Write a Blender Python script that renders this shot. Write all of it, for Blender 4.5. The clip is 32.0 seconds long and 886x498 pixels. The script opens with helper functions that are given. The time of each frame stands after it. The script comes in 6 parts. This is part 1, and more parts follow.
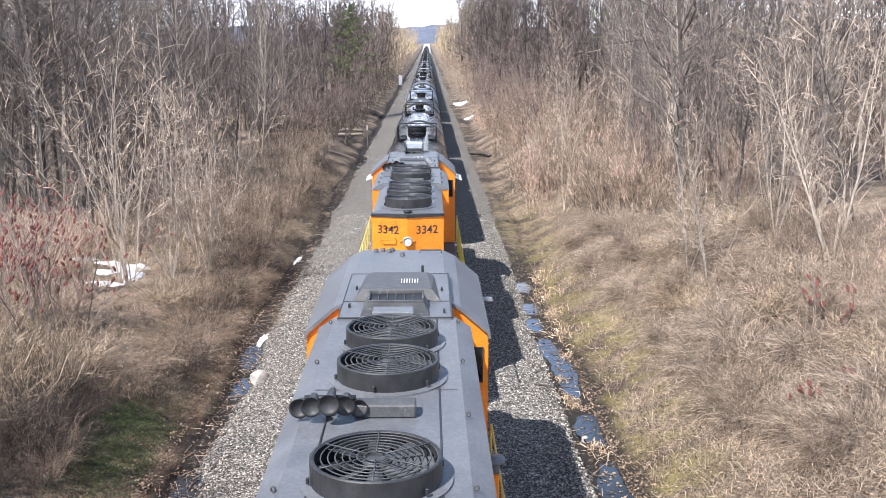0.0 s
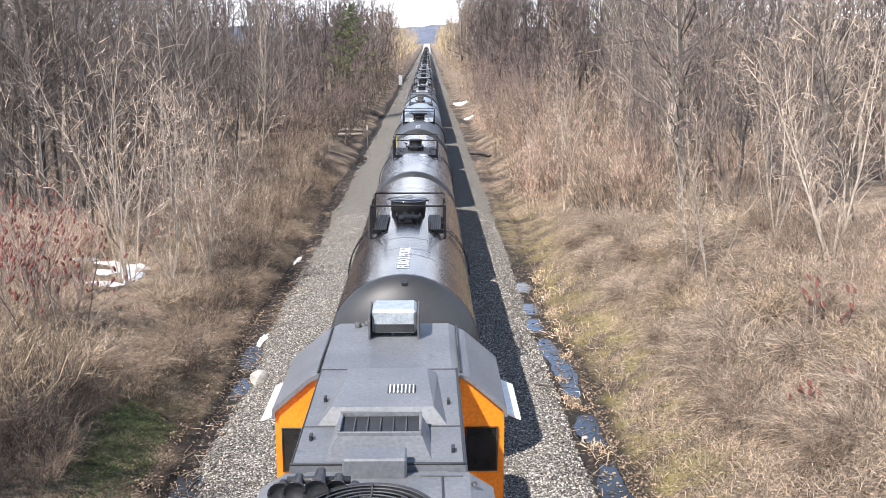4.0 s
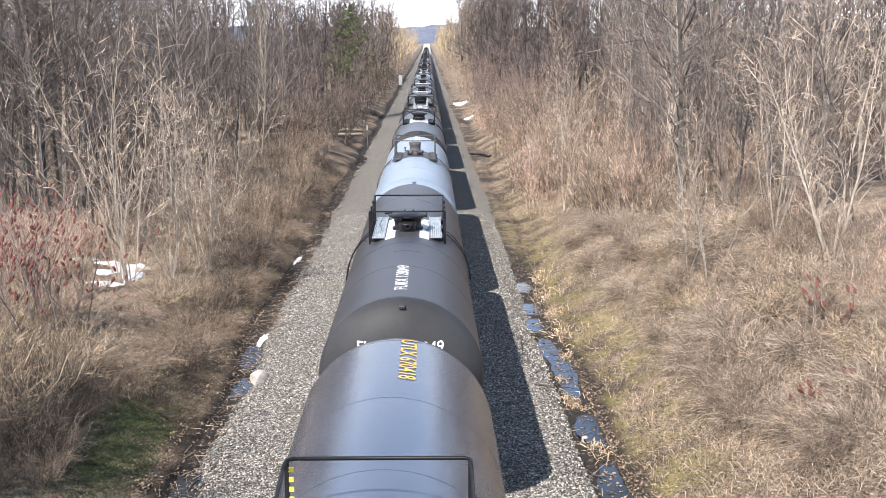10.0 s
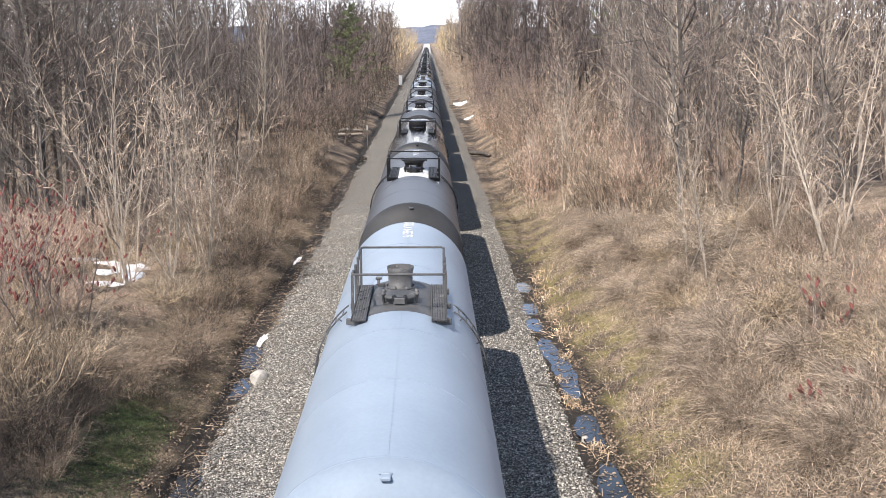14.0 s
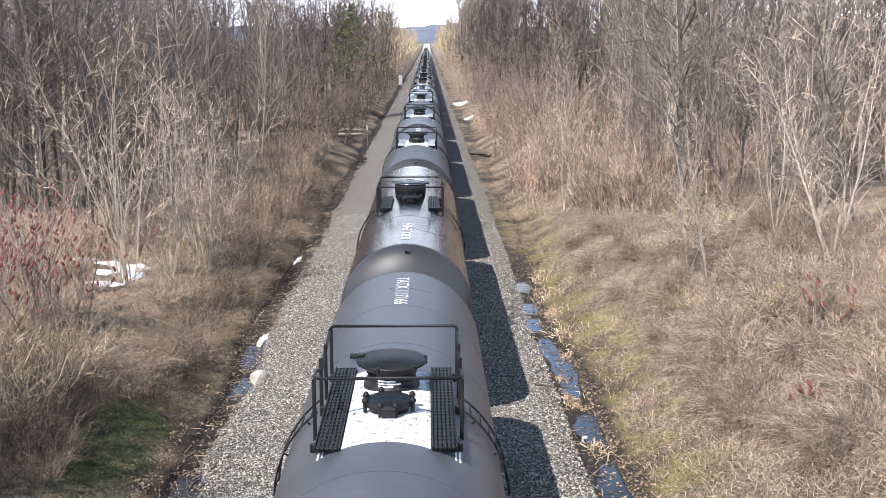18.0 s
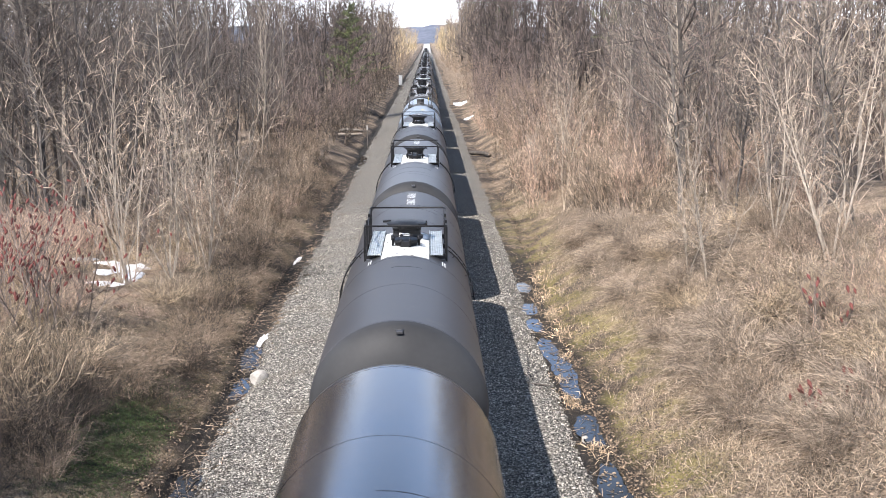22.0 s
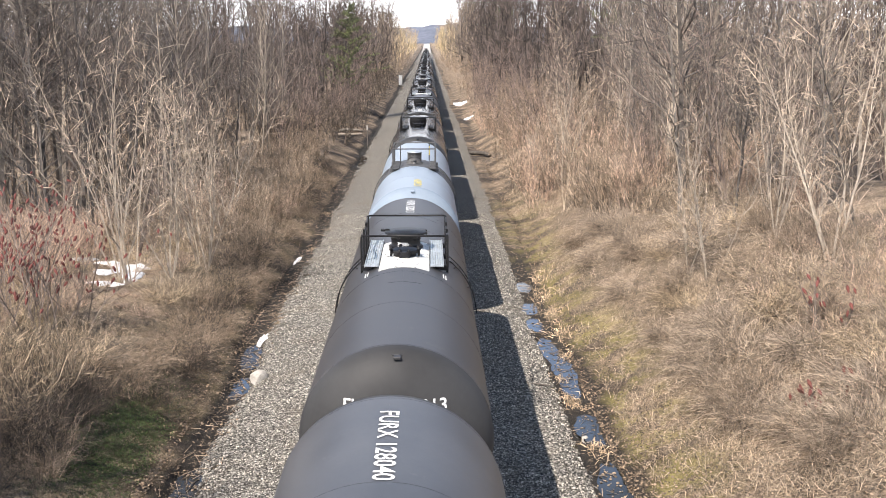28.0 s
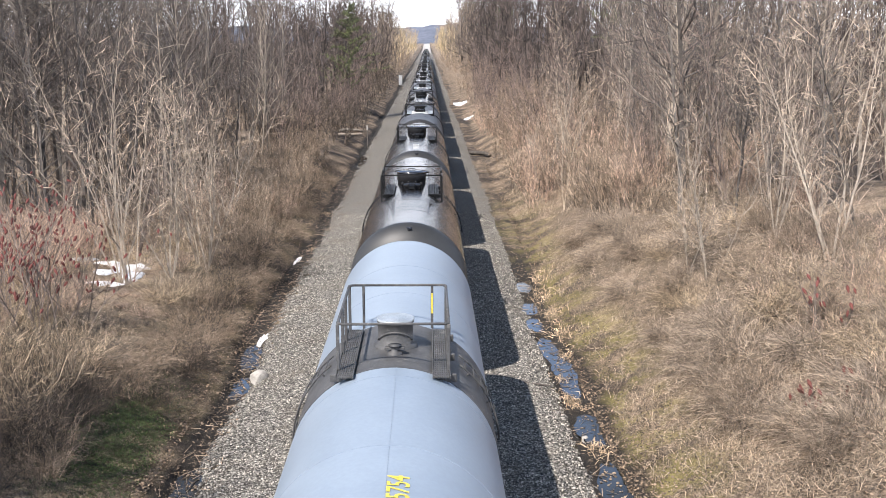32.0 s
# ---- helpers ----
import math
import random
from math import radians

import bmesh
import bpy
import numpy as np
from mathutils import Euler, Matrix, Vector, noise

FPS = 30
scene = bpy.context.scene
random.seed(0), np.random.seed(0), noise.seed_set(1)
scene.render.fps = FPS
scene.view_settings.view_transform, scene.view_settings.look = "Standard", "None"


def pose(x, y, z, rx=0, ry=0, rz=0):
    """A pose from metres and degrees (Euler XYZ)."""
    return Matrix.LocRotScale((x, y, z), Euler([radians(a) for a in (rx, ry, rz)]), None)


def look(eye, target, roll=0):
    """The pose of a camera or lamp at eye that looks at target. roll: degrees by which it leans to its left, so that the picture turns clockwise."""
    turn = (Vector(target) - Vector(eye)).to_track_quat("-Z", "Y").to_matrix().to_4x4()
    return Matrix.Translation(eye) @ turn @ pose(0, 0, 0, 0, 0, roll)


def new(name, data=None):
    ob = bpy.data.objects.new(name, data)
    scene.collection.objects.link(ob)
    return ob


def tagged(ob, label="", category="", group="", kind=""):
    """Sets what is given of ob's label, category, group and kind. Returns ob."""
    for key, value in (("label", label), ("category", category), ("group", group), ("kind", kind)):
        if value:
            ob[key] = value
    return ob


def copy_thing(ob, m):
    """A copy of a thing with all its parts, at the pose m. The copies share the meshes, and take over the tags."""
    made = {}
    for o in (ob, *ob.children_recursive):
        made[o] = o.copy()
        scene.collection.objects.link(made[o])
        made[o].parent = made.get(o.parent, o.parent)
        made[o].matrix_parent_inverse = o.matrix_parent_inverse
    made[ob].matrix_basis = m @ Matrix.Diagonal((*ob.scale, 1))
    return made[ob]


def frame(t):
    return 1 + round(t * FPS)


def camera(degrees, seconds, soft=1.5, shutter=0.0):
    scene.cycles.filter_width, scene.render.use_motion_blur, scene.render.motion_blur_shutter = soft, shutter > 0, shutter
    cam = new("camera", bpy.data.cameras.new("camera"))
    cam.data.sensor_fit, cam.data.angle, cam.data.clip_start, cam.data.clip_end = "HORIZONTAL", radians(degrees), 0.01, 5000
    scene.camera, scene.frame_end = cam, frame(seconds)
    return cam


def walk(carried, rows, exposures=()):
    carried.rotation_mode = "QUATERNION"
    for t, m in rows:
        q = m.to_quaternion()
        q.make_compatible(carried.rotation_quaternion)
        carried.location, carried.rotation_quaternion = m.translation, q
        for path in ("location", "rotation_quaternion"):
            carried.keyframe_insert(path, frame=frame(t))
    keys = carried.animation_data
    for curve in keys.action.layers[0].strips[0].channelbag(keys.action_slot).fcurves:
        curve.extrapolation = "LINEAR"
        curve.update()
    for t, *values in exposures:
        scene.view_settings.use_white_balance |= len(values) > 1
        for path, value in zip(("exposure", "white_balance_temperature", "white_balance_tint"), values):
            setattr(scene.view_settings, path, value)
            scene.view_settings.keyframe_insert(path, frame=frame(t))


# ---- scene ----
# camera on an overbridge, standing still above the track
CAM = pose(0.52, 0.0, 9.27, 90 - 11.616, 0, -0.873)
cam = camera(47.07, 32.0, soft=0.6)
walk(cam, [(0.0, CAM), (32.0, CAM)], exposures=[(0.0, 0.65, 6100, 12), (3.5, 0.66, 6400, 12), (6.0, 0.68, 6050, 12), (9.0, 0.68, 6150, 12), (11.5, 0.60, 6700, 12), (13.0, 0.55, 6700, 12), (14.2, 0.48, 6500, 12),
                                                (17.0, 0.53, 6250, 12), (20.0, 0.60, 6300, 12), (25.0, 0.62, 6550, 12), (28.0, 0.58, 6800, 12), (30.0, 0.53, 6750, 12), (32.0, 0.46, 6500, 12)])

# light: high sun from behind the bridge on the side of the train's left flank
SUN_FROM = Vector((-0.50, -0.68, 1.0)).normalized()
world = bpy.data.worlds.new("sky")
scene.world = world
world.use_nodes = True
wn, wl = world.node_tree.nodes, world.node_tree.links
sky = wn.new("ShaderNodeTexSky")
sky.sky_type, sky.sun_disc = "NISHITA", False
sky.sun_elevation = math.asin(SUN_FROM.z)
sky.sun_rotation = math.atan2(SUN_FROM.x, SUN_FROM.y)
sky.air_density, sky.dust_density, sky.ozone_density = 1.5, 0.7, 2.2
# broken white cloud, closing up towards the horizon all round
way = wn.new("ShaderNodeTexCoord")
flat = wn.new("ShaderNodeMapping")
flat.inputs["Scale"].default_value = (1.0, 1.0, 2.6)
wl.new(way.outputs["Generated"], flat.inputs[0])
cloud = wn.new("ShaderNodeTexNoise")
cloud.inputs["Scale"].default_value, cloud.inputs["Detail"].default_value = 2.2, 7.0
wl.new(flat.outputs[0], cloud.inputs["Vector"])
split = wn.new("ShaderNodeSeparateXYZ")
wl.new(way.outputs["Generated"], split.inputs[0])
rise = wn.new("ShaderNodeMapRange")
rise.inputs[1].default_value, rise.inputs[2].default_value, rise.inputs[3].default_value, rise.inputs[4].default_value = 0.14, 0.36, 0.46, -0.22
wl.new(split.outputs[2], rise.inputs[0])
cover = wn.new("ShaderNodeMath")
cover.operation = "ADD"
wl.new(cloud.outputs[0], cover.inputs[0])
wl.new(rise.outputs[0], cover.inputs[1])
edge = wn.new("ShaderNodeMapRange")
edge.inputs[1].default_value, edge.inputs[2].default_value = 0.57, 0.78
wl.new(cover.outputs[0], edge.inputs[0])
both = wn.new("ShaderNodeMix")
both.data_type = "RGBA"
both.inputs[7].default_value = (21.0, 22.0, 23.5, 1)
wl.new(edge.outputs[0], both.inputs[0])
# thin bright veil, thickest low in the sky
thin = wn.new("ShaderNodeMapRange")
thin.inputs[1].default_value, thin.inputs[2].default_value, thin.inputs[3].default_value, thin.inputs[4].default_value = 0.33, 0.62, 0.92, 0.0
wl.new(split.outputs[2], thin.inputs[0])
veil = wn.new("ShaderNodeMix")
veil.data_type = "RGBA"
veil.inputs[7].default_value = (8.5, 12.4, 20.0, 1)
wl.new(thin.outputs[0], veil.inputs[0])
wl.new(sky.outputs[0], veil.inputs[6])
wl.new(veil.outputs[2], both.inputs[6])
wl.new(both.outputs[2], wn["Background"].inputs[0])
wn["Background"].inputs[1].default_value = 0.070
sun = new("sun", bpy.data.lights.new("sun", "SUN"))
sun.data.energy, sun.data.angle, sun.data.color = 5.5, radians(0.6), (1.0, 0.94, 0.87)
sun.matrix_world = look(SUN_FROM * 50, (0, 0, 0))


# ---- materials ----
def nodes_of(name):
    m = bpy.data.materials.new(name)
    m.use_nodes = True
    return m, m.node_tree.nodes, m.node_tree.links, m.node_tree.nodes["Principled BSDF"]


def ramp(n, stops):
    r = n.new("ShaderNodeValToRGB")
    while len(r.color_ramp.elements) < len(stops):
        r.color_ramp.elements.new(0.5)
    for e, (p, c) in zip(r.color_ramp.elements, stops):
        e.position, e.color = p, (*c, 1)
    return r


def noise_tex(n, l, co, scale, detail=4.0, rough=0.6):
    t = n.new("ShaderNodeTexNoise")
    t.inputs["Scale"].default_value, t.inputs["Detail"].default_value, t.inputs["Roughness"].default_value = scale, detail, rough
    l.new(co, t.inputs["Vector"])
    return t


def mixed(n, l, fac, a, b, mode="MIX"):
    m = n.new("ShaderNodeMix")
    m.data_type, m.blend_type = "RGBA", mode
    for socket, v in ((m.inputs[0], fac), (m.inputs[6], a), (m.inputs[7], b)):
        if isinstance(v, bpy.types.NodeSocket):
            l.new(v, socket)
        elif isinstance(v, tuple):
            socket.default_value = (*v, 1)
        else:
            socket.default_value = v
    return m.outputs[2]


def surface(name, dark, light, rough=0.6, metal=0.0, scale=3.0, fine=40.0, bump=0.1, stretch=(1, 1, 1), vary="", rough_var=0.12, coat=0.0, stain=None, stain_at=0.62, ior=1.5, speck=0.22):
    """Paint, metal, bark and the like: two scales of tone, fine relief and uneven gloss."""
    m, n, l, bsdf = nodes_of(name)
    tc = n.new("ShaderNodeTexCoord")
    mp = n.new("ShaderNodeMapping")
    mp.inputs["Scale"].default_value = stretch
    l.new(tc.outputs["Object"], mp.inputs[0])
    co = mp.outputs[0]
    big, small = noise_tex(n, l, co, scale), noise_tex(n, l, co, fine, 3.0)
    tone = ramp(n, [(0.3, dark), (0.7, light)])
    l.new(big.outputs[0], tone.inputs[0])
    grain = ramp(n, [(0.3, (1 - speck,) * 3), (0.7, (1 + speck * 0.55,) * 3)])
    l.new(small.outputs[0], grain.inputs[0])
    col = mixed(n, l, 1.0, tone.outputs[0], grain.outputs[0], "MULTIPLY")
    if stain:
        st = noise_tex(n, l, co, scale * 2.3, 6.0, 0.7)
        sr = ramp(n, [(stain_at, (0, 0, 0)), (stain_at + 0.12, (1, 1, 1))])
        l.new(st.outputs[0], sr.inputs[0])
        col = mixed(n, l, sr.outputs[0], col, stain)
    if vary:
        src = n.new("ShaderNodeObjectInfo").outputs["Random"] if vary == "object" else n.new("ShaderNodeNewGeometry").outputs["Random Per Island"]
        lo, hi = (0.7, 1.3) if vary == "object" else (0.22, 2.1)
        vr = ramp(n, [(0.0, (lo, lo * 0.98, lo * 0.97)), (0.5, (0.86, 0.86, 0.86)), (1.0, (hi, hi * 0.98, hi * 0.95))])
        l.new(src, vr.inputs[0])
        col = mixed(n, l, 1.0, col, vr.outputs[0], "MULTIPLY")
    l.new(col, bsdf.inputs["Base Color"])
    rr = n.new("ShaderNodeMapRange")
    rr.inputs[3].default_value, rr.inputs[4].default_value = max(0.02, rough - rough_var), min(1.0, rough + rough_var)
    l.new(big.outputs[0], rr.inputs[0])
    l.new(rr.outputs[0], bsdf.inputs["Roughness"])
    bsdf.inputs["Metallic"].default_value = metal
    bsdf.inputs["Coat Weight"].default_value = coat
    bsdf.inputs["IOR"].default_value = ior
    if bump:
        b = n.new("ShaderNodeBump")
        b.inputs["Strength"].default_value, b.inputs["Distance"].default_value = bump, 0.01
        l.new(small.outputs[0], b.inputs["Height"])
        l.new(b.outputs[0], bsdf.inputs["Normal"])
    return m


def gravel_material():
    m, n, l, bsdf = nodes_of("ballast gravel")
    co = n.new("ShaderNodeTexCoord").outputs["Object"]
    cells = n.new("ShaderNodeTexVoronoi")
    cells.inputs["Scale"].default_value = 24.0
    l.new(co, cells.inputs["Vector"])
    sep = n.new("ShaderNodeSeparateColor")
    l.new(cells.outputs["Color"], sep.inputs[0])
    tone = ramp(n, [(0.0, (0.030, 0.030, 0.029)), (0.3, (0.122, 0.115, 0.102)), (0.7, (0.31, 0.292, 0.256)), (1.0, (0.60, 0.57, 0.51))])
    l.new(sep.outputs[0], tone.inputs[0])
    dirt = noise_tex(n, l, co, 0.55, 6.0, 0.65)
    dr = ramp(n, [(0.48, (0, 0, 0)), (0.70, (0.6, 0.6, 0.6))])
    l.new(dirt.outputs[0], dr.inputs[0])
    col = mixed(n, l, dr.outputs[0], tone.outputs[0], (0.20, 0.165, 0.125))
    # crevice shade between the stones, multiplied into the colour
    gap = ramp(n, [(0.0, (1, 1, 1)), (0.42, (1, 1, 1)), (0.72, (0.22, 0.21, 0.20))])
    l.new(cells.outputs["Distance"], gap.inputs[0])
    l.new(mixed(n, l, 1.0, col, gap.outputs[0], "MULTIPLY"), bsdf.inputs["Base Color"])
    bsdf.inputs["Roughness"].default_value = 0.9
    b = n.new("ShaderNodeBump")
    b.invert = True
    b.inputs["Strength"].default_value, b.inputs["Distance"].default_value = 1.0, 0.03
    l.new(cells.outputs["Distance"], b.inputs["Height"])
    l.new(b.outputs[0], bsdf.inputs["Normal"])
    return m


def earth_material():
    """Leaf litter, flattened straw and mud, with moss and grass in patches beside the ditches."""
    m, n, l, bsdf = nodes_of("leaf litter and dead grass")
    co = n.new("ShaderNodeTexCoord").outputs["Object"]
    patch, mid, fine = noise_tex(n, l, co, 0.35, 5.0), noise_tex(n, l, co, 3.0, 5.0, 0.7), noise_tex(n, l, co, 28.0, 4.0, 0.75)
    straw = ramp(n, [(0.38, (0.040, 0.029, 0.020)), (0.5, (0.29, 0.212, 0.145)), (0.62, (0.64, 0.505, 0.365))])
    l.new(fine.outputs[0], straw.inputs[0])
    # dark litter: shade under brush and on the left bank put in its colour
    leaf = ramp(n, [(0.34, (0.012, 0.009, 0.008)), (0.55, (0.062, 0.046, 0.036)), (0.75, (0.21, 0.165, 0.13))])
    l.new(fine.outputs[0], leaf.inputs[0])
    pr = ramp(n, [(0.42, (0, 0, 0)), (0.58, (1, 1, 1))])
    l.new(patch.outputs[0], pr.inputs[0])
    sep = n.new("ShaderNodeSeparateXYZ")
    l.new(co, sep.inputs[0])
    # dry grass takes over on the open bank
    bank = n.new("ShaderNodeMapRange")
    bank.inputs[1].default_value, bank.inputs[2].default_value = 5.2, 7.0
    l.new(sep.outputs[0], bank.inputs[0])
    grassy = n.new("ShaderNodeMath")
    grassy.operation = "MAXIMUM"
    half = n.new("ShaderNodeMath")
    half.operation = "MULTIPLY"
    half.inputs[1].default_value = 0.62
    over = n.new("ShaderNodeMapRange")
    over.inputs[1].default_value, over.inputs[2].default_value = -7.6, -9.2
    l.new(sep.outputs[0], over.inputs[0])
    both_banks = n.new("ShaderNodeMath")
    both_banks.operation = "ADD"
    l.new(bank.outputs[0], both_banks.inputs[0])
    # no straw on the near left bank: dark litter stands for its shade
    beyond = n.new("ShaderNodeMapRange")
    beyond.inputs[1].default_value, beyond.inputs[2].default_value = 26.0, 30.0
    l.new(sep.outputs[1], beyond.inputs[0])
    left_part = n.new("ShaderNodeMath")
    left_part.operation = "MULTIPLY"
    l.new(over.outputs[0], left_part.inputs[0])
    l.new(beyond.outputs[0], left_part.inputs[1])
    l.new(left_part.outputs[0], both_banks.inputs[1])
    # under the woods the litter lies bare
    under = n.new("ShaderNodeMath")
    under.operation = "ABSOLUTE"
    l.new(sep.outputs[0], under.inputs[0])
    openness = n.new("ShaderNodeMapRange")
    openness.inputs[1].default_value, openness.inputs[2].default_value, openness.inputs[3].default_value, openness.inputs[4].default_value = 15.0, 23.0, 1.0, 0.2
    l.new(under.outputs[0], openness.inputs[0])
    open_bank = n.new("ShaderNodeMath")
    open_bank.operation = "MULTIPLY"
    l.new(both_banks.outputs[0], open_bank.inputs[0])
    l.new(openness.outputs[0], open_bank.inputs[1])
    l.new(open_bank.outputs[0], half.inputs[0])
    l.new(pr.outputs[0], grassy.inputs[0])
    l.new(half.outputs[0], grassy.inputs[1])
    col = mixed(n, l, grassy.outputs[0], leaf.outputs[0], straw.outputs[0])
    # moss and short grass low on the banks, mud in the ditches
    moss = n.new("ShaderNodeMapRange")
    moss.inputs[1].default_value, moss.inputs[2].default_value = 0.7, 0.0
    l.new(sep.outputs[2], moss.inputs[0])
    mr = ramp(n, [(0.42, (0, 0, 0)), (0.58, (0.8, 0.8, 0.8))])
    l.new(noise_tex(n, l, co, 0.9, 5.0).outputs[0], mr.inputs[0])
    mm = n.new("ShaderNodeMath")
    mm.operation = "MULTIPLY"
    near = n.new("ShaderNodeMapRange")
    near.inputs[1].default_value, near.inputs[2].default_value, near.inputs[3].default_value, near.inputs[4].default_value = 44.0, 66.0, 1.0, 0.0
    l.new(sep.outputs[1], near.inputs[0])
    damp = n.new("ShaderNodeMath")
    damp.operation = "MULTIPLY"
    l.new(moss.outputs[0], damp.inputs[0])
    l.new(near.outputs[0], damp.inputs[1])
    bankside = n.new("ShaderNodeMapRange")
    bankside.inputs[1].default_value, bankside.inputs[2].default_value, bankside.inputs[3].default_value, bankside.inputs[4].default_value = -3.0, 3.0, 0.25, 1.0
    l.new(sep.outputs[0], bankside.inputs[0])
    sunny = n.new("ShaderNodeMath")
    sunny.operation = "MULTIPLY"
    l.new(damp.outputs[0], sunny.inputs[0])
    l.new(bankside.outputs[0], sunny.inputs[1])
    l.new(sunny.outputs[0], mm.inputs[0])
    l.new(mr.outputs[0], mm.inputs[1])
    col = mixed(n, l, mm.outputs[0], col, mixed(n, l, fine.outputs[0], (0.06, 0.052, 0.018), (0.50, 0.43, 0.15)))
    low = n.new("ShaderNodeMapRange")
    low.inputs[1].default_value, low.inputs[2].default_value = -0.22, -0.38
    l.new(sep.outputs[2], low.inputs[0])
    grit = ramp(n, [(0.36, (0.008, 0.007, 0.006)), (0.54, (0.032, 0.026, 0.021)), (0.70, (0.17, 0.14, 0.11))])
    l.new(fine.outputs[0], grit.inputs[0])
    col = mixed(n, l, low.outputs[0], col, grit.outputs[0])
    shade = ramp(n, [(0.3, (0.6, 0.6, 0.6)), (0.7, (1.15, 1.15, 1.15))])
    l.new(mid.outputs[0], shade.inputs[0])
    l.new(mixed(n, l, 1.0, col, shade.outputs[0], "MULTIPLY"), bsdf.inputs["Base Color"])
    bsdf.inputs["Roughness"].default_value = 0.95
    b = n.new("ShaderNodeBump")
    b.inputs["Strength"].default_value, b.inputs["Distance"].default_value = 0.9, 0.06
    l.new(fine.outputs[0], b.inputs["Height"])
    l.new(b.outputs[0], bsdf.inputs["Normal"])
    return m


GRAVEL, EARTH = gravel_material(), earth_material()
STONE = surface("ballast stone", (0.20, 0.19, 0.17), (0.42, 0.40, 0.36), 0.9, scale=6, fine=60, bump=0.3, vary="island")
BARK_PALE = surface("pale grey bark", (0.28, 0.236, 0.188), (0.59, 0.505, 0.41), 0.85, scale=4, fine=30, bump=0.5, vary="object")
BARK_DARK = surface("grey brown bark", (0.06, 0.052, 0.046), (0.185, 0.163, 0.143), 0.9, scale=4, fine=30, bump=0.6, vary="object")
TWIG_PALE = surface("pale twigs", (0.25, 0.20, 0.155), (0.53, 0.43, 0.335), 0.8, scale=5, fine=20, bump=0, vary="island")
TWIG_DARK = surface("brown twigs", (0.075, 0.061, 0.053), (0.215, 0.178, 0.155), 0.85, scale=5, fine=20, bump=0, vary="island")
BARK_RED = surface("reddish brown young bark", (0.13, 0.10, 0.085), (0.28, 0.225, 0.19), 0.85, scale=4, fine=30, bump=0.3, vary="object")
TWIG_RED = surface("reddish brown twigs", (0.11, 0.08, 0.069), (0.26, 0.198, 0.17), 0.85, scale=5, fine=20, bump=0, vary="island")
# farther woods: distance haze put into a paler twig colour
TWIG_BEIGE_HAZE = surface("beige far twigs with haze in the colour", (0.115, 0.09, 0.073), (0.26, 0.212, 0.172), 0.9, scale=0.3, fine=6, bump=0, vary="island")
# dark scrub; shade under the trees is put into its colour as well
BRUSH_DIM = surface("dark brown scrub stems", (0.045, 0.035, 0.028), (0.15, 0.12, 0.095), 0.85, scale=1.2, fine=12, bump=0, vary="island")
# woods behind: deep shade between the trees put into a darker colour
TWIG_FAR_SHADED = surface("dark brown far twigs with woods shade", (0.038, 0.030, 0.027), (0.135, 0.108, 0.096), 0.9, scale=0.3, fine=6, bump=0, vary="island")
BRUSH = surface("dry brush stems", (0.23, 0.172, 0.115), (0.56, 0.45, 0.315), 0.85, scale=1.2, fine=12, bump=0, vary="island")
# dark brambles; self-shade of the ditch-side bank is in the colour too
BRUSH_DARK = surface("dark tangled stems", (0.030, 0.023, 0.019), (0.115, 0.09, 0.069), 0.85, scale=1.2, fine=12, bump=0, vary="island")
BRUSH_MID = surface("brown undergrowth stems", (0.14, 0.105, 0.076), (0.40, 0.312, 0.234), 0.85, scale=1.2, fine=12, bump=0, vary="island")
BRUSH_RED = surface("reddish brush stems", (0.25, 0.172, 0.13), (0.58, 0.43, 0.335), 0.85, scale=1.2, fine=12, bump=0, vary="island")
BRUSH_GREY = surface("fine grey brown stems", (0.18, 0.14, 0.108), (0.54, 0.44, 0.34), 0.85, scale=1.2, fine=12, bump=0, vary="island")
STRAW = surface("straw blades", (0.26, 0.205, 0.15), (0.48, 0.395, 0.30), 0.8, scale=0.7, fine=12, bump=0, vary="island")
LEAF = surface("fallen brown leaves", (0.10, 0.07, 0.048), (0.29, 0.22, 0.155), 0.7, scale=1.0, fine=20, bump=0, vary="island")
GRASS = surface("short green grass", (0.035, 0.062, 0.018), (0.09, 0.13, 0.04), 0.7, scale=1.0, fine=20, bump=0, vary="island")
FOLIAGE = surface("pine needles", (0.06, 0.078, 0.03), (0.15, 0.165, 0.07), 0.7, scale=0.6, fine=9, bump=0, vary="island")
SUMAC_RED = surface("red sumac seed heads", (0.085, 0.022, 0.018), (0.24, 0.075, 0.06), 0.8, scale=6, fine=40, bump=0.3, vary="island")
SNOW = surface("old snow", (0.72, 0.74, 0.78), (0.86, 0.87, 0.89), 0.55, scale=2, fine=25, bump=0.3)
WATER = surface("dark ditch water", (0.010, 0.011, 0.010), (0.022, 0.022, 0.018), 0.05, scale=2, fine=7, bump=0.02, rough_var=0.03, ior=1.5)
ROCK = surface("pale limestone", (0.36, 0.34, 0.31), (0.56, 0.53, 0.49), 0.85, scale=5, fine=40, bump=0.5)
TIMBER = surface("creosoted timber", (0.05, 0.04, 0.032), (0.11, 0.09, 0.07), 0.85, scale=3, fine=30, bump=0.5, stretch=(1, 6, 6))
STEEL = surface("worn rail steel", (0.16, 0.13, 0.11), (0.30, 0.27, 0.25), 0.5, 0.7, scale=3, fine=40)
# farthest trees: warm sunlight put into the twig colour
GOLD_TWIG_LIT = surface("golden twigs with sunlight in the colour", (0.34, 0.26, 0.15), (0.56, 0.44, 0.27), 0.85, scale=0.3, fine=6, bump=0, vary="island")
REED = surface("bleached reeds", (0.36, 0.27, 0.18), (0.62, 0.49, 0.35), 0.8, scale=2, fine=12, bump=0, vary="island")
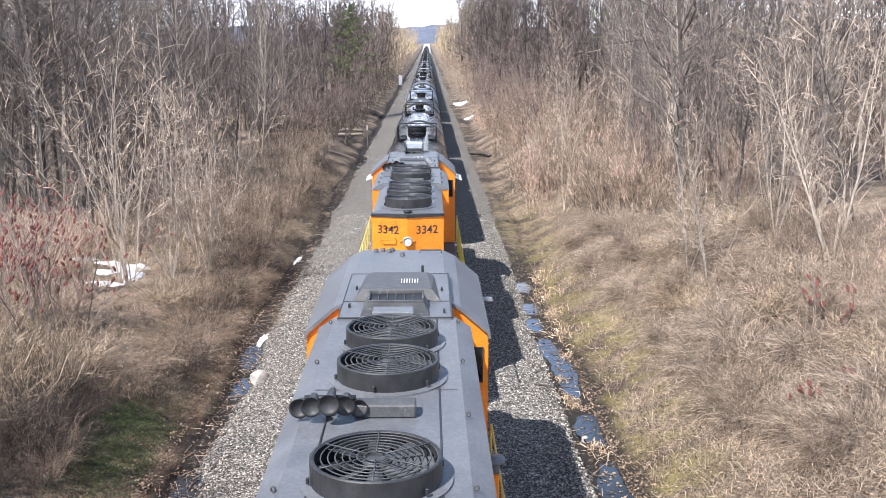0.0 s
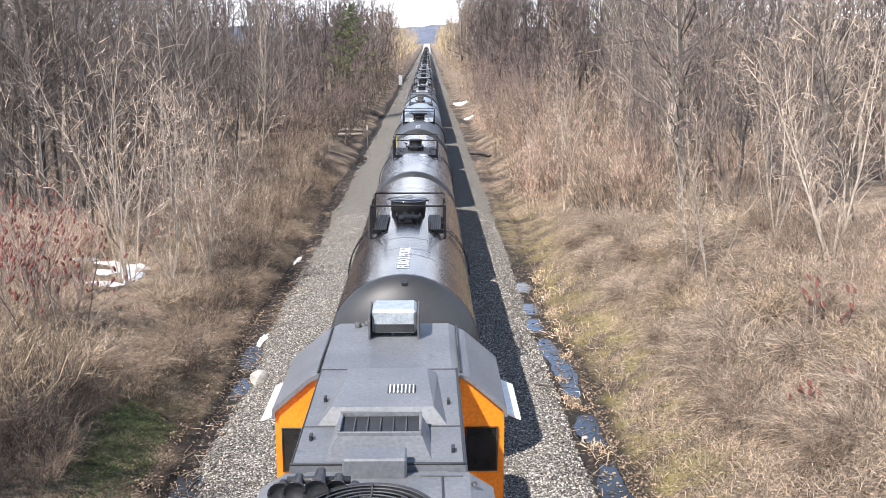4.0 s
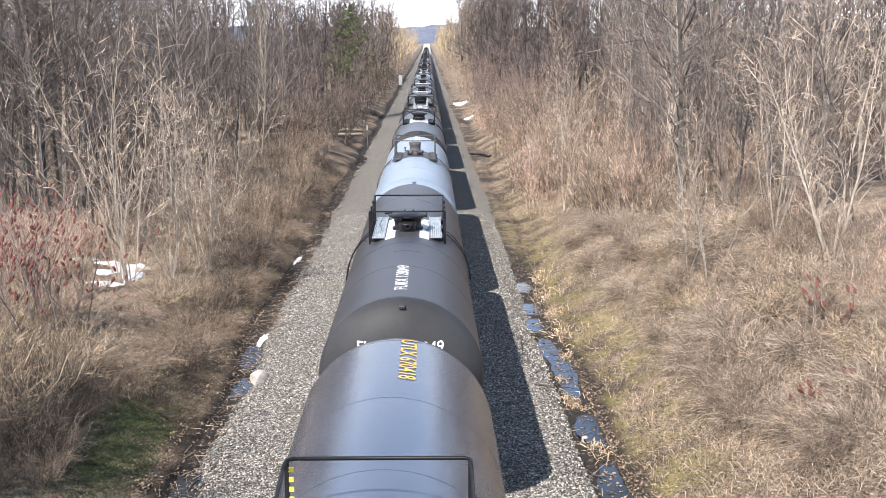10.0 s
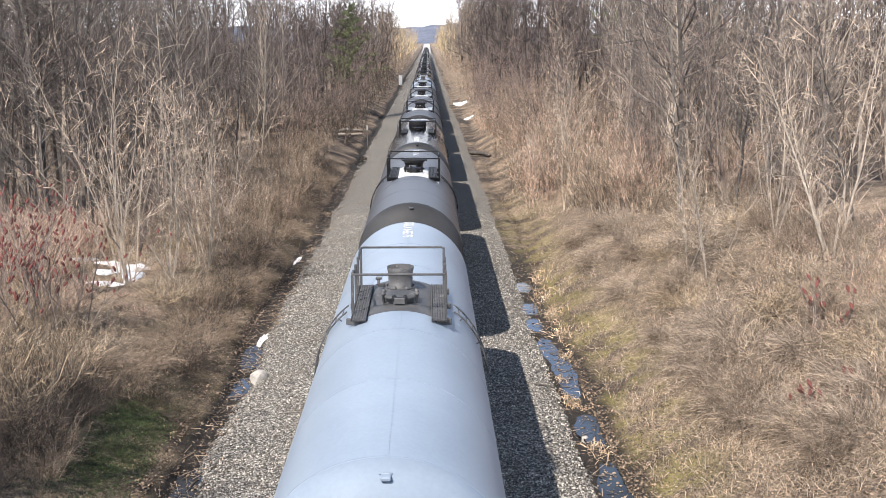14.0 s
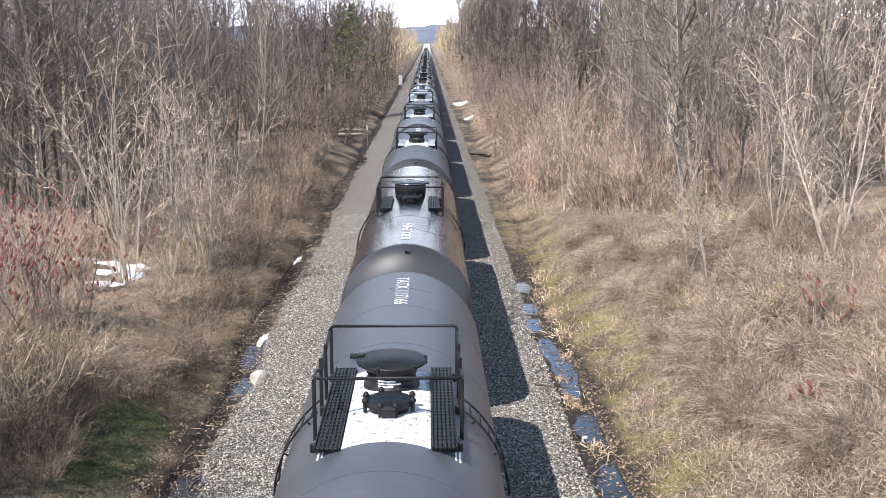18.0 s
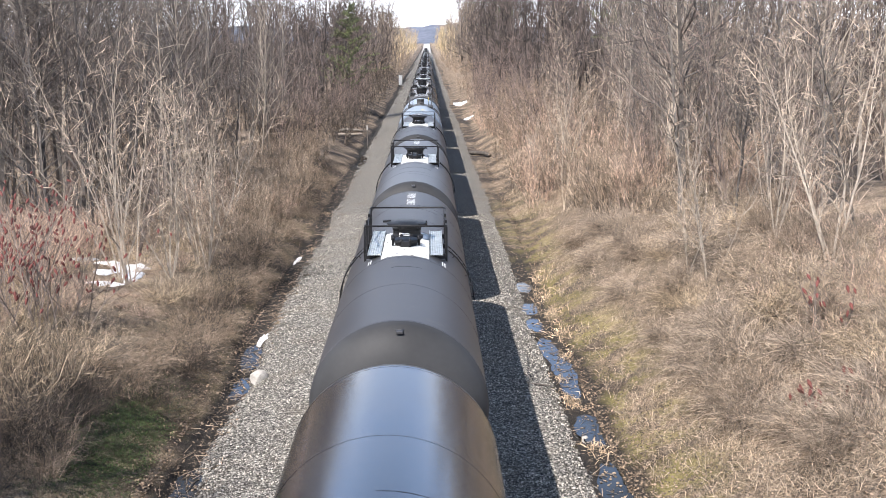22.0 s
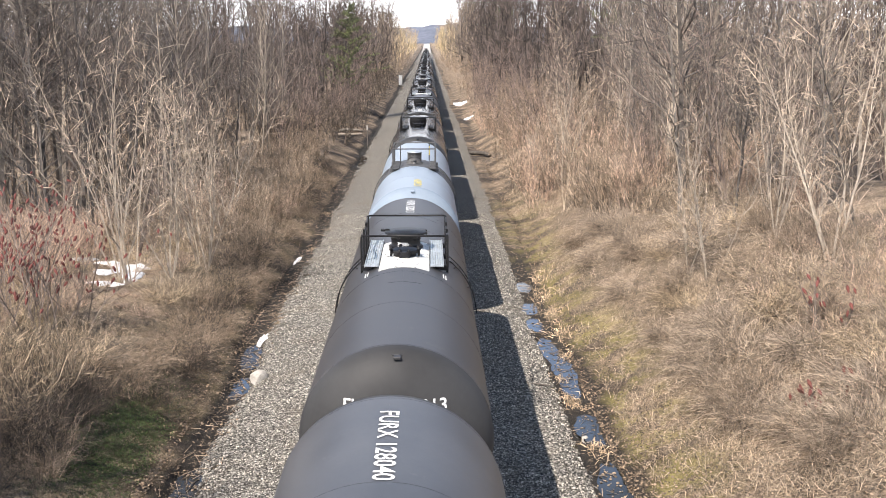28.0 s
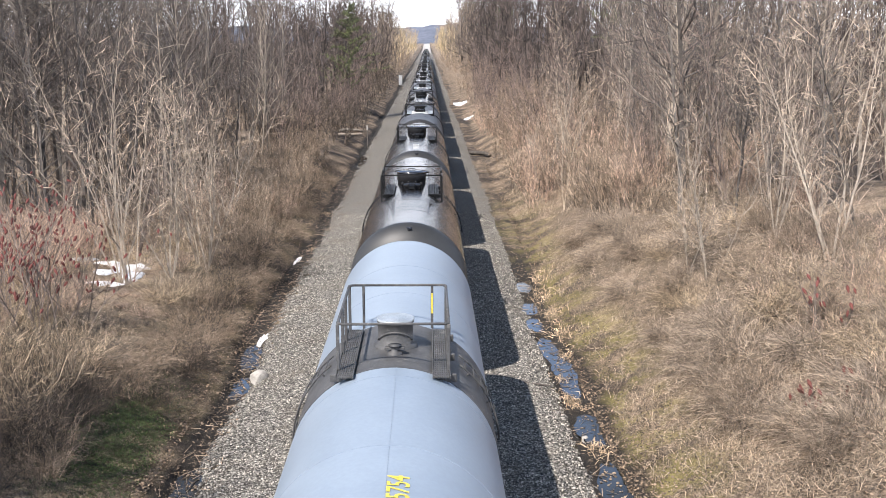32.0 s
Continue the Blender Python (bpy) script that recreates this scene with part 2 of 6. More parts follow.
# blue haze of distance put into the ridge's base colour
HILL = surface("far woods with haze in the colour", (0.10, 0.115, 0.155), (0.15, 0.165, 0.21), 1.0, scale=0.01, fine=0.08, bump=0)

PAINT_MATTE = surface("weathered matt black tank paint", (0.030, 0.030, 0.032), (0.052, 0.051, 0.054), 0.46, scale=0.8, fine=18, bump=0, speck=0.05, rough_var=0.06, stain=(0.062, 0.059, 0.058), stain_at=0.60, ior=1.5)
PAINT_GREYED = surface("faded dark grey tank paint", (0.048, 0.051, 0.058), (0.08, 0.084, 0.093), 0.42, scale=0.8, fine=18, bump=0, speck=0.05, rough_var=0.06, stain=(0.10, 0.10, 0.105), ior=1.5)
PAINT_GLOSS = surface("glossy black tank paint", (0.010, 0.010, 0.012), (0.020, 0.020, 0.023), 0.20, scale=0.7, fine=14, bump=0, speck=0.05, rough_var=0.06, coat=0.0, ior=2.4)
PAINT_BLUE = surface("glossy blue black tank paint", (0.040, 0.046, 0.060), (0.068, 0.076, 0.094), 0.24, scale=0.7, fine=14, bump=0, speck=0.05, rough_var=0.07, coat=0.0, ior=2.1)
PAINT_END = surface("dull dark tank end paint", (0.026, 0.026, 0.027), (0.045, 0.045, 0.046), 0.62, scale=0.8, fine=14, bump=0, speck=0.05, rough_var=0.05, ior=1.35)
PAINT_SATIN = surface("satin black tank end paint", (0.022, 0.023, 0.024), (0.04, 0.041, 0.042), 0.5, scale=0.8, fine=14, bump=0, speck=0.05, rough_var=0.05)
PAINT_LIGHT = surface("light blue grey tank paint", (0.215, 0.265, 0.325), (0.265, 0.32, 0.385), 0.42, scale=0.6, fine=16, bump=0, speck=0.05, rough_var=0.06, stain=(0.18, 0.205, 0.24), stain_at=0.70, ior=1.5)
PAINT_LIGHT_END = surface("dull light grey tank end paint", (0.20, 0.247, 0.302), (0.245, 0.297, 0.357), 0.6, scale=0.6, fine=16, bump=0, speck=0.05, rough_var=0.05, ior=1.3)
PAINT_BLACK = surface("black fittings paint", (0.008, 0.008, 0.009), (0.020, 0.020, 0.021), 0.45, scale=4, fine=40, bump=0.1, ior=1.3)
PAINT_DGREY = surface("sooty dark grey paint", (0.045, 0.045, 0.046), (0.10, 0.10, 0.10), 0.6, scale=2.5, fine=25, bump=0.1, stain=(0.17, 0.165, 0.155), stain_at=0.58)
PAINT_WHITE = surface("dusty white paint", (0.55, 0.55, 0.53), (0.78, 0.78, 0.75), 0.55, scale=4, fine=25, bump=0.05, stain=(0.06, 0.055, 0.05), stain_at=0.53)
LETTER_WHITE = surface("white lettering", (0.70, 0.70, 0.69), (0.82, 0.82, 0.80), 0.5, scale=5, fine=30, bump=0)
LETTER_YELLOW = surface("yellow lettering", (0.62, 0.48, 0.05), (0.80, 0.64, 0.09), 0.5, scale=5, fine=30, bump=0)
LETTER_AMBER = surface("amber lettering", (0.60, 0.35, 0.05), (0.75, 0.46, 0.08), 0.5, scale=5, fine=30, bump=0)
PLACARD_RED = surface("faded red placard", (0.55, 0.20, 0.22), (0.70, 0.32, 0.33), 0.5, scale=5, fine=30, bump=0)
GALVANISED = surface("galvanised grating", (0.38, 0.42, 0.44), (0.58, 0.62, 0.64), 0.45, 0.6, scale=5, fine=40, bump=0.1)
LOCO_GREY = surface("dusty grey locomotive roof paint", (0.105, 0.11, 0.12), (0.165, 0.172, 0.183), 0.5, scale=1.3, fine=22, bump=0.04, stain=(0.065, 0.065, 0.068), stain_at=0.63)
LOCO_ORANGE = surface("orange locomotive paint", (0.72, 0.215, 0.012), (0.84, 0.275, 0.022), 0.4, scale=1.5, fine=20, bump=0.02)
LOCO_YELLOW = surface("yellow handrail paint", (0.62, 0.52, 0.06), (0.78, 0.68, 0.12), 0.5, scale=5, fine=30, bump=0)
FAN_BLACK = surface("sooty black fan housing", (0.014, 0.014, 0.015), (0.036, 0.036, 0.037), 0.5, scale=4, fine=40, bump=0.1)
GRILLE = surface("worn grey fan grille", (0.030, 0.031, 0.033), (0.075, 0.077, 0.081), 0.5, scale=6, fine=40, bump=0)
DECK = surface("dusty dark walkway", (0.06, 0.06, 0.062), (0.12, 0.12, 0.12), 0.7, scale=2, fine=30, bump=0.2)
LENS = surface("headlight glass", (0.75, 0.72, 0.62), (0.85, 0.83, 0.75), 0.08, scale=4, fine=10, bump=0)
GLASS_DARK = surface("dark cab glass", (0.012, 0.013, 0.014), (0.02, 0.021, 0.022), 0.06, scale=2, fine=8, bump=0, rough_var=0.02)


# ---- mesh building ----
class Geo:
    """Gathers faces of simple shaped solids into one mesh."""

    def __init__(self):
        self.v, self.f, self.s = [], [], []

    def add(self, verts, faces, smooth=False):
        k = len(self.v)
        self.v += [tuple(p) for p in verts]
        self.f += [tuple(i + k for i in f) for f in faces]
        self.s += [smooth] * len(faces)
        return self

    def box(self, c, size, ch=0.012, m=None):
        h = [s / 2 for s in size]
        ch = min(ch, min(h) * 0.45)
        vs, idx = [], {}
        for sx in (-1, 1):
            for sy in (-1, 1):
                for sz in (-1, 1):
                    for a in range(3):
                        p = [sx * h[0], sy * h[1], sz * h[2]]
                        for b in range(3):
                            if b != a:
                                p[b] -= (sx, sy, sz)[b] * ch
                        idx[sx, sy, sz, a] = len(vs)
                        vs.append(Vector(p))
        fs = []
        for a in range(3):
            b, d = (a + 1) % 3, (a + 2) % 3
            for s in (-1, 1):
                ring = []
                for tb, td in ((-1, -1), (1, -1), (1, 1), (-1, 1)):
                    k = [0, 0, 0]
                    k[a], k[b], k[d] = s, tb, td
                    ring.append(idx[k[0], k[1], k[2], a])
                fs.append(ring if s > 0 else ring[::-1])
            for tb in (-1, 1):
                for td in (-1, 1):
                    lo, hi = [0, 0, 0], [0, 0, 0]
                    lo[a], lo[b], lo[d] = -1, tb, td
                    hi[a], hi[b], hi[d] = 1, tb, td
                    q = [idx[(*lo, b)], idx[(*hi, b)], idx[(*hi, d)], idx[(*lo, d)]]
                    fs.append(q if tb * td < 0 else q[::-1])
        for sx in (-1, 1):
            for sy in (-1, 1):
                for sz in (-1, 1):
                    q = [idx[sx, sy, sz, 0], idx[sx, sy, sz, 1], idx[sx, sy, sz, 2]]
                    fs.append(q if sx * sy * sz > 0 else q[::-1])
        t = Matrix.Translation(c) @ (m or Matrix())
        return self.add([t @ p for p in vs], fs)

    def lathe(self, profile, c=(0, 0, 0), axis="z", n=24, a0=0.0, a1=360.0, smooth=True):
        """Turns (radius, height) pairs about an axis."""
        full = abs(a1 - a0) >= 360
        k = n if full else n + 1
        vs, fs = [], []
        for r, h in profile:
            for i in range(k):
                a = radians(a0 + (a1 - a0) * i / n)
                x, y = r * math.cos(a), r * math.sin(a)
                p = (x, y, h) if axis == "z" else (x, h, y) if axis == "y" else (h, x, y)
                vs.append((p[0] + c[0], p[1] + c[1], p[2] + c[2]))
        for j in range(len(profile) - 1):
            for i in range(n):
                p, q = j * k + i, j * k + (i + 1) % k
                q4 = (p, q, q + k, p + k)
                fs.append(q4 if axis != "y" else q4[::-1])
        return self.add(vs, fs, smooth)

    def tube(self, pts, r=0.02, n=6, closed=False):
        """A bent rod through the points."""
        pts = [Vector(p) for p in pts]
        k = len(pts)
        vs, fs = [], []
        up = None
        for i, p in enumerate(pts):
            a = pts[(i - 1) % k] if closed or i else p
            b = pts[(i + 1) % k] if closed or i < k - 1 else p
            d = (b - a).normalized()
            if up is None:
                up = d.orthogonal()
            up = (up - d * up.dot(d)).normalized()
            w = d.cross(up)
            vs += [p + (up * math.cos(6.2832 * j / n) + w * math.sin(6.2832 * j / n)) * r for j in range(n)]
        for i in range(k if closed else k - 1):
            for j in range(n):
                i2 = (i + 1) % k
                fs.append((i * n + j, i * n + (j + 1) % n, i2 * n + (j + 1) % n, i2 * n + j))
        if not closed:
            fs += [tuple(range(n))[::-1], tuple(range((k - 1) * n, k * n))]
        return self.add(vs, fs, True)

    def prism(self, outline, h0, h1, axis="z"):
        """An outline of (a, b) pairs drawn out along an axis."""
        k = len(outline)
        def at(a, b, h):
            return (a, b, h) if axis == "z" else (a, h, b) if axis == "y" else (h, a, b)
        vs = [at(a, b, h0) for a, b in outline] + [at(a, b, h1) for a, b in outline]
        fs = [tuple(range(k))[::-1], tuple(range(k, 2 * k))] + [(i, (i + 1) % k, k + (i + 1) % k, k + i) for i in range(k)]
        if axis == "y":
            fs = [f[::-1] for f in fs]
        return self.add(vs, fs)

    def mesh(self, name, material):
        me = bpy.data.meshes.new(name)
        me.from_pydata(self.v, [], self.f)
        me.polygons.foreach_set("use_smooth", self.s)
        me.materials.append(material)
        me.update()
        return me


def part(name, geo, material, parent, label=""):
    me = geo if isinstance(geo, bpy.types.Mesh) else geo.mesh(name, material)
    ob = new(name, me)
    ob.parent = parent
    return tagged(ob, label)


def thing(name, label, category, group="", kind="", data=None):
    return tagged(new(name, data), label, category, group, kind)


def array_mesh(name, verts, faces, material, smooth=False):
    """A mesh from arrays of places and of equal faces."""
    verts, faces = np.asarray(verts, dtype=np.float32), np.asarray(faces, dtype=np.int32)
    me = bpy.data.meshes.new(name)
    n, k = faces.shape
    me.vertices.add(len(verts))
    me.vertices.foreach_set("co", verts.ravel())
    me.loops.add(n * k)
    me.loops.foreach_set("vertex_index", faces.ravel())
    me.polygons.add(n)
    me.polygons.foreach_set("loop_start", np.arange(0, n * k, k, dtype=np.int32))
    me.polygons.foreach_set("use_smooth", np.full(n, smooth))
    me.materials.append(material)
    me.update(calc_edges=True)
    me.validate()
    return me


def rods(segs):
    """Three-sided tapered rods from rows of x0 y0 z0 x1 y1 z1 r0 r1; an end radius of nought gives a pointed tip."""
    s = np.asarray(segs, dtype=np.float64)
    d = s[:, 3:6] - s[:, :3]
    d /= np.linalg.norm(d, axis=1)[:, None] + 1e-9
    ref = np.where(np.abs(d[:, 2:3]) > 0.9, np.array([[1.0, 0, 0]]), np.array([[0, 0, 1.0]]))
    u = np.cross(d, ref)
    u /= np.linalg.norm(u, axis=1)[:, None] + 1e-9
    w = np.cross(d, u)
    point = s[:, 7] <= 0.0
    verts, faces, start = [], [], 0
    for pick, ends in ((~point, 2), (point, 1)):
        t, tu, tw = s[pick], u[pick], w[pick]
        if not len(t):
            continue
        ring = []
        for e in range(ends):
            for k in range(3):
                ring.append(t[:, 3 * e:3 * e + 3] + t[:, 6 + e:7 + e] * (math.cos(2.0944 * k) * tu + math.sin(2.0944 * k) * tw))
        if ends == 1:
            ring.append(t[:, 3:6])
        v = np.stack(ring, 1)
        o = start + np.arange(len(t))[:, None] * v.shape[1]
        for k in range(3):
            n = (k + 1) % 3
            if ends == 2:
                faces += [o + np.array([[k, n, 3 + n]]), o + np.array([[k, 3 + n, 3 + k]])]
            else:
                faces.append(o + np.array([[k, n, 3]]))
        verts.append(v.reshape(-1, 3))
        start += v.shape[0] * v.shape[1]
    return np.concatenate(verts, 0), np.concatenate(faces, 0)


def rod_mesh(name, segs, material):
    return array_mesh(name, *rods(segs), material)


def letters(name, text, size, material, parent, where, length=None):
    """Painted lettering: flat characters of the built-in font, laid by a function of (along, up)."""
    cu = bpy.data.curves.new(name, "FONT")
    cu.body, cu.size, cu.align_x, cu.align_y = text, size, "CENTER", "CENTER"
    cu.offset = size * 0.012
    ob = bpy.data.objects.new(name, cu)
    scene.collection.objects.link(ob)
    me = bpy.data.meshes.new_from_object(ob.evaluated_get(bpy.context.evaluated_depsgraph_get()))
    bpy.data.objects.remove(ob)
    xs = [v.co.x for v in me.vertices]
    k = length / (max(xs) - min(xs)) if length else 1.0
    bm = bmesh.new()
    bm.from_mesh(me)
    bmesh.ops.subdivide_edges(bm, edges=[e for e in bm.edges if e.calc_length() > size * 0.3], cuts=2)
    bmesh.ops.triangulate(bm, faces=bm.faces)
    for v in bm.verts:
        v.co = where(v.co.x * k, v.co.y)
    bm.to_mesh(me)
    bm.free()
    me.materials.clear()
    me.materials.append(material)
    return part(name, me, material, parent)


# ---- ground ----
POOLS_LEFT = [(20.3, 22.0), (27.0, 28.6), (29.4, 31.8), (80.0, 87.0)]
POOLS_RIGHT = [(18.5, 22.3), (23.6, 25.4), (27.0, 32.6), (33.6, 35.0), (35.8, 37.2), (39.0, 40.5)]


def pool_depth(y, pools):
    d = np.zeros_like(y)
    for a, b in pools:
        d = np.maximum(d, np.clip((b - a) / 2 + 0.4 - np.abs(y - (a + b) / 2), 0, 0.7) / 0.7)
    return d


def wobble(x, y, f, s):
    return np.sin(x * f + 1.7 * np.sin(y * f * 0.8 + s)) * np.cos(y * f * 1.13 + 1.3 * np.sin(x * f * 0.7 + 2 * s))


def height(x, y):
    """The lie of the land: track bed, two ditches, banks rising to the woods."""
    x, y = np.asarray(x, float), np.asarray(y, float)
    shift = 0.22 * np.sin(y * 0.21) + 0.12 * np.sin(y * 0.57 + 1)
    xx = x + shift * np.clip((np.abs(x) - 3.2) / 1.0, 0, 1)
    z = np.interp(xx, [-60, -30, -16, -10.5, -8.0, -6.6, -5.7, -5.25, -4.85, -4.45, -1.8, 1.8, 3.6, 4.15, 4.75, 5.3, 6.3, 8.0, 10.0, 14.0, 20.0, 45.0],
                  [1.2, 1.0, 0.7, 0.75, 0.6, 0.15, -0.18, -0.44, -0.44, -0.30, -0.10, -0.10, -0.22, -0.44, -0.44, -0.25, 0.25, 1.15, 1.95, 2.7, 3.3, 4.6])
    shut = np.clip((y - 41) / 7, 0, 1) * np.exp(-((xx - 4.5) / 0.55) ** 2)      # the right ditch silts up further on
    z = z + 0.2 * shut
    z = z - 0.2 * pool_depth(y, POOLS_LEFT) * np.exp(-((xx + 5.05) / 0.38) ** 2) - 0.2 * pool_depth(y, POOLS_RIGHT) * np.exp(-((xx - 4.5) / 0.34) ** 2)
    rough = np.clip((np.abs(x) - 4.6) / 3.0, 0, 1)
    z = z + rough * (0.16 * wobble(x, y, 0.9, 1.0) + 0.30 * wobble(x, y, 0.31, 2.0)) + rough * 0.06 * wobble(x, y, 3.1, 4.0) * np.clip((65 - y) / 20, 0, 1) + 0.02 * wobble(x, y, 2.3, 3.0) * np.clip((np.abs(x) - 2.2) / 2, 0, 1)
    bed = np.clip(1.6 - np.abs(np.abs(x) - 4.8) / 0.5, 0, 1)
    z = z + bed * (0.035 * wobble(x, y, 5.3, 1.5) + 0.03 * wobble(x, y, 11.0, 0.7))
    return z


def build_ground():
    xs = np.concatenate([-np.geomspace(16, 1800, 26)[::-1], np.arange(-15.75, -5.8, 0.25), np.arange(-5.7, -4.5, 0.08), np.arange(-4.4, 3.9, 0.25), np.arange(3.95, 5.2, 0.08), np.arange(5.25, 16.1, 0.25), np.geomspace(17, 1800, 26)])
    ys = np.concatenate([[-300, -60, -10], np.arange(2, 17, 0.5), np.arange(17, 42, 0.16), np.arange(42, 62, 0.4), np.arange(62, 130, 1.0), np.geomspace(131, 4200, 60)])
    gx, gy = np.meshgrid(xs, ys)
    v = np.stack([gx.ravel(), gy.ravel(), height(gx, gy).ravel()], 1)
    a = (np.arange(len(ys) - 1)[:, None] * len(xs) + np.arange(len(xs) - 1)).ravel()
    f = np.stack([a, a + 1, a + 1 + len(xs), a + len(xs)], 1)
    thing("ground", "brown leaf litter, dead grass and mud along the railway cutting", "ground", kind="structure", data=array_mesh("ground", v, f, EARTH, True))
    # ballast bed over the ground
    xs = np.concatenate([[-5.0, -4.8, -4.6], np.arange(-4.3, 3.95, 0.3), [4.05, 4.2, 4.32]])
    ys = np.concatenate([[-40], np.arange(2, 60, 0.3), np.arange(60, 130, 0.8), np.geomspace(131, 2500, 40)])
    gx, gy = np.meshgrid(xs, ys)
    gx = gx + (np.abs(gx) > 3.8) * (0.20 * np.sin(gy * 0.9) * np.sin(gy * 0.37 + 1) + 0.06 * np.sin(gy * 2.9) + 0.05 * np.sin(gy * 6.7 + 1.0) * np.sin(gy * 1.7))
    gz = height(gx, gy) + np.interp(gx, [-5.1, -4.6, -3.6, 3.0, 3.9, 4.45], [-0.05, 0.03, 0.06, 0.06, 0.03, -0.05]) + 0.02 * wobble(gx, gy, 4.0, 0.5)
    v = np.stack([gx.ravel(), gy.ravel(), gz.ravel()], 1)
    a = (np.arange(len(ys) - 1)[:, None] * len(xs) + np.arange(len(xs) - 1)).ravel()
    f = np.stack([a, a + 1, a + 1 + len(xs), a + len(xs)], 1)
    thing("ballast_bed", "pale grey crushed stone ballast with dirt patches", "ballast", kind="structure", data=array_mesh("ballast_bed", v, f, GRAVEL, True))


def build_water():
    for side, pools in ((-5.05, POOLS_LEFT), (4.5, POOLS_RIGHT)):
        for a, b in pools:
            n = 40
            ring = [(side - 0.22 * math.sin(((a + b) / 2 + (b - a) / 2 * math.sin(6.2832 * i / n)) * 0.21) + ((0.36 if side < 0 else 0.43) + 0.08 * math.sin(5 * 6.2832 * i / n + a)) * math.cos(6.2832 * i / n), (a + b) / 2 + ((b - a) / 2 + 0.2) * math.sin(6.2832 * i / n)) for i in range(n)]
            g = Geo().prism(ring, -0.56, -0.505)
            thing("water", "still dark puddle in the trackside ditch", "puddle", "ditch puddles", "structure", g.mesh("water", WATER))


def build_track():
    for x in (-0.7525, 0.7525):
        prof = [(x - 0.07, 0.0), (x + 0.07, 0.0), (x + 0.07, 0.012), (x + 0.012, 0.03), (x + 0.012, 0.12), (x + 0.036, 0.13), (x + 0.036, 0.165), (x + 0.028, 0.172), (x - 0.028, 0.172), (x - 0.036, 0.165), (x - 0.036, 0.13), (x - 0.012, 0.12), (x - 0.012, 0.03), (x - 0.07, 0.012)]
        thing("rail", "worn steel running rail", "rail", "running rails", "structure", Geo().prism(prof, -40, 2200, "y").mesh("rail", STEEL))
    track = thing("railway_sleepers", "dark creosoted timber sleepers in the ballast", "sleepers", kind="structure")
    me = Geo().box((0, 0, 0), (2.6, 0.23, 0.17)).mesh("sleeper", TIMBER)
    for i in range(150):
        ob = part("sleeper", me, TIMBER, track)
        ob.location = (0, -20 + 0.55 * i, -0.083)
    g = Geo()
    for i in range(500):
        g.box((0, 62.5 + 0.55 * i, -0.083), (2.6, 0.23, 0.17))
    tagged(part("far_sleepers", g, TIMBER, track), kind="stuff")


build_ground()
build_water()
build_track()


# ---- the train ----
SPEED = 6.2
R, AXIS = 1.60, 2.87   # tank radius, height of its axis


def on_tank(x, y, out=0.0):
    return Vector((x, y, AXIS + math.sqrt(max(0.0, (R + out) ** 2 - x * x))))


def arc(y, a0, a1, r, n=14):
    """Points round the tank, angles from the crown."""
    return [(r * math.sin(radians(a0 + (a1 - a0) * i / n)), y, AXIS + r * math.cos(radians(a0 + (a1 - a0) * i / n))) for i in range(n + 1)]


def shell(y0, y1, a0, a1, r0, r1, n=20):
    """A curved plate lying on the tank."""
    g = Geo()
    rows = [arc(y0, a0, a1, r0, n), arc(y0, a0, a1, r1, n), arc(y1, a0, a1, r1, n), arc(y1, a0, a1, r0, n)]
    k = n + 1
    fs = [(j * k + i, j * k + i + 1, (j + 1) % 4 * k + i + 1, (j + 1) % 4 * k + i) for j in range(4) for i in range(n)]
    fs += [(0, k, 2 * k, 3 * k), (3 * k + n, 2 * k + n, k + n, n)]
    return g.add(sum(rows, []), fs, False)


def truck(parent, y):
    t = part("truck", Geo().box((0, y, 0.62), (1.5, 0.4, 0.3), 0.03), STEEL, parent)
    for x in (-1.0, 1.0):
        side = [(y - 1.15, 0.52), (y - 0.95, 0.72), (y - 0.45, 0.85), (y + 0.45, 0.85), (y + 0.95, 0.72), (y + 1.15, 0.52), (y + 0.75, 0.50), (y + 0.4, 0.36), (y - 0.4, 0.36), (y - 0.75, 0.50)]
        part("side_frame", Geo().prism(side, x - 0.09, x + 0.09, "x"), PAINT_DGREY, t)
    for dy in (-0.89, 0.89):
        g = Geo()
        for x in (-0.72, 0.72):
            s = 1 if x > 0 else -1
            g.lathe([(0.0, x + s * 0.06), (0.40, x + s * 0.06), (0.455, x + s * 0.05), (0.46, x - s * 0.05), (0.50, x - s * 0.055), (0.50, x - s * 0.075), (0.0, x - s * 0.075)][:: s], (0, y + dy, 0.63), "x", 24)
        g.lathe([(0.08, -0.72), (0.08, 0.72)], (0, y + dy, 0.63), "x", 10)
        part("wheelset", g, STEEL, t)


def coupler(parent, y, s):
    g = Geo().box((0, y + s * 0.32, 0.98), (0.16, 0.7, 0.18), 0.03).box((0.05, y + s * 0.66, 0.98), (0.30, 0.22, 0.26), 0.05)
    part("coupler", g, STEEL, parent)


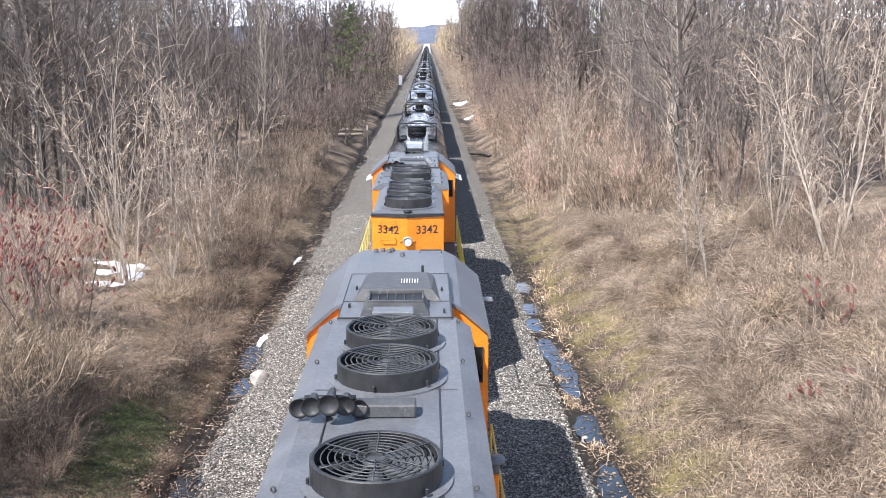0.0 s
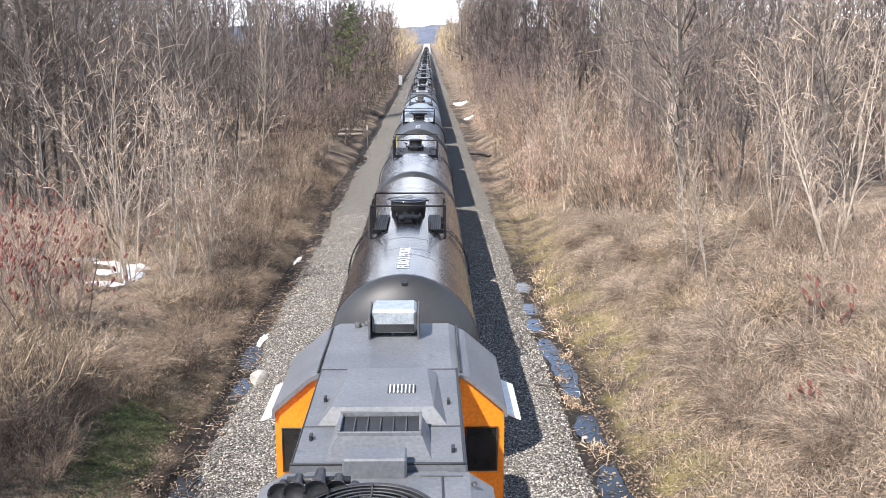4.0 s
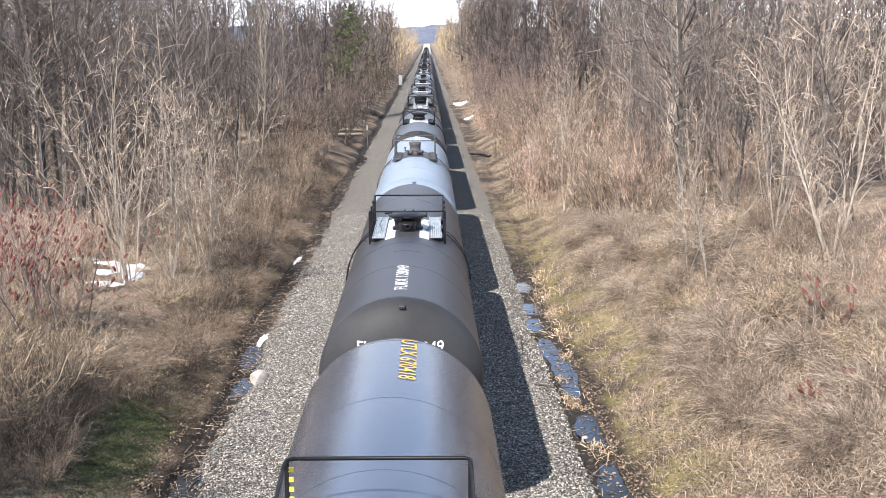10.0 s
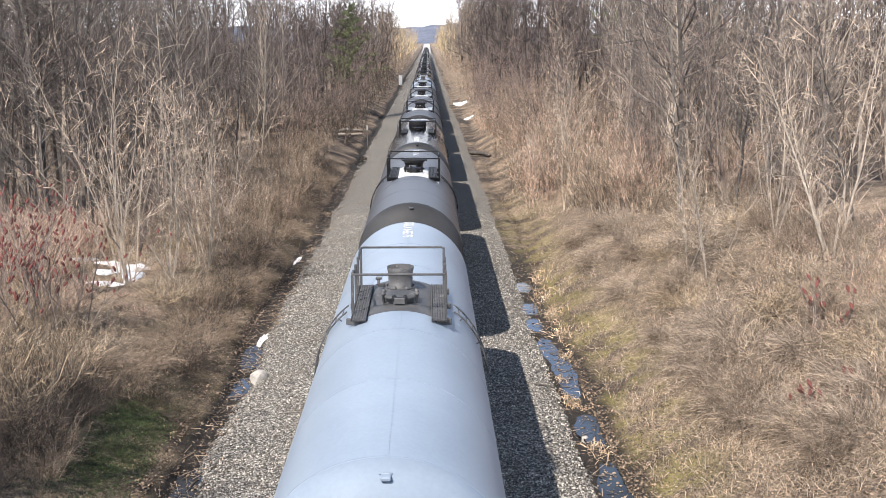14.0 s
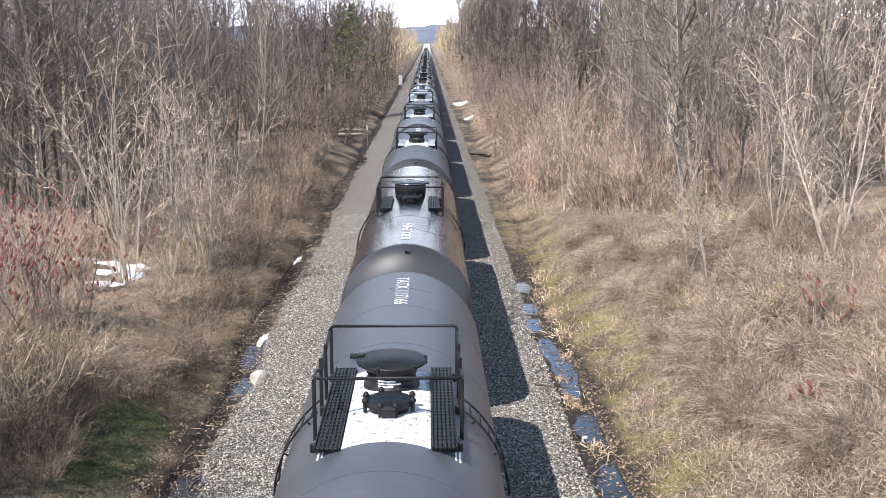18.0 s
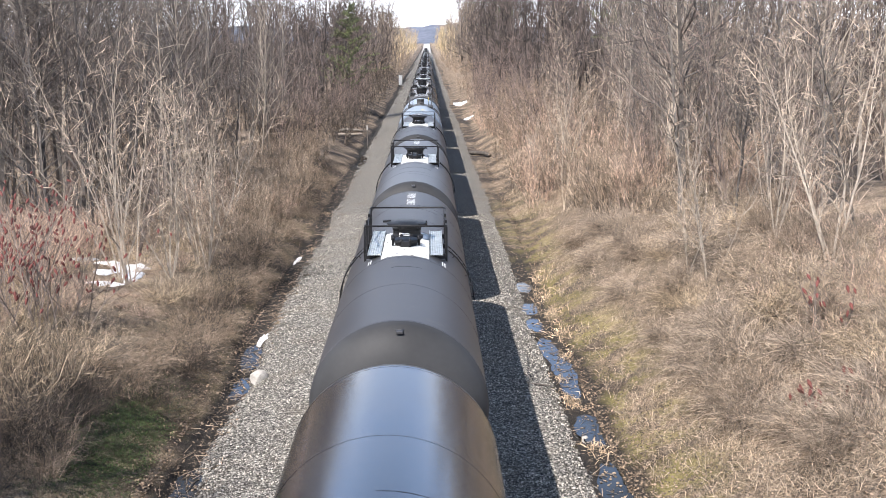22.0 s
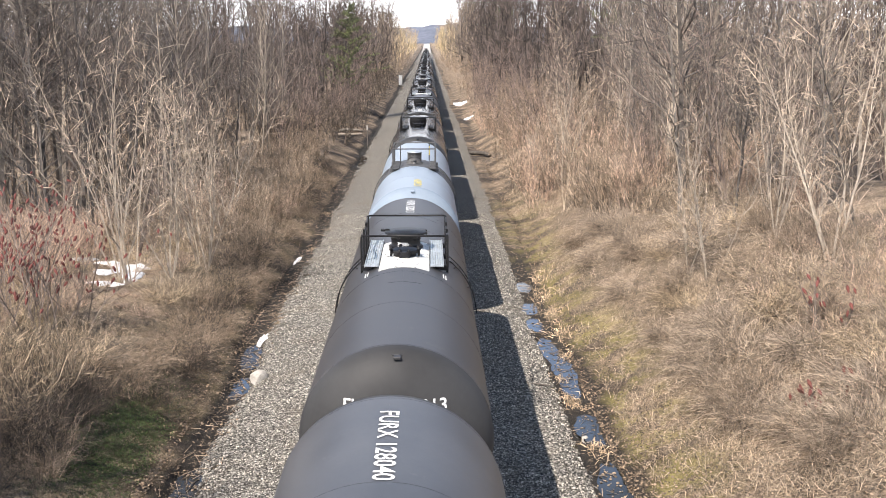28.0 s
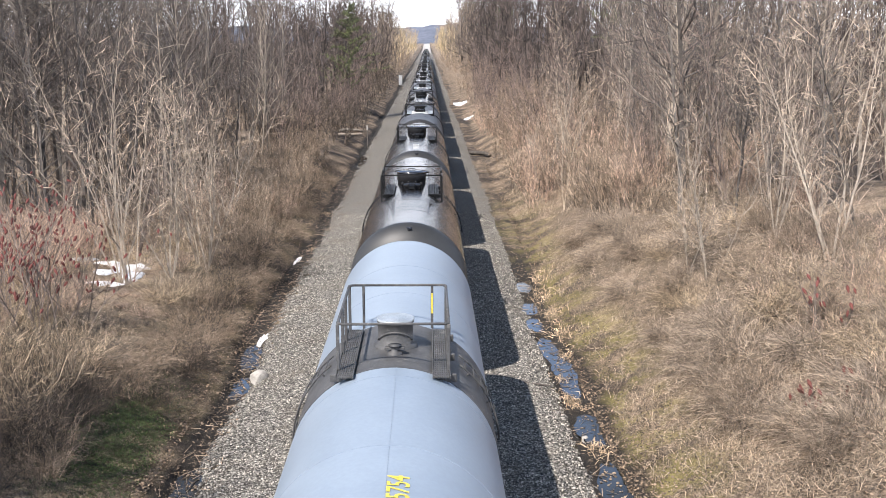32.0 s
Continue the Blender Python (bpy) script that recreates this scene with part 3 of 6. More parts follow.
def tank_car(style):
    """A stub-sill tank car; its origin lies on the track under the middle, y runs along it."""
    st = dict(paint=PAINT_MATTE, band=None, dome="lidded", walk_mat=GALVANISED, rail_mat=PAINT_BLACK, fit=PAINT_BLACK, near="", far="", ink=LETTER_WHITE, head="", wide=0.96, yrail=(-1.5, 1.2), seams=(), lead=0.0, marks=True, patch=None, rail_h=0.52, reach=0.45, turned=False, label="")
    st.update(style)
    HALF = st.get("half", 7.75)     # half length between the shoulders
    car = thing("tank_car", st["label"], "tank car", "tank cars of the train")
    p = st["paint"]
    part("tank", Geo().lathe([(R, -HALF + 2 * HALF * i / 16) for i in range(17)], (0, 0, AXIS), "y", 64), p, car)
    ends = PAINT_SATIN if p in (PAINT_GLOSS, PAINT_BLUE) else PAINT_END if p != PAINT_LIGHT else PAINT_LIGHT_END
    dish = [(R * math.sin(radians(7.5 * i)) + 0.0001, -HALF - 0.78 * math.cos(radians(7.5 * i))) for i in range(13)]
    part("tank_end", Geo().lathe(dish, (0, 0, AXIS), "y", 64), ends, car)
    part("tank_end", Geo().lathe([(r, -h) for r, h in dish[::-1]], (0, 0, AXIS), "y", 64), ends, car)
    for sy in (-HALF + 0.05, -5.0, -2.4, 2.6, 5.0, HALF - 0.05):
        part("weld_ring", shell(sy - 0.012, sy + 0.012, -100, 100, R - 0.01, R + 0.003, 40), p, car)
    y0, y1 = st["yrail"]
    mid = (y0 + y1) / 2
    if st["band"]:
        part("jacket_band", shell(y0 - 0.05, y1 - 0.1, -st["wrap"], st["wrap"], R - 0.01, R + 0.008, 40), st["band"], car, st["band_label"])
    if st["patch"]:
        part("spill_patch", shell(y0 - (0.62 if st["turned"] else 0.85), mid + 0.75, -20, 20, R - 0.01, R + 0.010, 16), st["patch"], car, "white anti-slip paint round the hatch, soot stained")
        if st["turned"]:
            part("black_apron", shell(y0 - 0.64, mid - 0.3, -11.0, 11.0, R - 0.01, R + 0.014, 8), PAINT_MATTE, car, "black paint run down over the white patch")
    part("jacket_seam", shell(-HALF + 0.1, HALF - 0.1, -0.22 + st["lead"], 0.22 + st["lead"], R - 0.01, R + 0.003, 1), p, car)
    for sy, a, b in st["seams"]:
        part("dent_line", shell(sy, sy + 0.035, a, b, R - 0.01, R + 0.004, 10), p, car)
    # lettering on the crown, turned along the car
    if st["near"]:
        letters("lettering", st["near"], 0.36, st["ink"], car, lambda u, w: on_tank(-w + st.get("nx", 0.0), u + st.get("ny", -6.1), 0.009), st.get("tl", 2.15))
    if st["far"]:
        letters("lettering", st["far"], 0.36, st["ink"], car, lambda u, w: on_tank(w + st.get("fx", 0.0), st.get("fy", 6.1) - u, 0.009), st.get("tl", 2.15))
    if st["head"]:
        def on_head(u, w):
            z = 0.79 + w
            rr = min(0.999, math.hypot(u, z) / R)
            return Vector((u, -HALF - 0.79 * math.sqrt(1 - rr * rr) - 0.004, AXIS + z))
        letters("lettering", st["head"], 0.27, LETTER_WHITE, car, on_head, 1.62)
    if st["marks"]:
        for s in (-1, 1):
            for k in (0, 1):
                part("white_mark", shell(y0 - 0.85, y0 - 0.5, s * 32 + k * 2.2, s * 32 + 0.9 + k * 2.2, R - 0.01, R + 0.009, 1), LETTER_WHITE, car)
    part("head_lug", Geo().box((0.03, -HALF - 0.30, AXIS + R * 0.93), (0.12, 0.16, 0.05), 0.01).tube([(-0.05, -HALF - 0.26, AXIS + 1.45), (-0.05, -HALF - 0.26, AXIS + 1.51), (0.1, -HALF - 0.26, AXIS + 1.51), (0.1, -HALF - 0.26, AXIS + 1.45)], 0.012, 5), p, car)
    top = AXIS + R
    if st.get("sticker"):
        part("placard", shell(-2.22, -2.10, 8.0, 14.5, R - 0.01, R + 0.009, 3), LETTER_WHITE, car, "white placard")
        part("placard", shell(-2.30, -2.23, 8.5, 14.0, R - 0.01, R + 0.009, 3), PLACARD_RED, car, "faded red placard")
        for k in range(5):
            part("warning_strip", Geo().box((-st["wide"] + 0.05, y1 - 0.05, top + 0.42 - 0.11 * k), (0.05, 0.012, 0.055), 0.002), LETTER_YELLOW, car)
    # hatch and valve housing
    f = st["fit"]
    if st["dome"] == "lidded":      # wide lid, bolted manway in front
        hc = mid - 0.80 if st["turned"] else mid + 0.10
        d = part("valve_housing", Geo().lathe([(0.40, -0.05), (0.40, 0.02), (0.345, 0.03), (0.345, 0.17), (0.365, 0.19), (0.345, 0.21), (0.40, 0.26), (0.46, 0.31)], (0, hc, top), n=32), f, car)
        part("lid", Geo().lathe([(0.455, 0.305), (0.50, 0.32), (0.505, 0.345), (0.48, 0.365), (0.30, 0.375), (0.25, 0.395), (0.001, 0.40)], (0, hc, top), n=36), f, d)
        part("hinge", Geo().box((-0.52, hc + 0.10, top + 0.36), (0.16, 0.06, 0.05)).box((-0.52, hc + 0.17, top + 0.36), (0.16, 0.03, 0.05)).box((-0.44, hc + 0.135, top + 0.38), (0.10, 0.12, 0.025)), f, d)
        for k in range(3):
            an = radians(250 + 60 * k)
            part("lid_clamp", Geo().box((0.49 * math.cos(an), hc + 0.49 * math.sin(an), top + 0.32), (0.05, 0.05, 0.12), 0.01), f, d)
        if st["turned"]:
            box = part("vacuum_valve", Geo().lathe([(0.21, -0.05), (0.21, 0.16), (0.23, 0.17), (0.23, 0.21), (0.18, 0.235), (0.001, 0.24)], (0.0, hc - 0.47, top), n=22), f, d)
            part("hasp", Geo().tube([(-0.08, hc - 0.68, top + 0.20), (-0.05, hc - 0.70, top + 0.10), (0.06, hc - 0.70, top + 0.10), (0.10, hc - 0.67, top + 0.21), (0.16, hc - 0.60, top + 0.24)], 0.014, 5), f, box)
        else:
            for w, h in ((0.34, 0.135), (0.44, 0.095), (0.30, 0.055)):
                part("stencil_bar", Geo().lathe([(0.349, h - 0.012), (0.349, h + 0.012)], (0, hc, top), n=8, a0=238, a1=238 + w * 125), LETTER_WHITE, d)
    elif st["dome"] == "drum":      # large round drum with flat lid and handle
        dm = mid + st.get("dy", 0.0)
        d = part("valve_housing", Geo().lathe([(0.47, -0.05), (0.47, 0.10), (0.49, 0.12), (0.49, 0.40), (0.46, 0.43)], (-0.02, dm + 0.18, top), n=32), f, car)
        part("lid", Geo().lathe([(0.50, 0.395), (0.52, 0.41), (0.515, 0.445), (0.2, 0.46), (0.001, 0.462)], (-0.02, dm + 0.18, top), n=32), p, d)
        part("lid_handle", Geo().tube([(-0.14, dm + 0.36, top + 0.45), (-0.14, dm + 0.36, top + 0.50), (0.10, dm + 0.36, top + 0.50), (0.10, dm + 0.36, top + 0.45)], 0.012), f, d)
        part("latch", Geo().box((0.50, dm + 0.10, top + 0.41), (0.14, 0.08, 0.05)).tube([(0.55, dm + 0.08, top + 0.38), (0.56, dm + 0.05, top + 0.2), (0.53, dm + 0.1, top + 0.15)], 0.012, 5), f, d)
        part("hinge", Geo().box((-0.50, dm + 0.26, top + 0.43), (0.20, 0.09, 0.05)), f, d)
    elif st["dome"] == "pot":       # plain tall pot with an open top rim
        d = part("valve_housing", Geo().lathe([(0.31, -0.04), (0.31, 0.03), (0.235, 0.04), (0.24, 0.30), (0.27, 0.44), (0.25, 0.445), (0.225, 0.36), (0.001, 0.35)] if p is PAINT_LIGHT else [(0.33, -0.04), (0.33, 0.03), (0.28, 0.04), (0.28, 0.35), (0.295, 0.36), (0.295, 0.385), (0.27, 0.395), (0.001, 0.40)], (-0.02, mid + 0.42, top), n=30), f, car)
        part("base_ring", Geo().lathe([(0.275, 0.035), (0.30, 0.035), (0.30, 0.06), (0.275, 0.06)], (-0.02, mid + 0.42, top), n=30), f, d)
        part("valve", Geo().tube([(-0.32, mid + 0.45, top + 0.06), (-0.45, mid + 0.45, top + 0.06), (-0.45, mid + 0.45, top + 0.18)], 0.035, 8).box((-0.45, mid + 0.45, top + 0.2), (0.12, 0.08, 0.05)), f, d)
    else:                           # upright cylinder in the middle, on a rusty dark saddle
        d = part("valve_housing", Geo().lathe([(0.34, -0.05), (0.34, 0.03), (0.28, 0.04), (0.28, 0.38), (0.295, 0.39), (0.295, 0.42), (0.2, 0.435), (0.001, 0.438)], (0.0, mid - 0.10, top), n=32), st["pot"], car)
        part("hoop", Geo().tube([(0.285 * math.cos(a), mid - 0.10 + 0.285 * math.sin(a), top + 0.12 + 0.16 * math.sin((a - 3.5) / 2.4 * 3.1416)) for a in [3.5 + 2.4 * i / 10 for i in range(11)]], 0.02, 5), f, d)
        part("lid", Geo().lathe([(0.30, 0.415), (0.305, 0.445), (0.28, 0.455), (0.001, 0.46)], (0.0, mid - 0.10, top), n=30), GALVANISED, d, "pale flat lid")
    if st["dome"] != "cylinder":
        hy = mid - (0.95 if st["dome"] == "lidded" else 0.48 if st["dome"] == "drum" else 0.55)
        hy = mid + 0.55 if st["turned"] else hy
        h = part("manway", Geo().lathe([(0.26, -0.05), (0.26, 0.07), (0.32, 0.08), (0.32, 0.13), (0.28, 0.15), (0.13, 0.175), (0.001, 0.18)], (0.0, hy, top), n=28), f, car)
        for i in range(8):
            a = 0.39 + 0.785 * i + 0.12 * math.sin(3.0 * i)
            bx, by = 0.33 * math.cos(a), hy + 0.33 * math.sin(a)
            part("eye_bolt", Geo().lathe([(0.028, 0.0), (0.028, 0.13), (0.045, 0.135), (0.045, 0.165), (0.02, 0.20), (0.001, 0.205)], (bx, by, top), n=7), f, h)
        part("hatch_hinge", Geo().box((0.0, hy - 0.35, top + 0.09), (0.20, 0.10, 0.12)), f, h)
    else:
        h = part("fill_valve", Geo().lathe([(0.12, -0.03), (0.12, 0.05), (0.07, 0.06), (0.07, 0.14), (0.11, 0.15), (0.001, 0.16)], (0.0, mid - 0.62, top), n=12).box((0, mid - 0.62, top + 0.1), (0.32, 0.10, 0.05)), f, car)
    # running boards either side of the hatch
    for s in (-1, 1):
        wa, wb, zw = y0 - st["reach"], y1 - 0.24, top - 0.075
        wm, span = (wa + wb) / 2, wb - wa
        w = part("walkway", Geo().box((s * 0.72, wm, zw - 0.045), (0.06, span - 0.2, 0.06)), st["fit"], car)
        n = 5 if st["dome"] != "cylinder" else 7
        ws = 0.27 if p is not PAINT_LIGHT else 0.23
        for i in range(n):
            part("grating_bar", Geo().box((s * 0.72 + (i - (n - 1) / 2) * ws / n, wm, zw), (ws / n * 0.72, span, 0.03), 0.006), st["walk_mat"], w)
        cross = Geo()
        for k in range(26):
            cross.box((s * 0.72, wa + 0.03 + (span - 0.06) * k / 25, zw + 0.003), (ws, 0.022, 0.03), 0.0)
        tagged(part("grating_cross", cross, st["walk_mat"], w), kind="stuff")
        for e in (-1, 1):
            part("edge_rail", Geo().box((s * 0.72 + e * (ws / 2 + 0.012), wm, zw + 0.005), (0.018, span + 0.02, 0.055), 0.004), st["walk_mat"], w)
        for yy in (wa + 0.25, wm, wb - 0.2):
            part("bracket", Geo().box((s * 0.78, yy, top - 0.16), (0.34, 0.06, 0.12)), st["fit"], w)
    # safety railing
    wx, zt = st["wide"], top + st["rail_h"]
    rm = st["rail_mat"]
    rr = part("railing", Geo().tube([(-wx + 0.06, y0, zt), (wx - 0.06, y0, zt), (wx, y0 + 0.06, zt), (wx, y0 + 0.30, zt)], 0.024).tube([(-wx + 0.06, y0, zt), (-wx, y0 + 0.06, zt), (-wx, y0 + 0.30, zt)], 0.024), rm, car)
    part("top_rail", Geo().tube([(-wx, y1 - 0.30, zt), (-wx, y1 - 0.06, zt), (-wx + 0.06, y1, zt), (wx - 0.06, y1, zt), (wx, y1 - 0.06, zt), (wx, y1 - 0.30, zt)], 0.024), rm, rr)
    for s in (-1, 1):
        part("top_rail", Geo().tube([(s * wx, y0 + 0.30, zt), (s * wx, mid - 0.2, zt - (0.22 if st["dome"] != "cylinder" else 0)), (s * wx, y1 - 0.30, zt)], 0.022), rm, rr)
        for yy in (y0 + 0.02, y0 + 0.9, y1 - 0.9, y1 - 0.02):
            zb = on_tank(wx, yy).z
            part("post", Geo().box((s * wx, yy, (zt + zb) / 2 - 0.02), (0.05, 0.035, zt - zb + 0.02), 0.008), rm, rr)
        if st["dome"] == "cylinder":
            part("mid_post", Geo().box((s * (wx - 0.24), y1, (zt + top) / 2 - 0.08), (0.045, 0.03, zt - top + 0.16), 0.008), rm, rr)
            part("warning_strip", Geo().box((s * (wx - 0.24), y1 - 0.021, zt - 0.32), (0.03, 0.008, 0.36), 0.002), LETTER_YELLOW if s > 0 else rm, rr)
    # ladders down both flanks
    for s in (-1, 1):
        lad = part("ladder", Geo().tube(arc(mid - 0.30, s * 38, s * 88, R + 0.07), 0.016, 5).tube(arc(mid + 0.20, s * 38, s * 88, R + 0.07), 0.016, 5), st["fit"], car)
        for k in range(7):
            a = radians(s * (42 + 7 * k))
            part("rung", Geo().tube([((R + 0.07) * math.sin(a), mid - 0.30, AXIS + (R + 0.07) * math.cos(a)), ((R + 0.07) * math.sin(a), mid + 0.20, AXIS + (R + 0.07) * math.cos(a))], 0.012, 5), st["fit"], lad)
        for k in (0, 1, 2):
            a = radians(s * (45 + 20 * k))
            part("ladder_foot", Geo().tube([(R * math.sin(a), mid - 0.30, AXIS + R * math.cos(a)), ((R + 0.07) * math.sin(a), mid - 0.30, AXIS + (R + 0.07) * math.cos(a))], 0.014, 5), st["fit"], lad)
    # stub sills, bolsters, running gear
    for s in (-1, 1):
        part("stub_sill", Geo().box((0, s * 7.35, 1.10), (0.45, 2.6, 0.42), 0.03), p, car)
        part("bolster", Geo().prism([(-1.35, 1.0), (1.35, 1.0), (1.48, 1.9), (1.2, 1.95), (0.6, 1.5), (-0.6, 1.5), (-1.2, 1.95), (-1.48, 1.9)], s * 6.4 - 0.15, s * 6.4 + 0.15, "y"), p, car)
        part("end_platform", Geo().box((0, s * 8.35, 1.33), (2.6, 0.45, 0.05)), st["fit"], car)
        truck(car, s * 6.4)
        coupler(car, s * 8.35, s)
    part("bottom_skid", Geo().box((0, 0.3, 1.32), (0.7, 1.4, 0.22), 0.05), p, car)
    return car


def hood_outline(w, z0, z1, c=0.28):
    """Cross-section of a hood with sloping shoulders."""
    return [(-w / 2, z0), (w / 2, z0), (w / 2, z1 - c * 0.7), (w / 2 - c, z1), (-w / 2 + c, z1), (-w / 2, z1 - c * 0.7)]


def roof_fan(loco, u, z, r=0.66):
    fan = part("roof_fan", Geo().lathe([(r, 0.0), (r, 0.25), (r - 0.012, 0.262), (r - 0.035, 0.262), (r - 0.04, 0.25), (r - 0.04, 0.03), (0.001, 0.02)], (0, u, z), n=48, smooth=False), FAN_BLACK, loco)
    part("flange", Geo().lathe([(r + 0.11, -0.01), (r + 0.11, 0.02), (r, 0.022)], (0.0, u, z), n=48, smooth=False), LOCO_GREY, fan)
    for k in range(6):
        a = 0.3 + 1.0472 * k
        part("clamp", Geo().box(((r + 0.03) * math.cos(a), u + (r + 0.03) * math.sin(a), z + 0.08), (0.035, 0.035, 0.07), 0.008), FAN_BLACK, fan)
    for k in range(8):
        q = r * (0.18 + 0.76 * k / 7)
        part("grille_ring", Geo().tube([(q * math.cos(6.2832 * i / 40), u + q * math.sin(6.2832 * i / 40), z + 0.245) for i in range(40)], 0.0085, 5, True), GRILLE, fan)
    for k in range(6):
        a = 0.52 + 1.0472 * k
        part("grille_bar", Geo().tube([(0.1 * math.cos(a), u + 0.1 * math.sin(a), z + 0.252), ((r - 0.02) * math.cos(a), u + (r - 0.02) * math.sin(a), z + 0.252)], 0.009, 5), GRILLE, fan)
    for k in range(8):
        a = 0.785 * k
        c, s = math.cos(a), math.sin(a)
        def at(q, w, h):
            return (q * c - w * s, u + q * s + w * c, z + h)
        part("blade", Geo().add([at(0.13, -0.05, 0.14), at(0.13, 0.05, 0.18), at(r - 0.07, 0.13, 0.19), at(r - 0.07, -0.13, 0.10), at(0.13, -0.05, 0.13), at(0.13, 0.05, 0.17), at(r - 0.07, 0.13, 0.18), at(r - 0.07, -0.13, 0.09)],
              [(0, 1, 2, 3), (7, 6, 5, 4), (0, 3, 7, 4), (1, 0, 4, 5), (2, 1, 5, 6), (3, 2, 6, 7)]), PAINT_DGREY, fan)
    part("hub", Geo().lathe([(0.14, 0.06), (0.14, 0.2), (0.10, 0.22), (0.001, 0.225)], (0, u, z), n=16), PAINT_DGREY, fan)
    return fan


def horns(loco, x, u, z):
    h = part("horn", Geo().tube([(x - 0.30, u, z + 0.20), (x + 0.30, u, z + 0.20)], 0.04, 8).box((x, u, z + 0.10), (0.10, 0.10, 0.20)), FAN_BLACK, loco)
    for k, (dx, dz, ln, r) in enumerate(((-0.34, 0.10, 0.26, 0.12), (-0.19, 0.16, 0.38, 0.12), (0.02, 0.22, 0.48, 0.125), (0.19, 0.16, 0.34, 0.12), (0.34, 0.08, 0.22, 0.11))):
        part("bell", Geo().lathe([(0.001, -ln + 0.05), (r * 0.8, -ln + 0.04), (r, -ln), (r * 0.72, -ln + 0.10), (r * 0.45, -ln * 0.4), (0.045, 0.0), (0.001, 0.0)], (x + dx, u + 0.05, z + dz + 0.05), "y", 16), FAN_BLACK, h)


def locomotive(name_label, fans, fan_r, wide, hatch, cab, horn, boxes, number=True, ac_box=True):
    """A road switcher running long hood first; u is measured back from the hood's front face."""
    loco = thing("diesel_locomotive", name_label, "locomotive", "locomotives of the train")
    ZD, ZT = 1.75, 4.93    # walkway and hood top
    # long hood with a front end bent forward in the middle
    hood = part("long_hood", Geo().prism(hood_outline(1.84, ZD, ZT - 0.04, 0.22), 0.42, cab[0], "y"), LOCO_ORANGE, loco)
    part("hood_roof", Geo().prism([(-0.94, ZT - 0.15), (-0.72, ZT), (0.72, ZT), (0.94, ZT - 0.15), (0.90, ZT - 0.19), (-0.90, ZT - 0.19)], 0.40, cab[0] - 0.01, "y"), LOCO_GREY, hood)
    front = Geo()
    o = [(-0.93, 0.10), (0.0, -0.16), (0.93, 0.10)]
    for k in (0, 1):
        (xa, ya), (xb, yb) = o[k], o[k + 1]
        front.add([(xa, ya, 3.1), (xb, yb, 3.1), (xb, yb, ZT - 0.10), (xa, ya, ZT - 0.10), (xa, 0.43, 3.1), (xb, 0.43, 3.1), (xb, 0.43, ZT - 0.10), (xa, 0.43, ZT - 0.10)],
                  [(0, 1, 2, 3), (3, 2, 6, 7), (1, 0, 4, 5), (0, 3, 7, 4), (2, 1, 5, 6)])
    end = part("hood_end", front, LOCO_ORANGE, loco, "orange hood end with a raised middle crease")
    part("base_band", Geo().add([(-0.935, 0.095, ZD), (0, -0.165, ZD), (0.935, 0.095, ZD), (-0.935, 0.095, 3.1), (0, -0.165, 3.1), (0.935, 0.095, 3.1), (-0.93, 0.2, ZD), (0.93, 0.2, ZD), (-0.93, 0.2, 3.1), (0.93, 0.2, 3.1)], [(0, 1, 4, 3), (1, 2, 5, 4), (3, 4, 5, 9, 8), (0, 3, 8, 6), (2, 7, 9, 5)]), FAN_BLACK, end, "black kick band")
    lip = [(-0.95, 0.07), (0.0, -0.19), (0.95, 0.07), (0.95, 0.20), (0.0, -0.05), (-0.95, 0.20)]
    part("roof_lip", Geo().add([(x, y, ZT - 0.12) for x, y in lip] + [(x, y, ZT - 0.045) for x, y in lip], [(0, 1, 7, 6), (1, 2, 8, 7), (6, 7, 10, 11), (7, 8, 9, 10), (0, 6, 11, 5), (2, 3, 9, 8), (5, 4, 1, 0), (4, 3, 2, 1)]), FAN_BLACK, hood, "black lip along the front of the roof")
    part("roof_front", Geo().add([(-0.94, 0.18, ZT - 0.05), (0, -0.07, ZT - 0.05), (0.94, 0.18, ZT - 0.05), (-0.72, 0.42, ZT), (0.72, 0.42, ZT), (-0.94, 0.42, ZT - 0.155), (0.94, 0.42, ZT - 0.155), (0, 0.42, ZT)],
                                 [(0, 1, 7, 3), (1, 2, 4, 7), (0, 3, 5), (2, 6, 4)]), LOCO_GREY, hood)
    if number:
        for s in (-1, 1):
            def board(u, w, s=s):
                x = s * 0.50 + u
                return Vector((x, -0.16 + 0.26 * abs(x) / 0.93 - 0.006, 4.47 + w))
            letters("number", "3342", 0.30, FAN_BLACK, end, board, 0.55)
        lamp = part("headlight", Geo().lathe([(0.001, -0.17), (0.085, -0.17), (0.10, -0.22), (0.115, -0.22), (0.125, -0.10), (0.125, 0.0)], (0, -0.02, 4.20), "y", 24), GALVANISED, end, "round headlight in a riveted ring")
        part("lens", Geo().lathe([(0.001, -0.20), (0.06, -0.19), (0.085, -0.175)], (0, -0.02, 4.20), "y", 20), LENS, lamp)
        for s in (-1, 1):
            part("bolt", Geo().box((s * 0.17, -0.13, 4.20), (0.06, 0.05, 0.05)), LOCO_ORANGE, lamp)
        for z in (4.66, 4.22, 3.76, 3.30):
            part("grab_iron", Geo().tube([(-0.73, -0.005, z + 0.07), (-0.73, -0.07, z + 0.06), (-0.70, -0.09, z), (-0.36, -0.165, z), (-0.33, -0.16, z + 0.06), (-0.33, -0.09, z + 0.07)], 0.014, 5), LOCO_ORANGE, end)
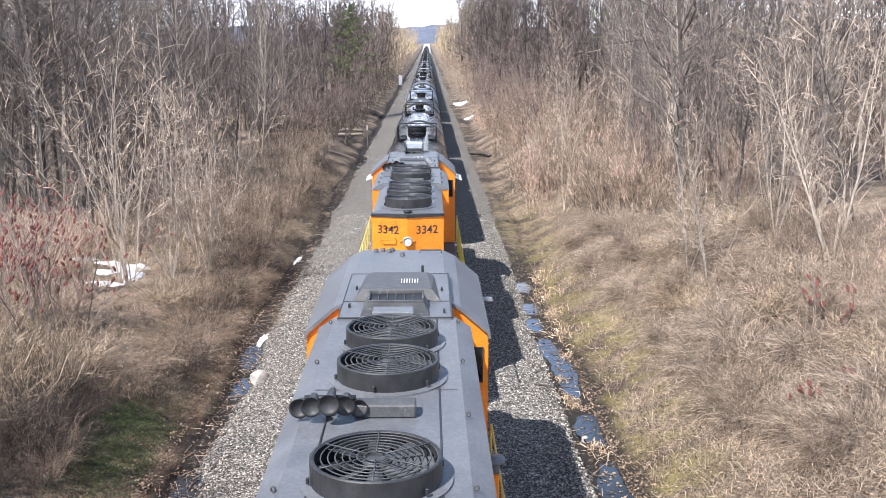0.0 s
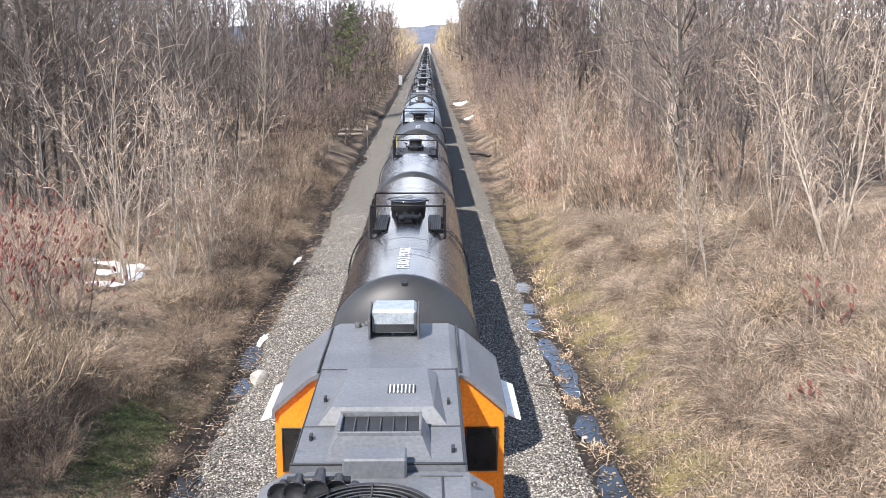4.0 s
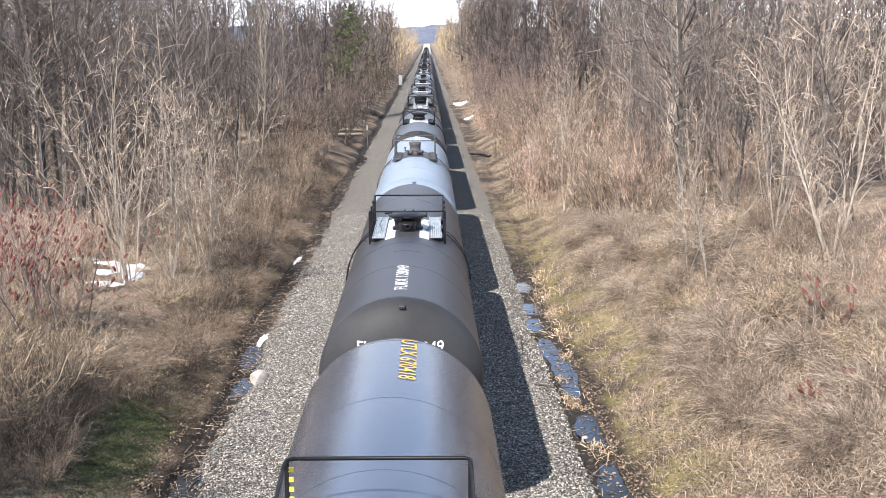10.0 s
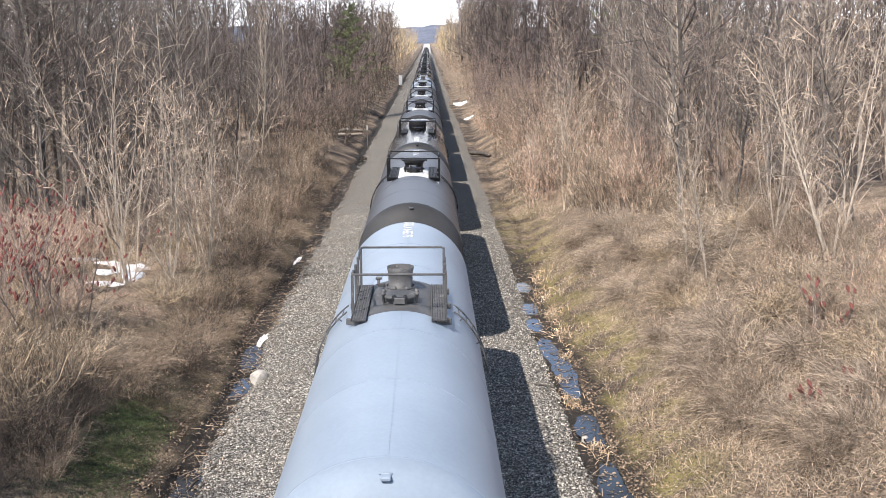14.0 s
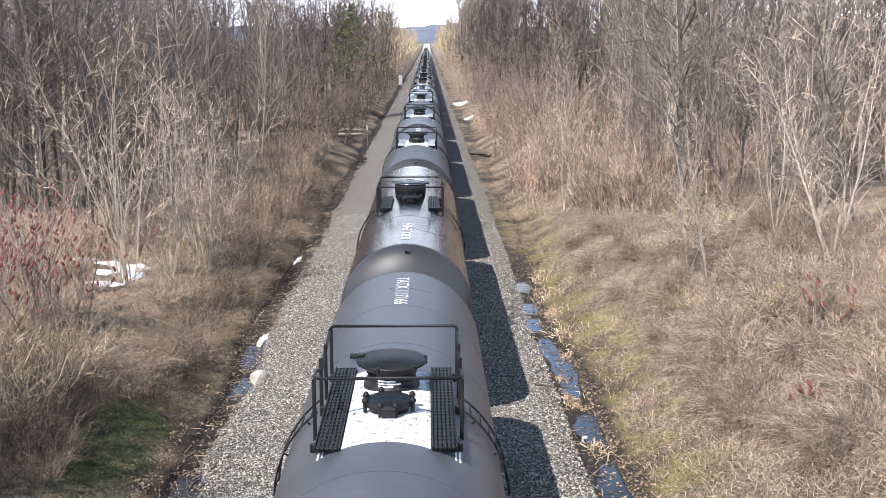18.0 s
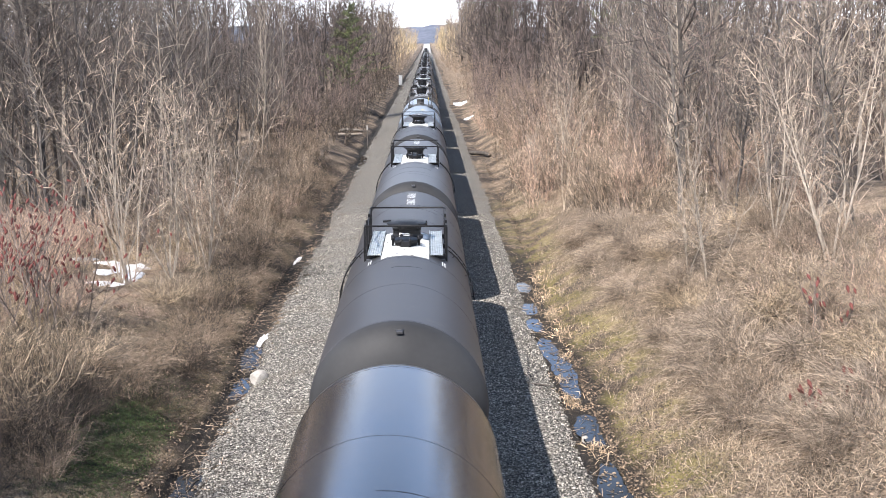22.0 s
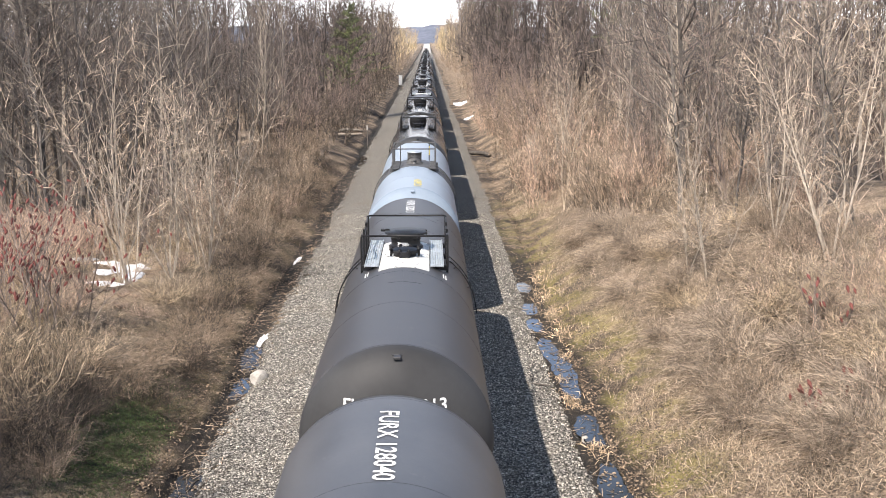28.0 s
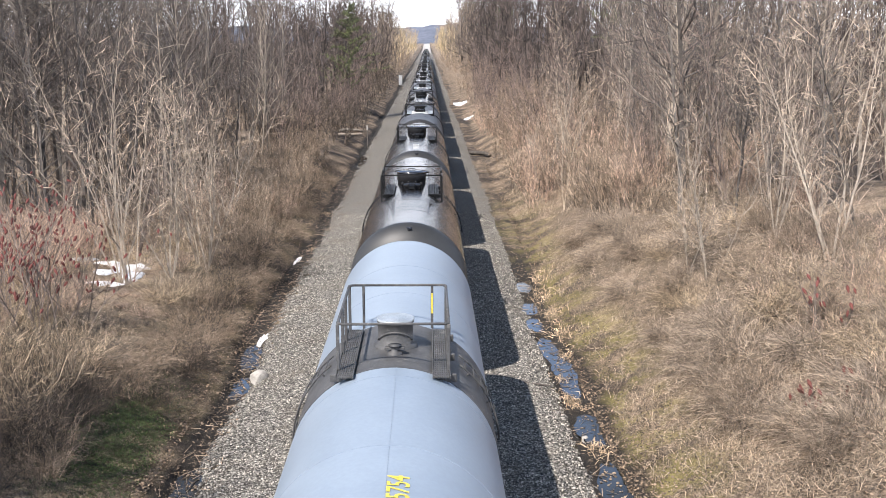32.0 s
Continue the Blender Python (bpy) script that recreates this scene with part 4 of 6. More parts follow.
        part("flag_bracket", Geo().lathe([(0.09, 0.0), (0.09, 0.10), (0.12, 0.105), (0.12, 0.125), (0.001, 0.13)], (0, 0.10, ZT - 0.10), n=14), FAN_BLACK, end)
    if number:
        part("side_locker", Geo().box((-1.14, 0.40, 2.55), (0.36, 0.55, 1.6), 0.03), LOCO_ORANGE, loco)
    # widened middle of the hood over the dynamic brake
    a, b, w = wide
    part("brake_hatch", Geo().prism(hood_outline(w - 0.02, 4.36, ZT + 0.01, 0.24), a, b, "y"), LOCO_ORANGE, loco, "orange sided bulge of the hood")
    part("brake_hatch_roof", Geo().prism([(-w / 2 - 0.01, ZT - 0.12), (-w / 2 + 0.24, ZT + 0.045), (w / 2 - 0.24, ZT + 0.045), (w / 2 + 0.01, ZT - 0.12), (w / 2 - 0.05, ZT - 0.14), (-w / 2 + 0.05, ZT - 0.14)], a - 0.02, b + 0.02, "y"), LOCO_GREY, loco)
    for u in fans:
        roof_fan(loco, u, ZT + (0.05 if a - 0.5 < u < b + 0.5 else 0.005), fan_r)
    for x, u, z, sx, sy, sz in boxes:
        part("roof_box", Geo().box((x, u, ZT + 0.05 + sz / 2), (sx, sy, sz), 0.02), PAINT_DGREY, loco)
    horns(loco, *horn, ZT + 0.05)
    # panel joints and lifting eyes on the roof
    for x in (-0.66, 0.66):
        part("roof_joint", Geo().box((x, (a + b) / 2, ZT + 0.05), (0.022, b - a - 0.2, 0.02), 0.004), FAN_BLACK, loco)
    for u in (a + 0.08, (a + b) / 2 - 0.1, b - 0.08):
        part("roof_joint", Geo().box((0, u, ZT + 0.046), (w - 0.6, 0.02, 0.018), 0.004), PAINT_DGREY, loco)
    for u in [a + 0.3 + (b - a - 0.6) * k / 3 for k in range(4)]:
        for s in (-1, 1):
            part("lifting_eye", Geo().tube([(s * (w / 2 - 0.20) + 0.022 * math.cos(0.785 * i), u, ZT + 0.065 + 0.026 * math.sin(0.785 * i)) for i in range(8)], 0.012, 5, True), PAINT_DGREY, loco)
    g = Geo()
    for i in range(30):
        for s in (-1, 1):
            u = 0.5 + i * (cab[0] - 1.0) / 30
            g.lathe([(0.012, 0.0), (0.010, 0.010), (0.001, 0.012)], (s * 0.70, u, ZT), n=5)
    tagged(part("rivets", g, LOCO_GREY, hood), kind="stuff")
    # equipment hatch ahead of the cab, with raised lid, slot and grille
    h0, h1, hz = hatch
    lid_mat = PAINT_DGREY if not ac_box else LOCO_GREY
    ht = part("roof_hatch", Geo().prism([(-0.92, ZT - 0.1), (-0.90, hz), (0.90, hz), (0.92, ZT - 0.1)], h0, h0 + h1, "y"), LOCO_GREY, loco)
    part("hatch_edge", Geo().box((0, h0 + 0.015, hz + 0.006), (1.80, 0.03, 0.03), 0.006).box((0.895, h0 + h1 / 2, hz + 0.006), (0.03, h1, 0.03), 0.006), FAN_BLACK, ht)
    for u, wd in ((h0 + 1.06, 0.012), (h0 + h1 - 0.01, 0.02)):
        part("hatch_joint", Geo().box((0, u, hz + 0.003), (1.76, wd, 0.012), 0.003), FAN_BLACK, ht)
    part("hatch_joint", Geo().box((-0.89, h0 + h1 / 2, hz + 0.003), (0.014, h1, 0.014), 0.003), FAN_BLACK, ht)
    part("exhaust_slot", Geo().add([(-0.56, h0 + 0.10, hz - 0.01), (0.56, h0 + 0.10, hz - 0.01), (0.45, h0 + 0.46, hz + 0.13), (-0.45, h0 + 0.46, hz + 0.13), (-0.45, h0 + 0.98, hz + 0.16), (0.45, h0 + 0.98, hz + 0.16), (-0.54, h0 + 1.02, hz - 0.01), (0.54, h0 + 1.02, hz - 0.01)],
                                   [(0, 1, 2, 3), (3, 2, 5, 4), (0, 3, 4, 6), (2, 1, 7, 5), (4, 5, 7, 6)]), lid_mat, ht)
    mouth = part("slot_mouth", Geo().add([(-0.42, h0 + 0.49, hz + 0.138), (0.42, h0 + 0.49, hz + 0.138), (0.42, h0 + 0.94, hz + 0.164), (-0.42, h0 + 0.94, hz + 0.164)], [(0, 1, 2, 3)]), FAN_BLACK, ht, "black mouth of the exhaust slot")
    part("slot_rim", Geo().box((0, h0 + 0.475, hz + 0.15), (0.90, 0.03, 0.05), 0.005).box((-0.435, h0 + 0.71, hz + 0.175), (0.03, 0.48, 0.06), 0.005).box((0.435, h0 + 0.71, hz + 0.175), (0.03, 0.48, 0.06), 0.005).box((0, h0 + 0.965, hz + 0.19), (0.90, 0.03, 0.06), 0.005), lid_mat, mouth)
    for i in range(5):
        part("slot_bar", Geo().box((-0.28 + i * 0.14, h0 + 0.71, hz + 0.165), (0.014, 0.44, 0.03), 0.003), PAINT_DGREY, mouth)
    part("duct_box", Geo().box((-0.02, h0 - 0.10, hz + 0.05), (0.64, 0.34, 0.26), 0.02), LOCO_GREY, ht)
    part("raised_lid", Geo().add([(-0.74, h0 + 1.10, hz - 0.01), (0.74, h0 + 1.10, hz - 0.01), (0.58, h0 + 1.24, hz + 0.17), (-0.58, h0 + 1.24, hz + 0.17), (-0.50, h0 + h1 - 0.16, hz + 0.07), (0.50, h0 + h1 - 0.16, hz + 0.07), (-0.64, h0 + h1 - 0.12, hz - 0.01), (0.64, h0 + h1 - 0.12, hz - 0.01)],
                                 [(0, 1, 2, 3), (3, 2, 5, 4), (0, 3, 4, 6), (2, 1, 7, 5), (4, 5, 7, 6)]), lid_mat, ht)
    gu = h0 + h1 * 0.62
    gz = hz + 0.17 - 0.10 * (gu - h0 - 1.24) / max(0.5, h1 - 1.4)
    gr = part("vent", Geo().box((0.20, gu, gz), (0.34, 0.28, 0.03), 0.006), FAN_BLACK, ht)
    for i in range(7):
        part("vent_bar", Geo().box((0.06 + i * 0.047, gu, gz + 0.018), (0.020, 0.27, 0.015), 0.003), PAINT_WHITE, gr, "pale worn vent bar")
    for x, u in ((-0.76, h0 + 0.7), (0.78, h0 + 0.35), (-0.72, h0 + 1.9), (0.76, h0 + 1.8)):
        part("hatch_latch", Geo().box((x, u, hz + 0.03), (0.035, 0.09, 0.07), 0.008), FAN_BLACK, ht)
    # cab
    c0, c1 = cab
    out = [(-1.55, ZD), (1.55, ZD), (1.55, 4.20), (1.53, 4.40), (1.06, 4.80), (0.82, 4.91), (-0.82, 4.91), (-1.06, 4.80), (-1.53, 4.40), (-1.55, 4.20)]
    cb = part("cab", Geo().prism(out, c0, c1, "y"), LOCO_ORANGE, loco)
    rf = [(1.59, 4.30), (1.575, 4.42), (1.08, 4.845), (0.83, 4.965), (-0.83, 4.965), (-1.08, 4.845), (-1.575, 4.42), (-1.59, 4.30), (-1.55, 4.28), (-1.53, 4.38), (-1.06, 4.79), (-0.82, 4.905), (0.82, 4.905), (1.06, 4.79), (1.53, 4.38), (1.55, 4.28)]
    part("cab_roof", Geo().prism(rf[::-1], c0 - 0.06, c1 + 0.10, "y"), LOCO_GREY, cb)
    for s in (-1, 1):
        wd = part("cab_window", Geo().box((s * 1.24, c0 - 0.012, 3.82), (0.42, 0.03, 0.62), 0.01), GLASS_DARK, cb)
        part("window_seal", Geo().tube([(s * 1.24 - 0.21, c0 - 0.025, 3.51), (s * 1.24 + 0.21, c0 - 0.025, 3.51), (s * 1.24 + 0.21, c0 - 0.025, 4.13), (s * 1.24 - 0.21, c0 - 0.025, 4.13)], 0.018, 5, True), FAN_BLACK, wd)
        part("side_window", Geo().box((s * 1.555, (c0 + c1) / 2, 3.72), (0.02, 1.3, 0.6), 0.006), GLASS_DARK, cb)
        if ac_box:
            part("sunshade", Geo().prism([(1.54 * s, 4.19), (1.82 * s, 4.07), (1.82 * s, 4.045), (1.54 * s, 4.16)] if s > 0 else [(1.54 * s, 4.16), (1.82 * s, 4.045), (1.82 * s, 4.07), (1.54 * s, 4.19)], c0 + 0.45, c1 - 0.2, "y"), LETTER_WHITE if ac_box else LOCO_GREY, cb, "pale folding sunshade over the cab window")
        if ac_box:
            part("rain_strip", Geo().tube([(s * 0.95, c0 - 0.05, 4.93), (s * 0.95, c1 + 0.08, 4.93)], 0.018, 5), FAN_BLACK, cb)
    if not ac_box:
        part("wind_deflector", Geo().box((1.70, c1 - 0.75, 4.12), (0.26, 0.30, 0.03), 0.006).box((1.60, c1 - 0.86, 3.95), (0.05, 0.04, 0.34), 0.006), LOCO_GREY, cb)
        part("roof_antenna", Geo().box((0.42, h0 + h1 + 0.16, 5.03), (0.05, 0.06, 0.20), 0.01), FAN_BLACK, cb)
        part("roof_grab", Geo().tube([(0.36, c1 - 0.22, 4.96), (0.36, c1 - 0.20, 5.03), (0.80, c1 - 0.20, 5.03), (0.80, c1 - 0.22, 4.96)], 0.014, 5), FAN_BLACK, cb)
    for k in range(5):
        part("roof_stud", Geo().lathe([(0.05, 0), (0.05, 0.07), (0.001, 0.08)], ((-0.55, -0.41, -0.28, -0.22, 0.0)[k], c1 - (0.1, 0.02, 0.14, 0.0, 0.5)[k], 4.965), n=8), PAINT_DGREY, cb)
    if ac_box:
        ac = part("air_conditioner", Geo().box((0.02, c1 - 0.35, 5.2), (0.66, 0.62, 0.36), 0.04), GALVANISED, cb, "pale air conditioner box in a frame")
        part("front_grille", Geo().box((0.02, c1 - 0.67, 5.11), (0.58, 0.02, 0.12), 0.004), FAN_BLACK, ac)
        for s in (-1, 1):
            part("side_bracket", Geo().box((0.02 + s * 0.36, c1 - 0.40, 5.15), (0.03, 0.75, 0.40), 0.008), PAINT_DGREY, ac)
    # short hood, underframe, running gear
    sh = part("short_hood", Geo().prism(hood_outline(1.86, ZD, 3.45, 0.25), c1, 17.3, "y"), LOCO_ORANGE, loco)
    part("short_hood_roof", Geo().prism([(-0.94, 3.33), (-0.70, 3.48), (0.70, 3.48), (0.94, 3.33), (0.9, 3.31), (-0.9, 3.31)], c1 + 0.02, 17.32, "y"), LOCO_GREY, sh)
    part("walkway_deck", Geo().box((0, 8.6, ZD - 0.07), (3.06, 20.0, 0.12), 0.02), DECK, loco)
    part("frame_sill", Geo().box((0, 8.6, 1.42), (2.5, 19.6, 0.56), 0.05), FAN_BLACK, loco)
    part("fuel_tank", Geo().box((0, 8.6, 0.85), (2.7, 5.2, 0.75), 0.18), FAN_BLACK, loco)
    for s, u in ((-1, -1.35), (1, 18.5)):
        part("pilot", Geo().box((0, u, 1.15), (3.0, 0.12, 1.15), 0.03), LOCO_ORANGE, loco)
        coupler(loco, u, s)
    for u in (3.4, 13.8):
        truck(loco, u)
        truck(loco, u + 1.3)
    for s in (-1, 1):
        for k in range(6):
            part("hood_door", Geo().box((s * 0.935, 1.2 + k * 1.45, 2.9), (0.02, 1.32, 1.5), 0.006), LOCO_ORANGE, hood)
        rail = part("handrail", Geo().tube([(s * 1.60, -1.1, 2.0), (s * 1.60, -1.0, 2.72), (s * 1.60, -0.6, 2.82), (s * 1.60, c0 - 0.25, 2.82), (s * 1.60, c0 - 0.12, 2.70), (s * 1.60, c0 - 0.12, ZD)], 0.019, 6), LOCO_YELLOW, loco, "thin yellow handrail")
        for k in range(10):
            u = -0.4 + k * (c0 - 0.1) / 10
            part("stanchion", Geo().tube([(s * 1.60, u, ZD - 0.02), (s * 1.60, u, 2.82)], 0.017, 5), LOCO_YELLOW, rail)
        part("steps", Geo().box((s * 1.35, -1.0, 1.0), (0.35, 0.5, 0.06)).box((s * 1.35, -1.0, 1.4), (0.35, 0.5, 0.06)), LOCO_ORANGE, loco)
    if not ac_box:
        fl = part("sand_filler", Geo().lathe([(0.09, 0.0), (0.09, 0.14), (0.17, 0.17), (0.17, 0.23), (0.001, 0.25)], (1.52, 9.6, 2.80), n=16), LOCO_GREY, loco)
        part("filler_post", Geo().box((1.52, 9.6, 2.55), (0.16, 0.20, 0.50), 0.02), LOCO_ORANGE, fl, "orange filler neck")
    return loco


WHITE_SEAM = [(-5.7, -6, 26), (-3.7, -20, 24), (3.4, -2, 22)]
MATTE = dict(paint=PAINT_MATTE, patch=PAINT_WHITE, seams=[(-3.4, -10, 14), (4.4, 6, 30)], label="matt black tank car with galvanised walkways and stencilled lettering")
GREYED = dict(MATTE, paint=PAINT_GREYED, seams=WHITE_SEAM, label="faded dark grey tank car with white lettering and creased jacket")
GLOSS = dict(paint=PAINT_GLOSS, dome="drum", walk_mat=PAINT_BLACK, seams=WHITE_SEAM, wide=0.98, yrail=(-2.05, 0.25), dy=0.42, reach=0.25, marks=False, label="glossy black tank car with a wide drum-shaped valve housing")
LIGHT = dict(paint=PAINT_LIGHT, dome="cylinder", walk_mat=PAINT_DGREY, rail_mat=PAINT_DGREY, fit=PAINT_DGREY, pot=PAINT_DGREY, band=PAINT_DGREY, wrap=22, band_label="sooty dark paint round the hatch", ink=LETTER_YELLOW, wide=0.80, yrail=(-1.35, 1.1), marks=False, rail_h=0.66, lead=1.6, label="light blue-grey tank car with dark hatch surround")
BLUE = dict(paint=PAINT_BLUE, sticker=True, band=PAINT_END, wrap=30, band_label="dull dark paint round the hatch", dome="pot", walk_mat=PAINT_BLACK, ink=LETTER_AMBER, seams=[(-4.0, -18, 18)], lead=0.6, marks=False, label="blue-black satin tank car with amber lettering")

# the train in order: time at which each car's middle would reach the camera, and its look
TRAIN = [
    (8.75, dict(GLOSS, near="FURX159362")),
    (11.49, dict(BLUE, yrail=(-1.15, 1.7), far="UTLX 670418", fx=0.2, fy=6.75, tl=1.95)),
    (14.44, dict(MATTE, marks=False, near="FURX 128049", head="FURX 128049", turned=True, yrail=(-1.0, 1.75))),
    (17.23, dict(LIGHT, half=7.85, yrail=(-1.2, 1.25), fy=6.78, far="UTLX 642379", ink=LETTER_WHITE, wrap=24, dome="pot", wide=0.845)),
    (20.29, dict(GREYED, far="TATX 117166", head="TATX 117166", walk_mat=PAINT_BLACK, reach=0.9, seams=[(6.3, -8, 24)], yrail=(-0.7, 1.75))),
    (23.27, dict(GLOSS, near="FURX159424", yrail=(-1.8, 0.5))),
    (26.17, dict(MATTE, far="FURX 128003", yrail=(-1.4, 1.3))),
    (29.05, dict(GREYED, far="FURX 128040", head="FURX 128040", yrail=(-1.1, 1.65))),
    (31.94, dict(MATTE, far="FURX 128013", head="FURX 128013", yrail=(-1.2, 1.5))),
    (34.83, dict(LIGHT, near="UTLX645754", wrap=88, yrail=(-1.98, 0.47), wide=0.83, reach=0.3, nx=0.2, ny=-6.7, tl=1.65)),
    (37.75, dict(GLOSS)),
]
LOCO_1_T, LOCO_2_T = 0.95, 4.32
moving = []


def build_train():
    loco = locomotive("orange and grey diesel locomotive with grey roof fans", fans=(1.0, 2.4, 4.55, 7.68, 9.2), fan_r=0.66, wide=(4.0, 10.6, 2.38), hatch=(10.45, 3.1, 5.0), cab=(11.75, 15.8), horn=(-0.62, 6.35), boxes=[(0.02, 6.35, 0, 0.72, 0.28, 0.16)], number=False, ac_box=False)
    moving.append((loco, LOCO_1_T))
    loco = locomotive("orange and grey diesel locomotive with five roof fans", fans=(1.0, 2.4, 3.75, 5.85, 7.2), fan_r=0.62, wide=(4.9, 8.6, 2.34), hatch=(8.75, 3.1, 5.0), cab=(12.0, 14.1), horn=(-0.52, 8.0), boxes=[(0.10, 4.95, 0, 0.62, 0.24, 0.16)])
    moving.append((loco, LOCO_2_T))
    made = []
    for t, style in TRAIN:
        car = tank_car(style)
        made.append(car)
        moving.append((car, t))
    rng = random.Random(5)
    t = TRAIN[-1][0]
    for k in range(26):
        t += 2.92
        pick = 9 if k in (14, 22) else rng.choice((2, 6, 6, 8, 0, 5, 7))
        moving.append((copy_thing(made[pick], Matrix()), t))


def motions():
    """The train rolls towards the bridge at an even speed."""
    for ob, t0 in moving:
        walk(ob, [(t, pose(0, SPEED * (t0 - t) - 0.96, 0)) for t in (0.0, 8.0, 16.0, 24.0, 32.0)])


build_train()


# ---- plants ----
def branch(rng, segs, p, d, length, r, steps, droop=0.0, wander=0.15, tip=0.3):
    """Adds a bending limb; returns its places and directions."""
    pts = [(p.copy(), d.copy(), r)]
    for i in range(steps):
        d = (d + Vector((rng.gauss(0, wander), rng.gauss(0, wander), rng.gauss(0, wander) - droop))).normalized()
        q = p + d * (length / steps)
        r1 = r * (1 - (1 - tip) * (i + 1) / steps)
        r0 = r * (1 - (1 - tip) * i / steps)
        segs.append((*p, *q, r0, r1))
        p = q
        pts.append((p.copy(), d.copy(), r1))
    return pts


def side_way(rng, d, spread, lift=0.25):
    """A direction off the limb's own."""
    o = d.orthogonal().normalized()
    o.rotate(Matrix.Rotation(rng.uniform(0, 6.283), 3, d))
    return (d * math.cos(spread) + o * math.sin(spread) + Vector((0, 0, lift))).normalized()


def bare_tree(seed, h, r, stems=1, limbs=16, subs=5, twigs=2, low=0.25, spread=0.8, lean=0.05, thin=1.0, rise=0.1):
    """Wood and twig rods of a leafless tree, down to fine pointed twigs."""
    rng = random.Random(seed)
    wood, fine = [], []
    for s in range(stems):
        a = rng.uniform(0, 6.283)
        tilt = (0.10 + 0.22 * rng.random()) if stems > 1 else lean
        base = Vector((0.18 * math.cos(a), 0.18 * math.sin(a), -0.15)) if stems > 1 else Vector((0, 0, -0.15))
        hh = h * (1 if s == 0 else rng.uniform(0.65, 1.0))
        rr = r * (1 if s == 0 else rng.uniform(0.6, 0.95))
        trunk = branch(rng, wood, base, Vector((tilt * math.cos(a), tilt * math.sin(a), 1)).normalized(), hh, rr, 9, -0.02, 0.055, 0.12)
        n = max(3, limbs // stems)
        for k in range(n):
            f = low + (0.97 - low) * (k + rng.random()) / n
            i = min(8, int(f * 9))
            p0, d0, r0 = trunk[i]
            p = p0.lerp(trunk[i + 1][0], f * 9 - i)
            ln = hh * (0.13 + 0.25 * (1 - f)) * rng.uniform(0.5, 1.3)
            limb = branch(rng, wood, p, side_way(rng, d0, rng.uniform(0.55, 1.2) * spread + 0.2, rise), ln, r0 * 0.36 + 0.010 * thin, 4, -0.04, 0.22, 0.2)
            for j in range(subs):
                q, dq, rq = limb[1 + j % 4]
                sub = branch(rng, fine, q, side_way(rng, dq, rng.uniform(0.4, 1.0), 0.12), ln * rng.uniform(0.25, 0.55), max(0.0112 * thin, rq * 0.5), 2, -0.03, 0.25, 0.0)
                for t in range(twigs):
                    u, du, _ = sub[t % 2]
                    u = u + du * ln * 0.1 * rng.random()
                    branch(rng, fine, u, side_way(rng, du, rng.uniform(0.35, 0.95), 0.15), ln * rng.uniform(0.14, 0.34), 0.0092 * thin, 1, 0, 0.1, 0.0)
    return wood, fine


def brush(seed, n, length, radius, arch=0.22, thick=0.0105):
    """Arching stems of a thicket clump."""
    rng = random.Random(seed)
    segs, small = [], []
    for _ in range(n):
        a, q = rng.uniform(0, 6.283), radius * math.sqrt(rng.random())
        out = rng.uniform(0.15, 1.5)
        b = a + rng.gauss(0, 1.1)
        p = Vector((q * math.cos(a), q * math.sin(a), -0.1))
        pts = branch(rng, segs, p, Vector((out * math.cos(b), out * math.sin(b), 1)).normalized(), length * rng.uniform(0.45, 1.1), thick * rng.uniform(0.7, 1.4), 3, arch * rng.uniform(0, 1.3), 0.25, 0.0)
        for k in range(4):
            u, du, _ = pts[k % 3]
            branch(rng, small, u + du * length * 0.2 * rng.random(), side_way(rng, du, rng.uniform(0.4, 1.3), 0.05), length * rng.uniform(0.12, 0.42), thick * 0.6, 1, 0, 0.1, 0.0)
    return segs, small


def mound(seed, n, length, radius, thick=0.0052):
    """Long fine stems that rise from a crowded root, arch over one way and hang to the ground."""
    rng = random.Random(seed)
    segs, small = [], []
    for _ in range(n):
        a, q = rng.uniform(0, 6.283), radius * math.sqrt(rng.random())
        p = Vector((q * math.cos(a), q * math.sin(a), -0.05))
        b = rng.gauss(3.7, 0.95)
        out = abs(rng.gauss(0.75, 0.45))
        pts = branch(rng, segs, p, Vector((out * math.cos(b), out * math.sin(b), 1)).normalized(), length * rng.uniform(0.5, 1.15), thick * rng.uniform(0.7, 1.5), 4, rng.uniform(0.20, 0.50), 0.13, 0.0)
        for k in range(3):
            u, du, _ = pts[1 + k]
            branch(rng, small, u, side_way(rng, du, rng.uniform(0.25, 0.9), -0.1), length * rng.uniform(0.1, 0.3), thick * 0.7, 1, 0, 0.1, 0.0)
    return segs, small


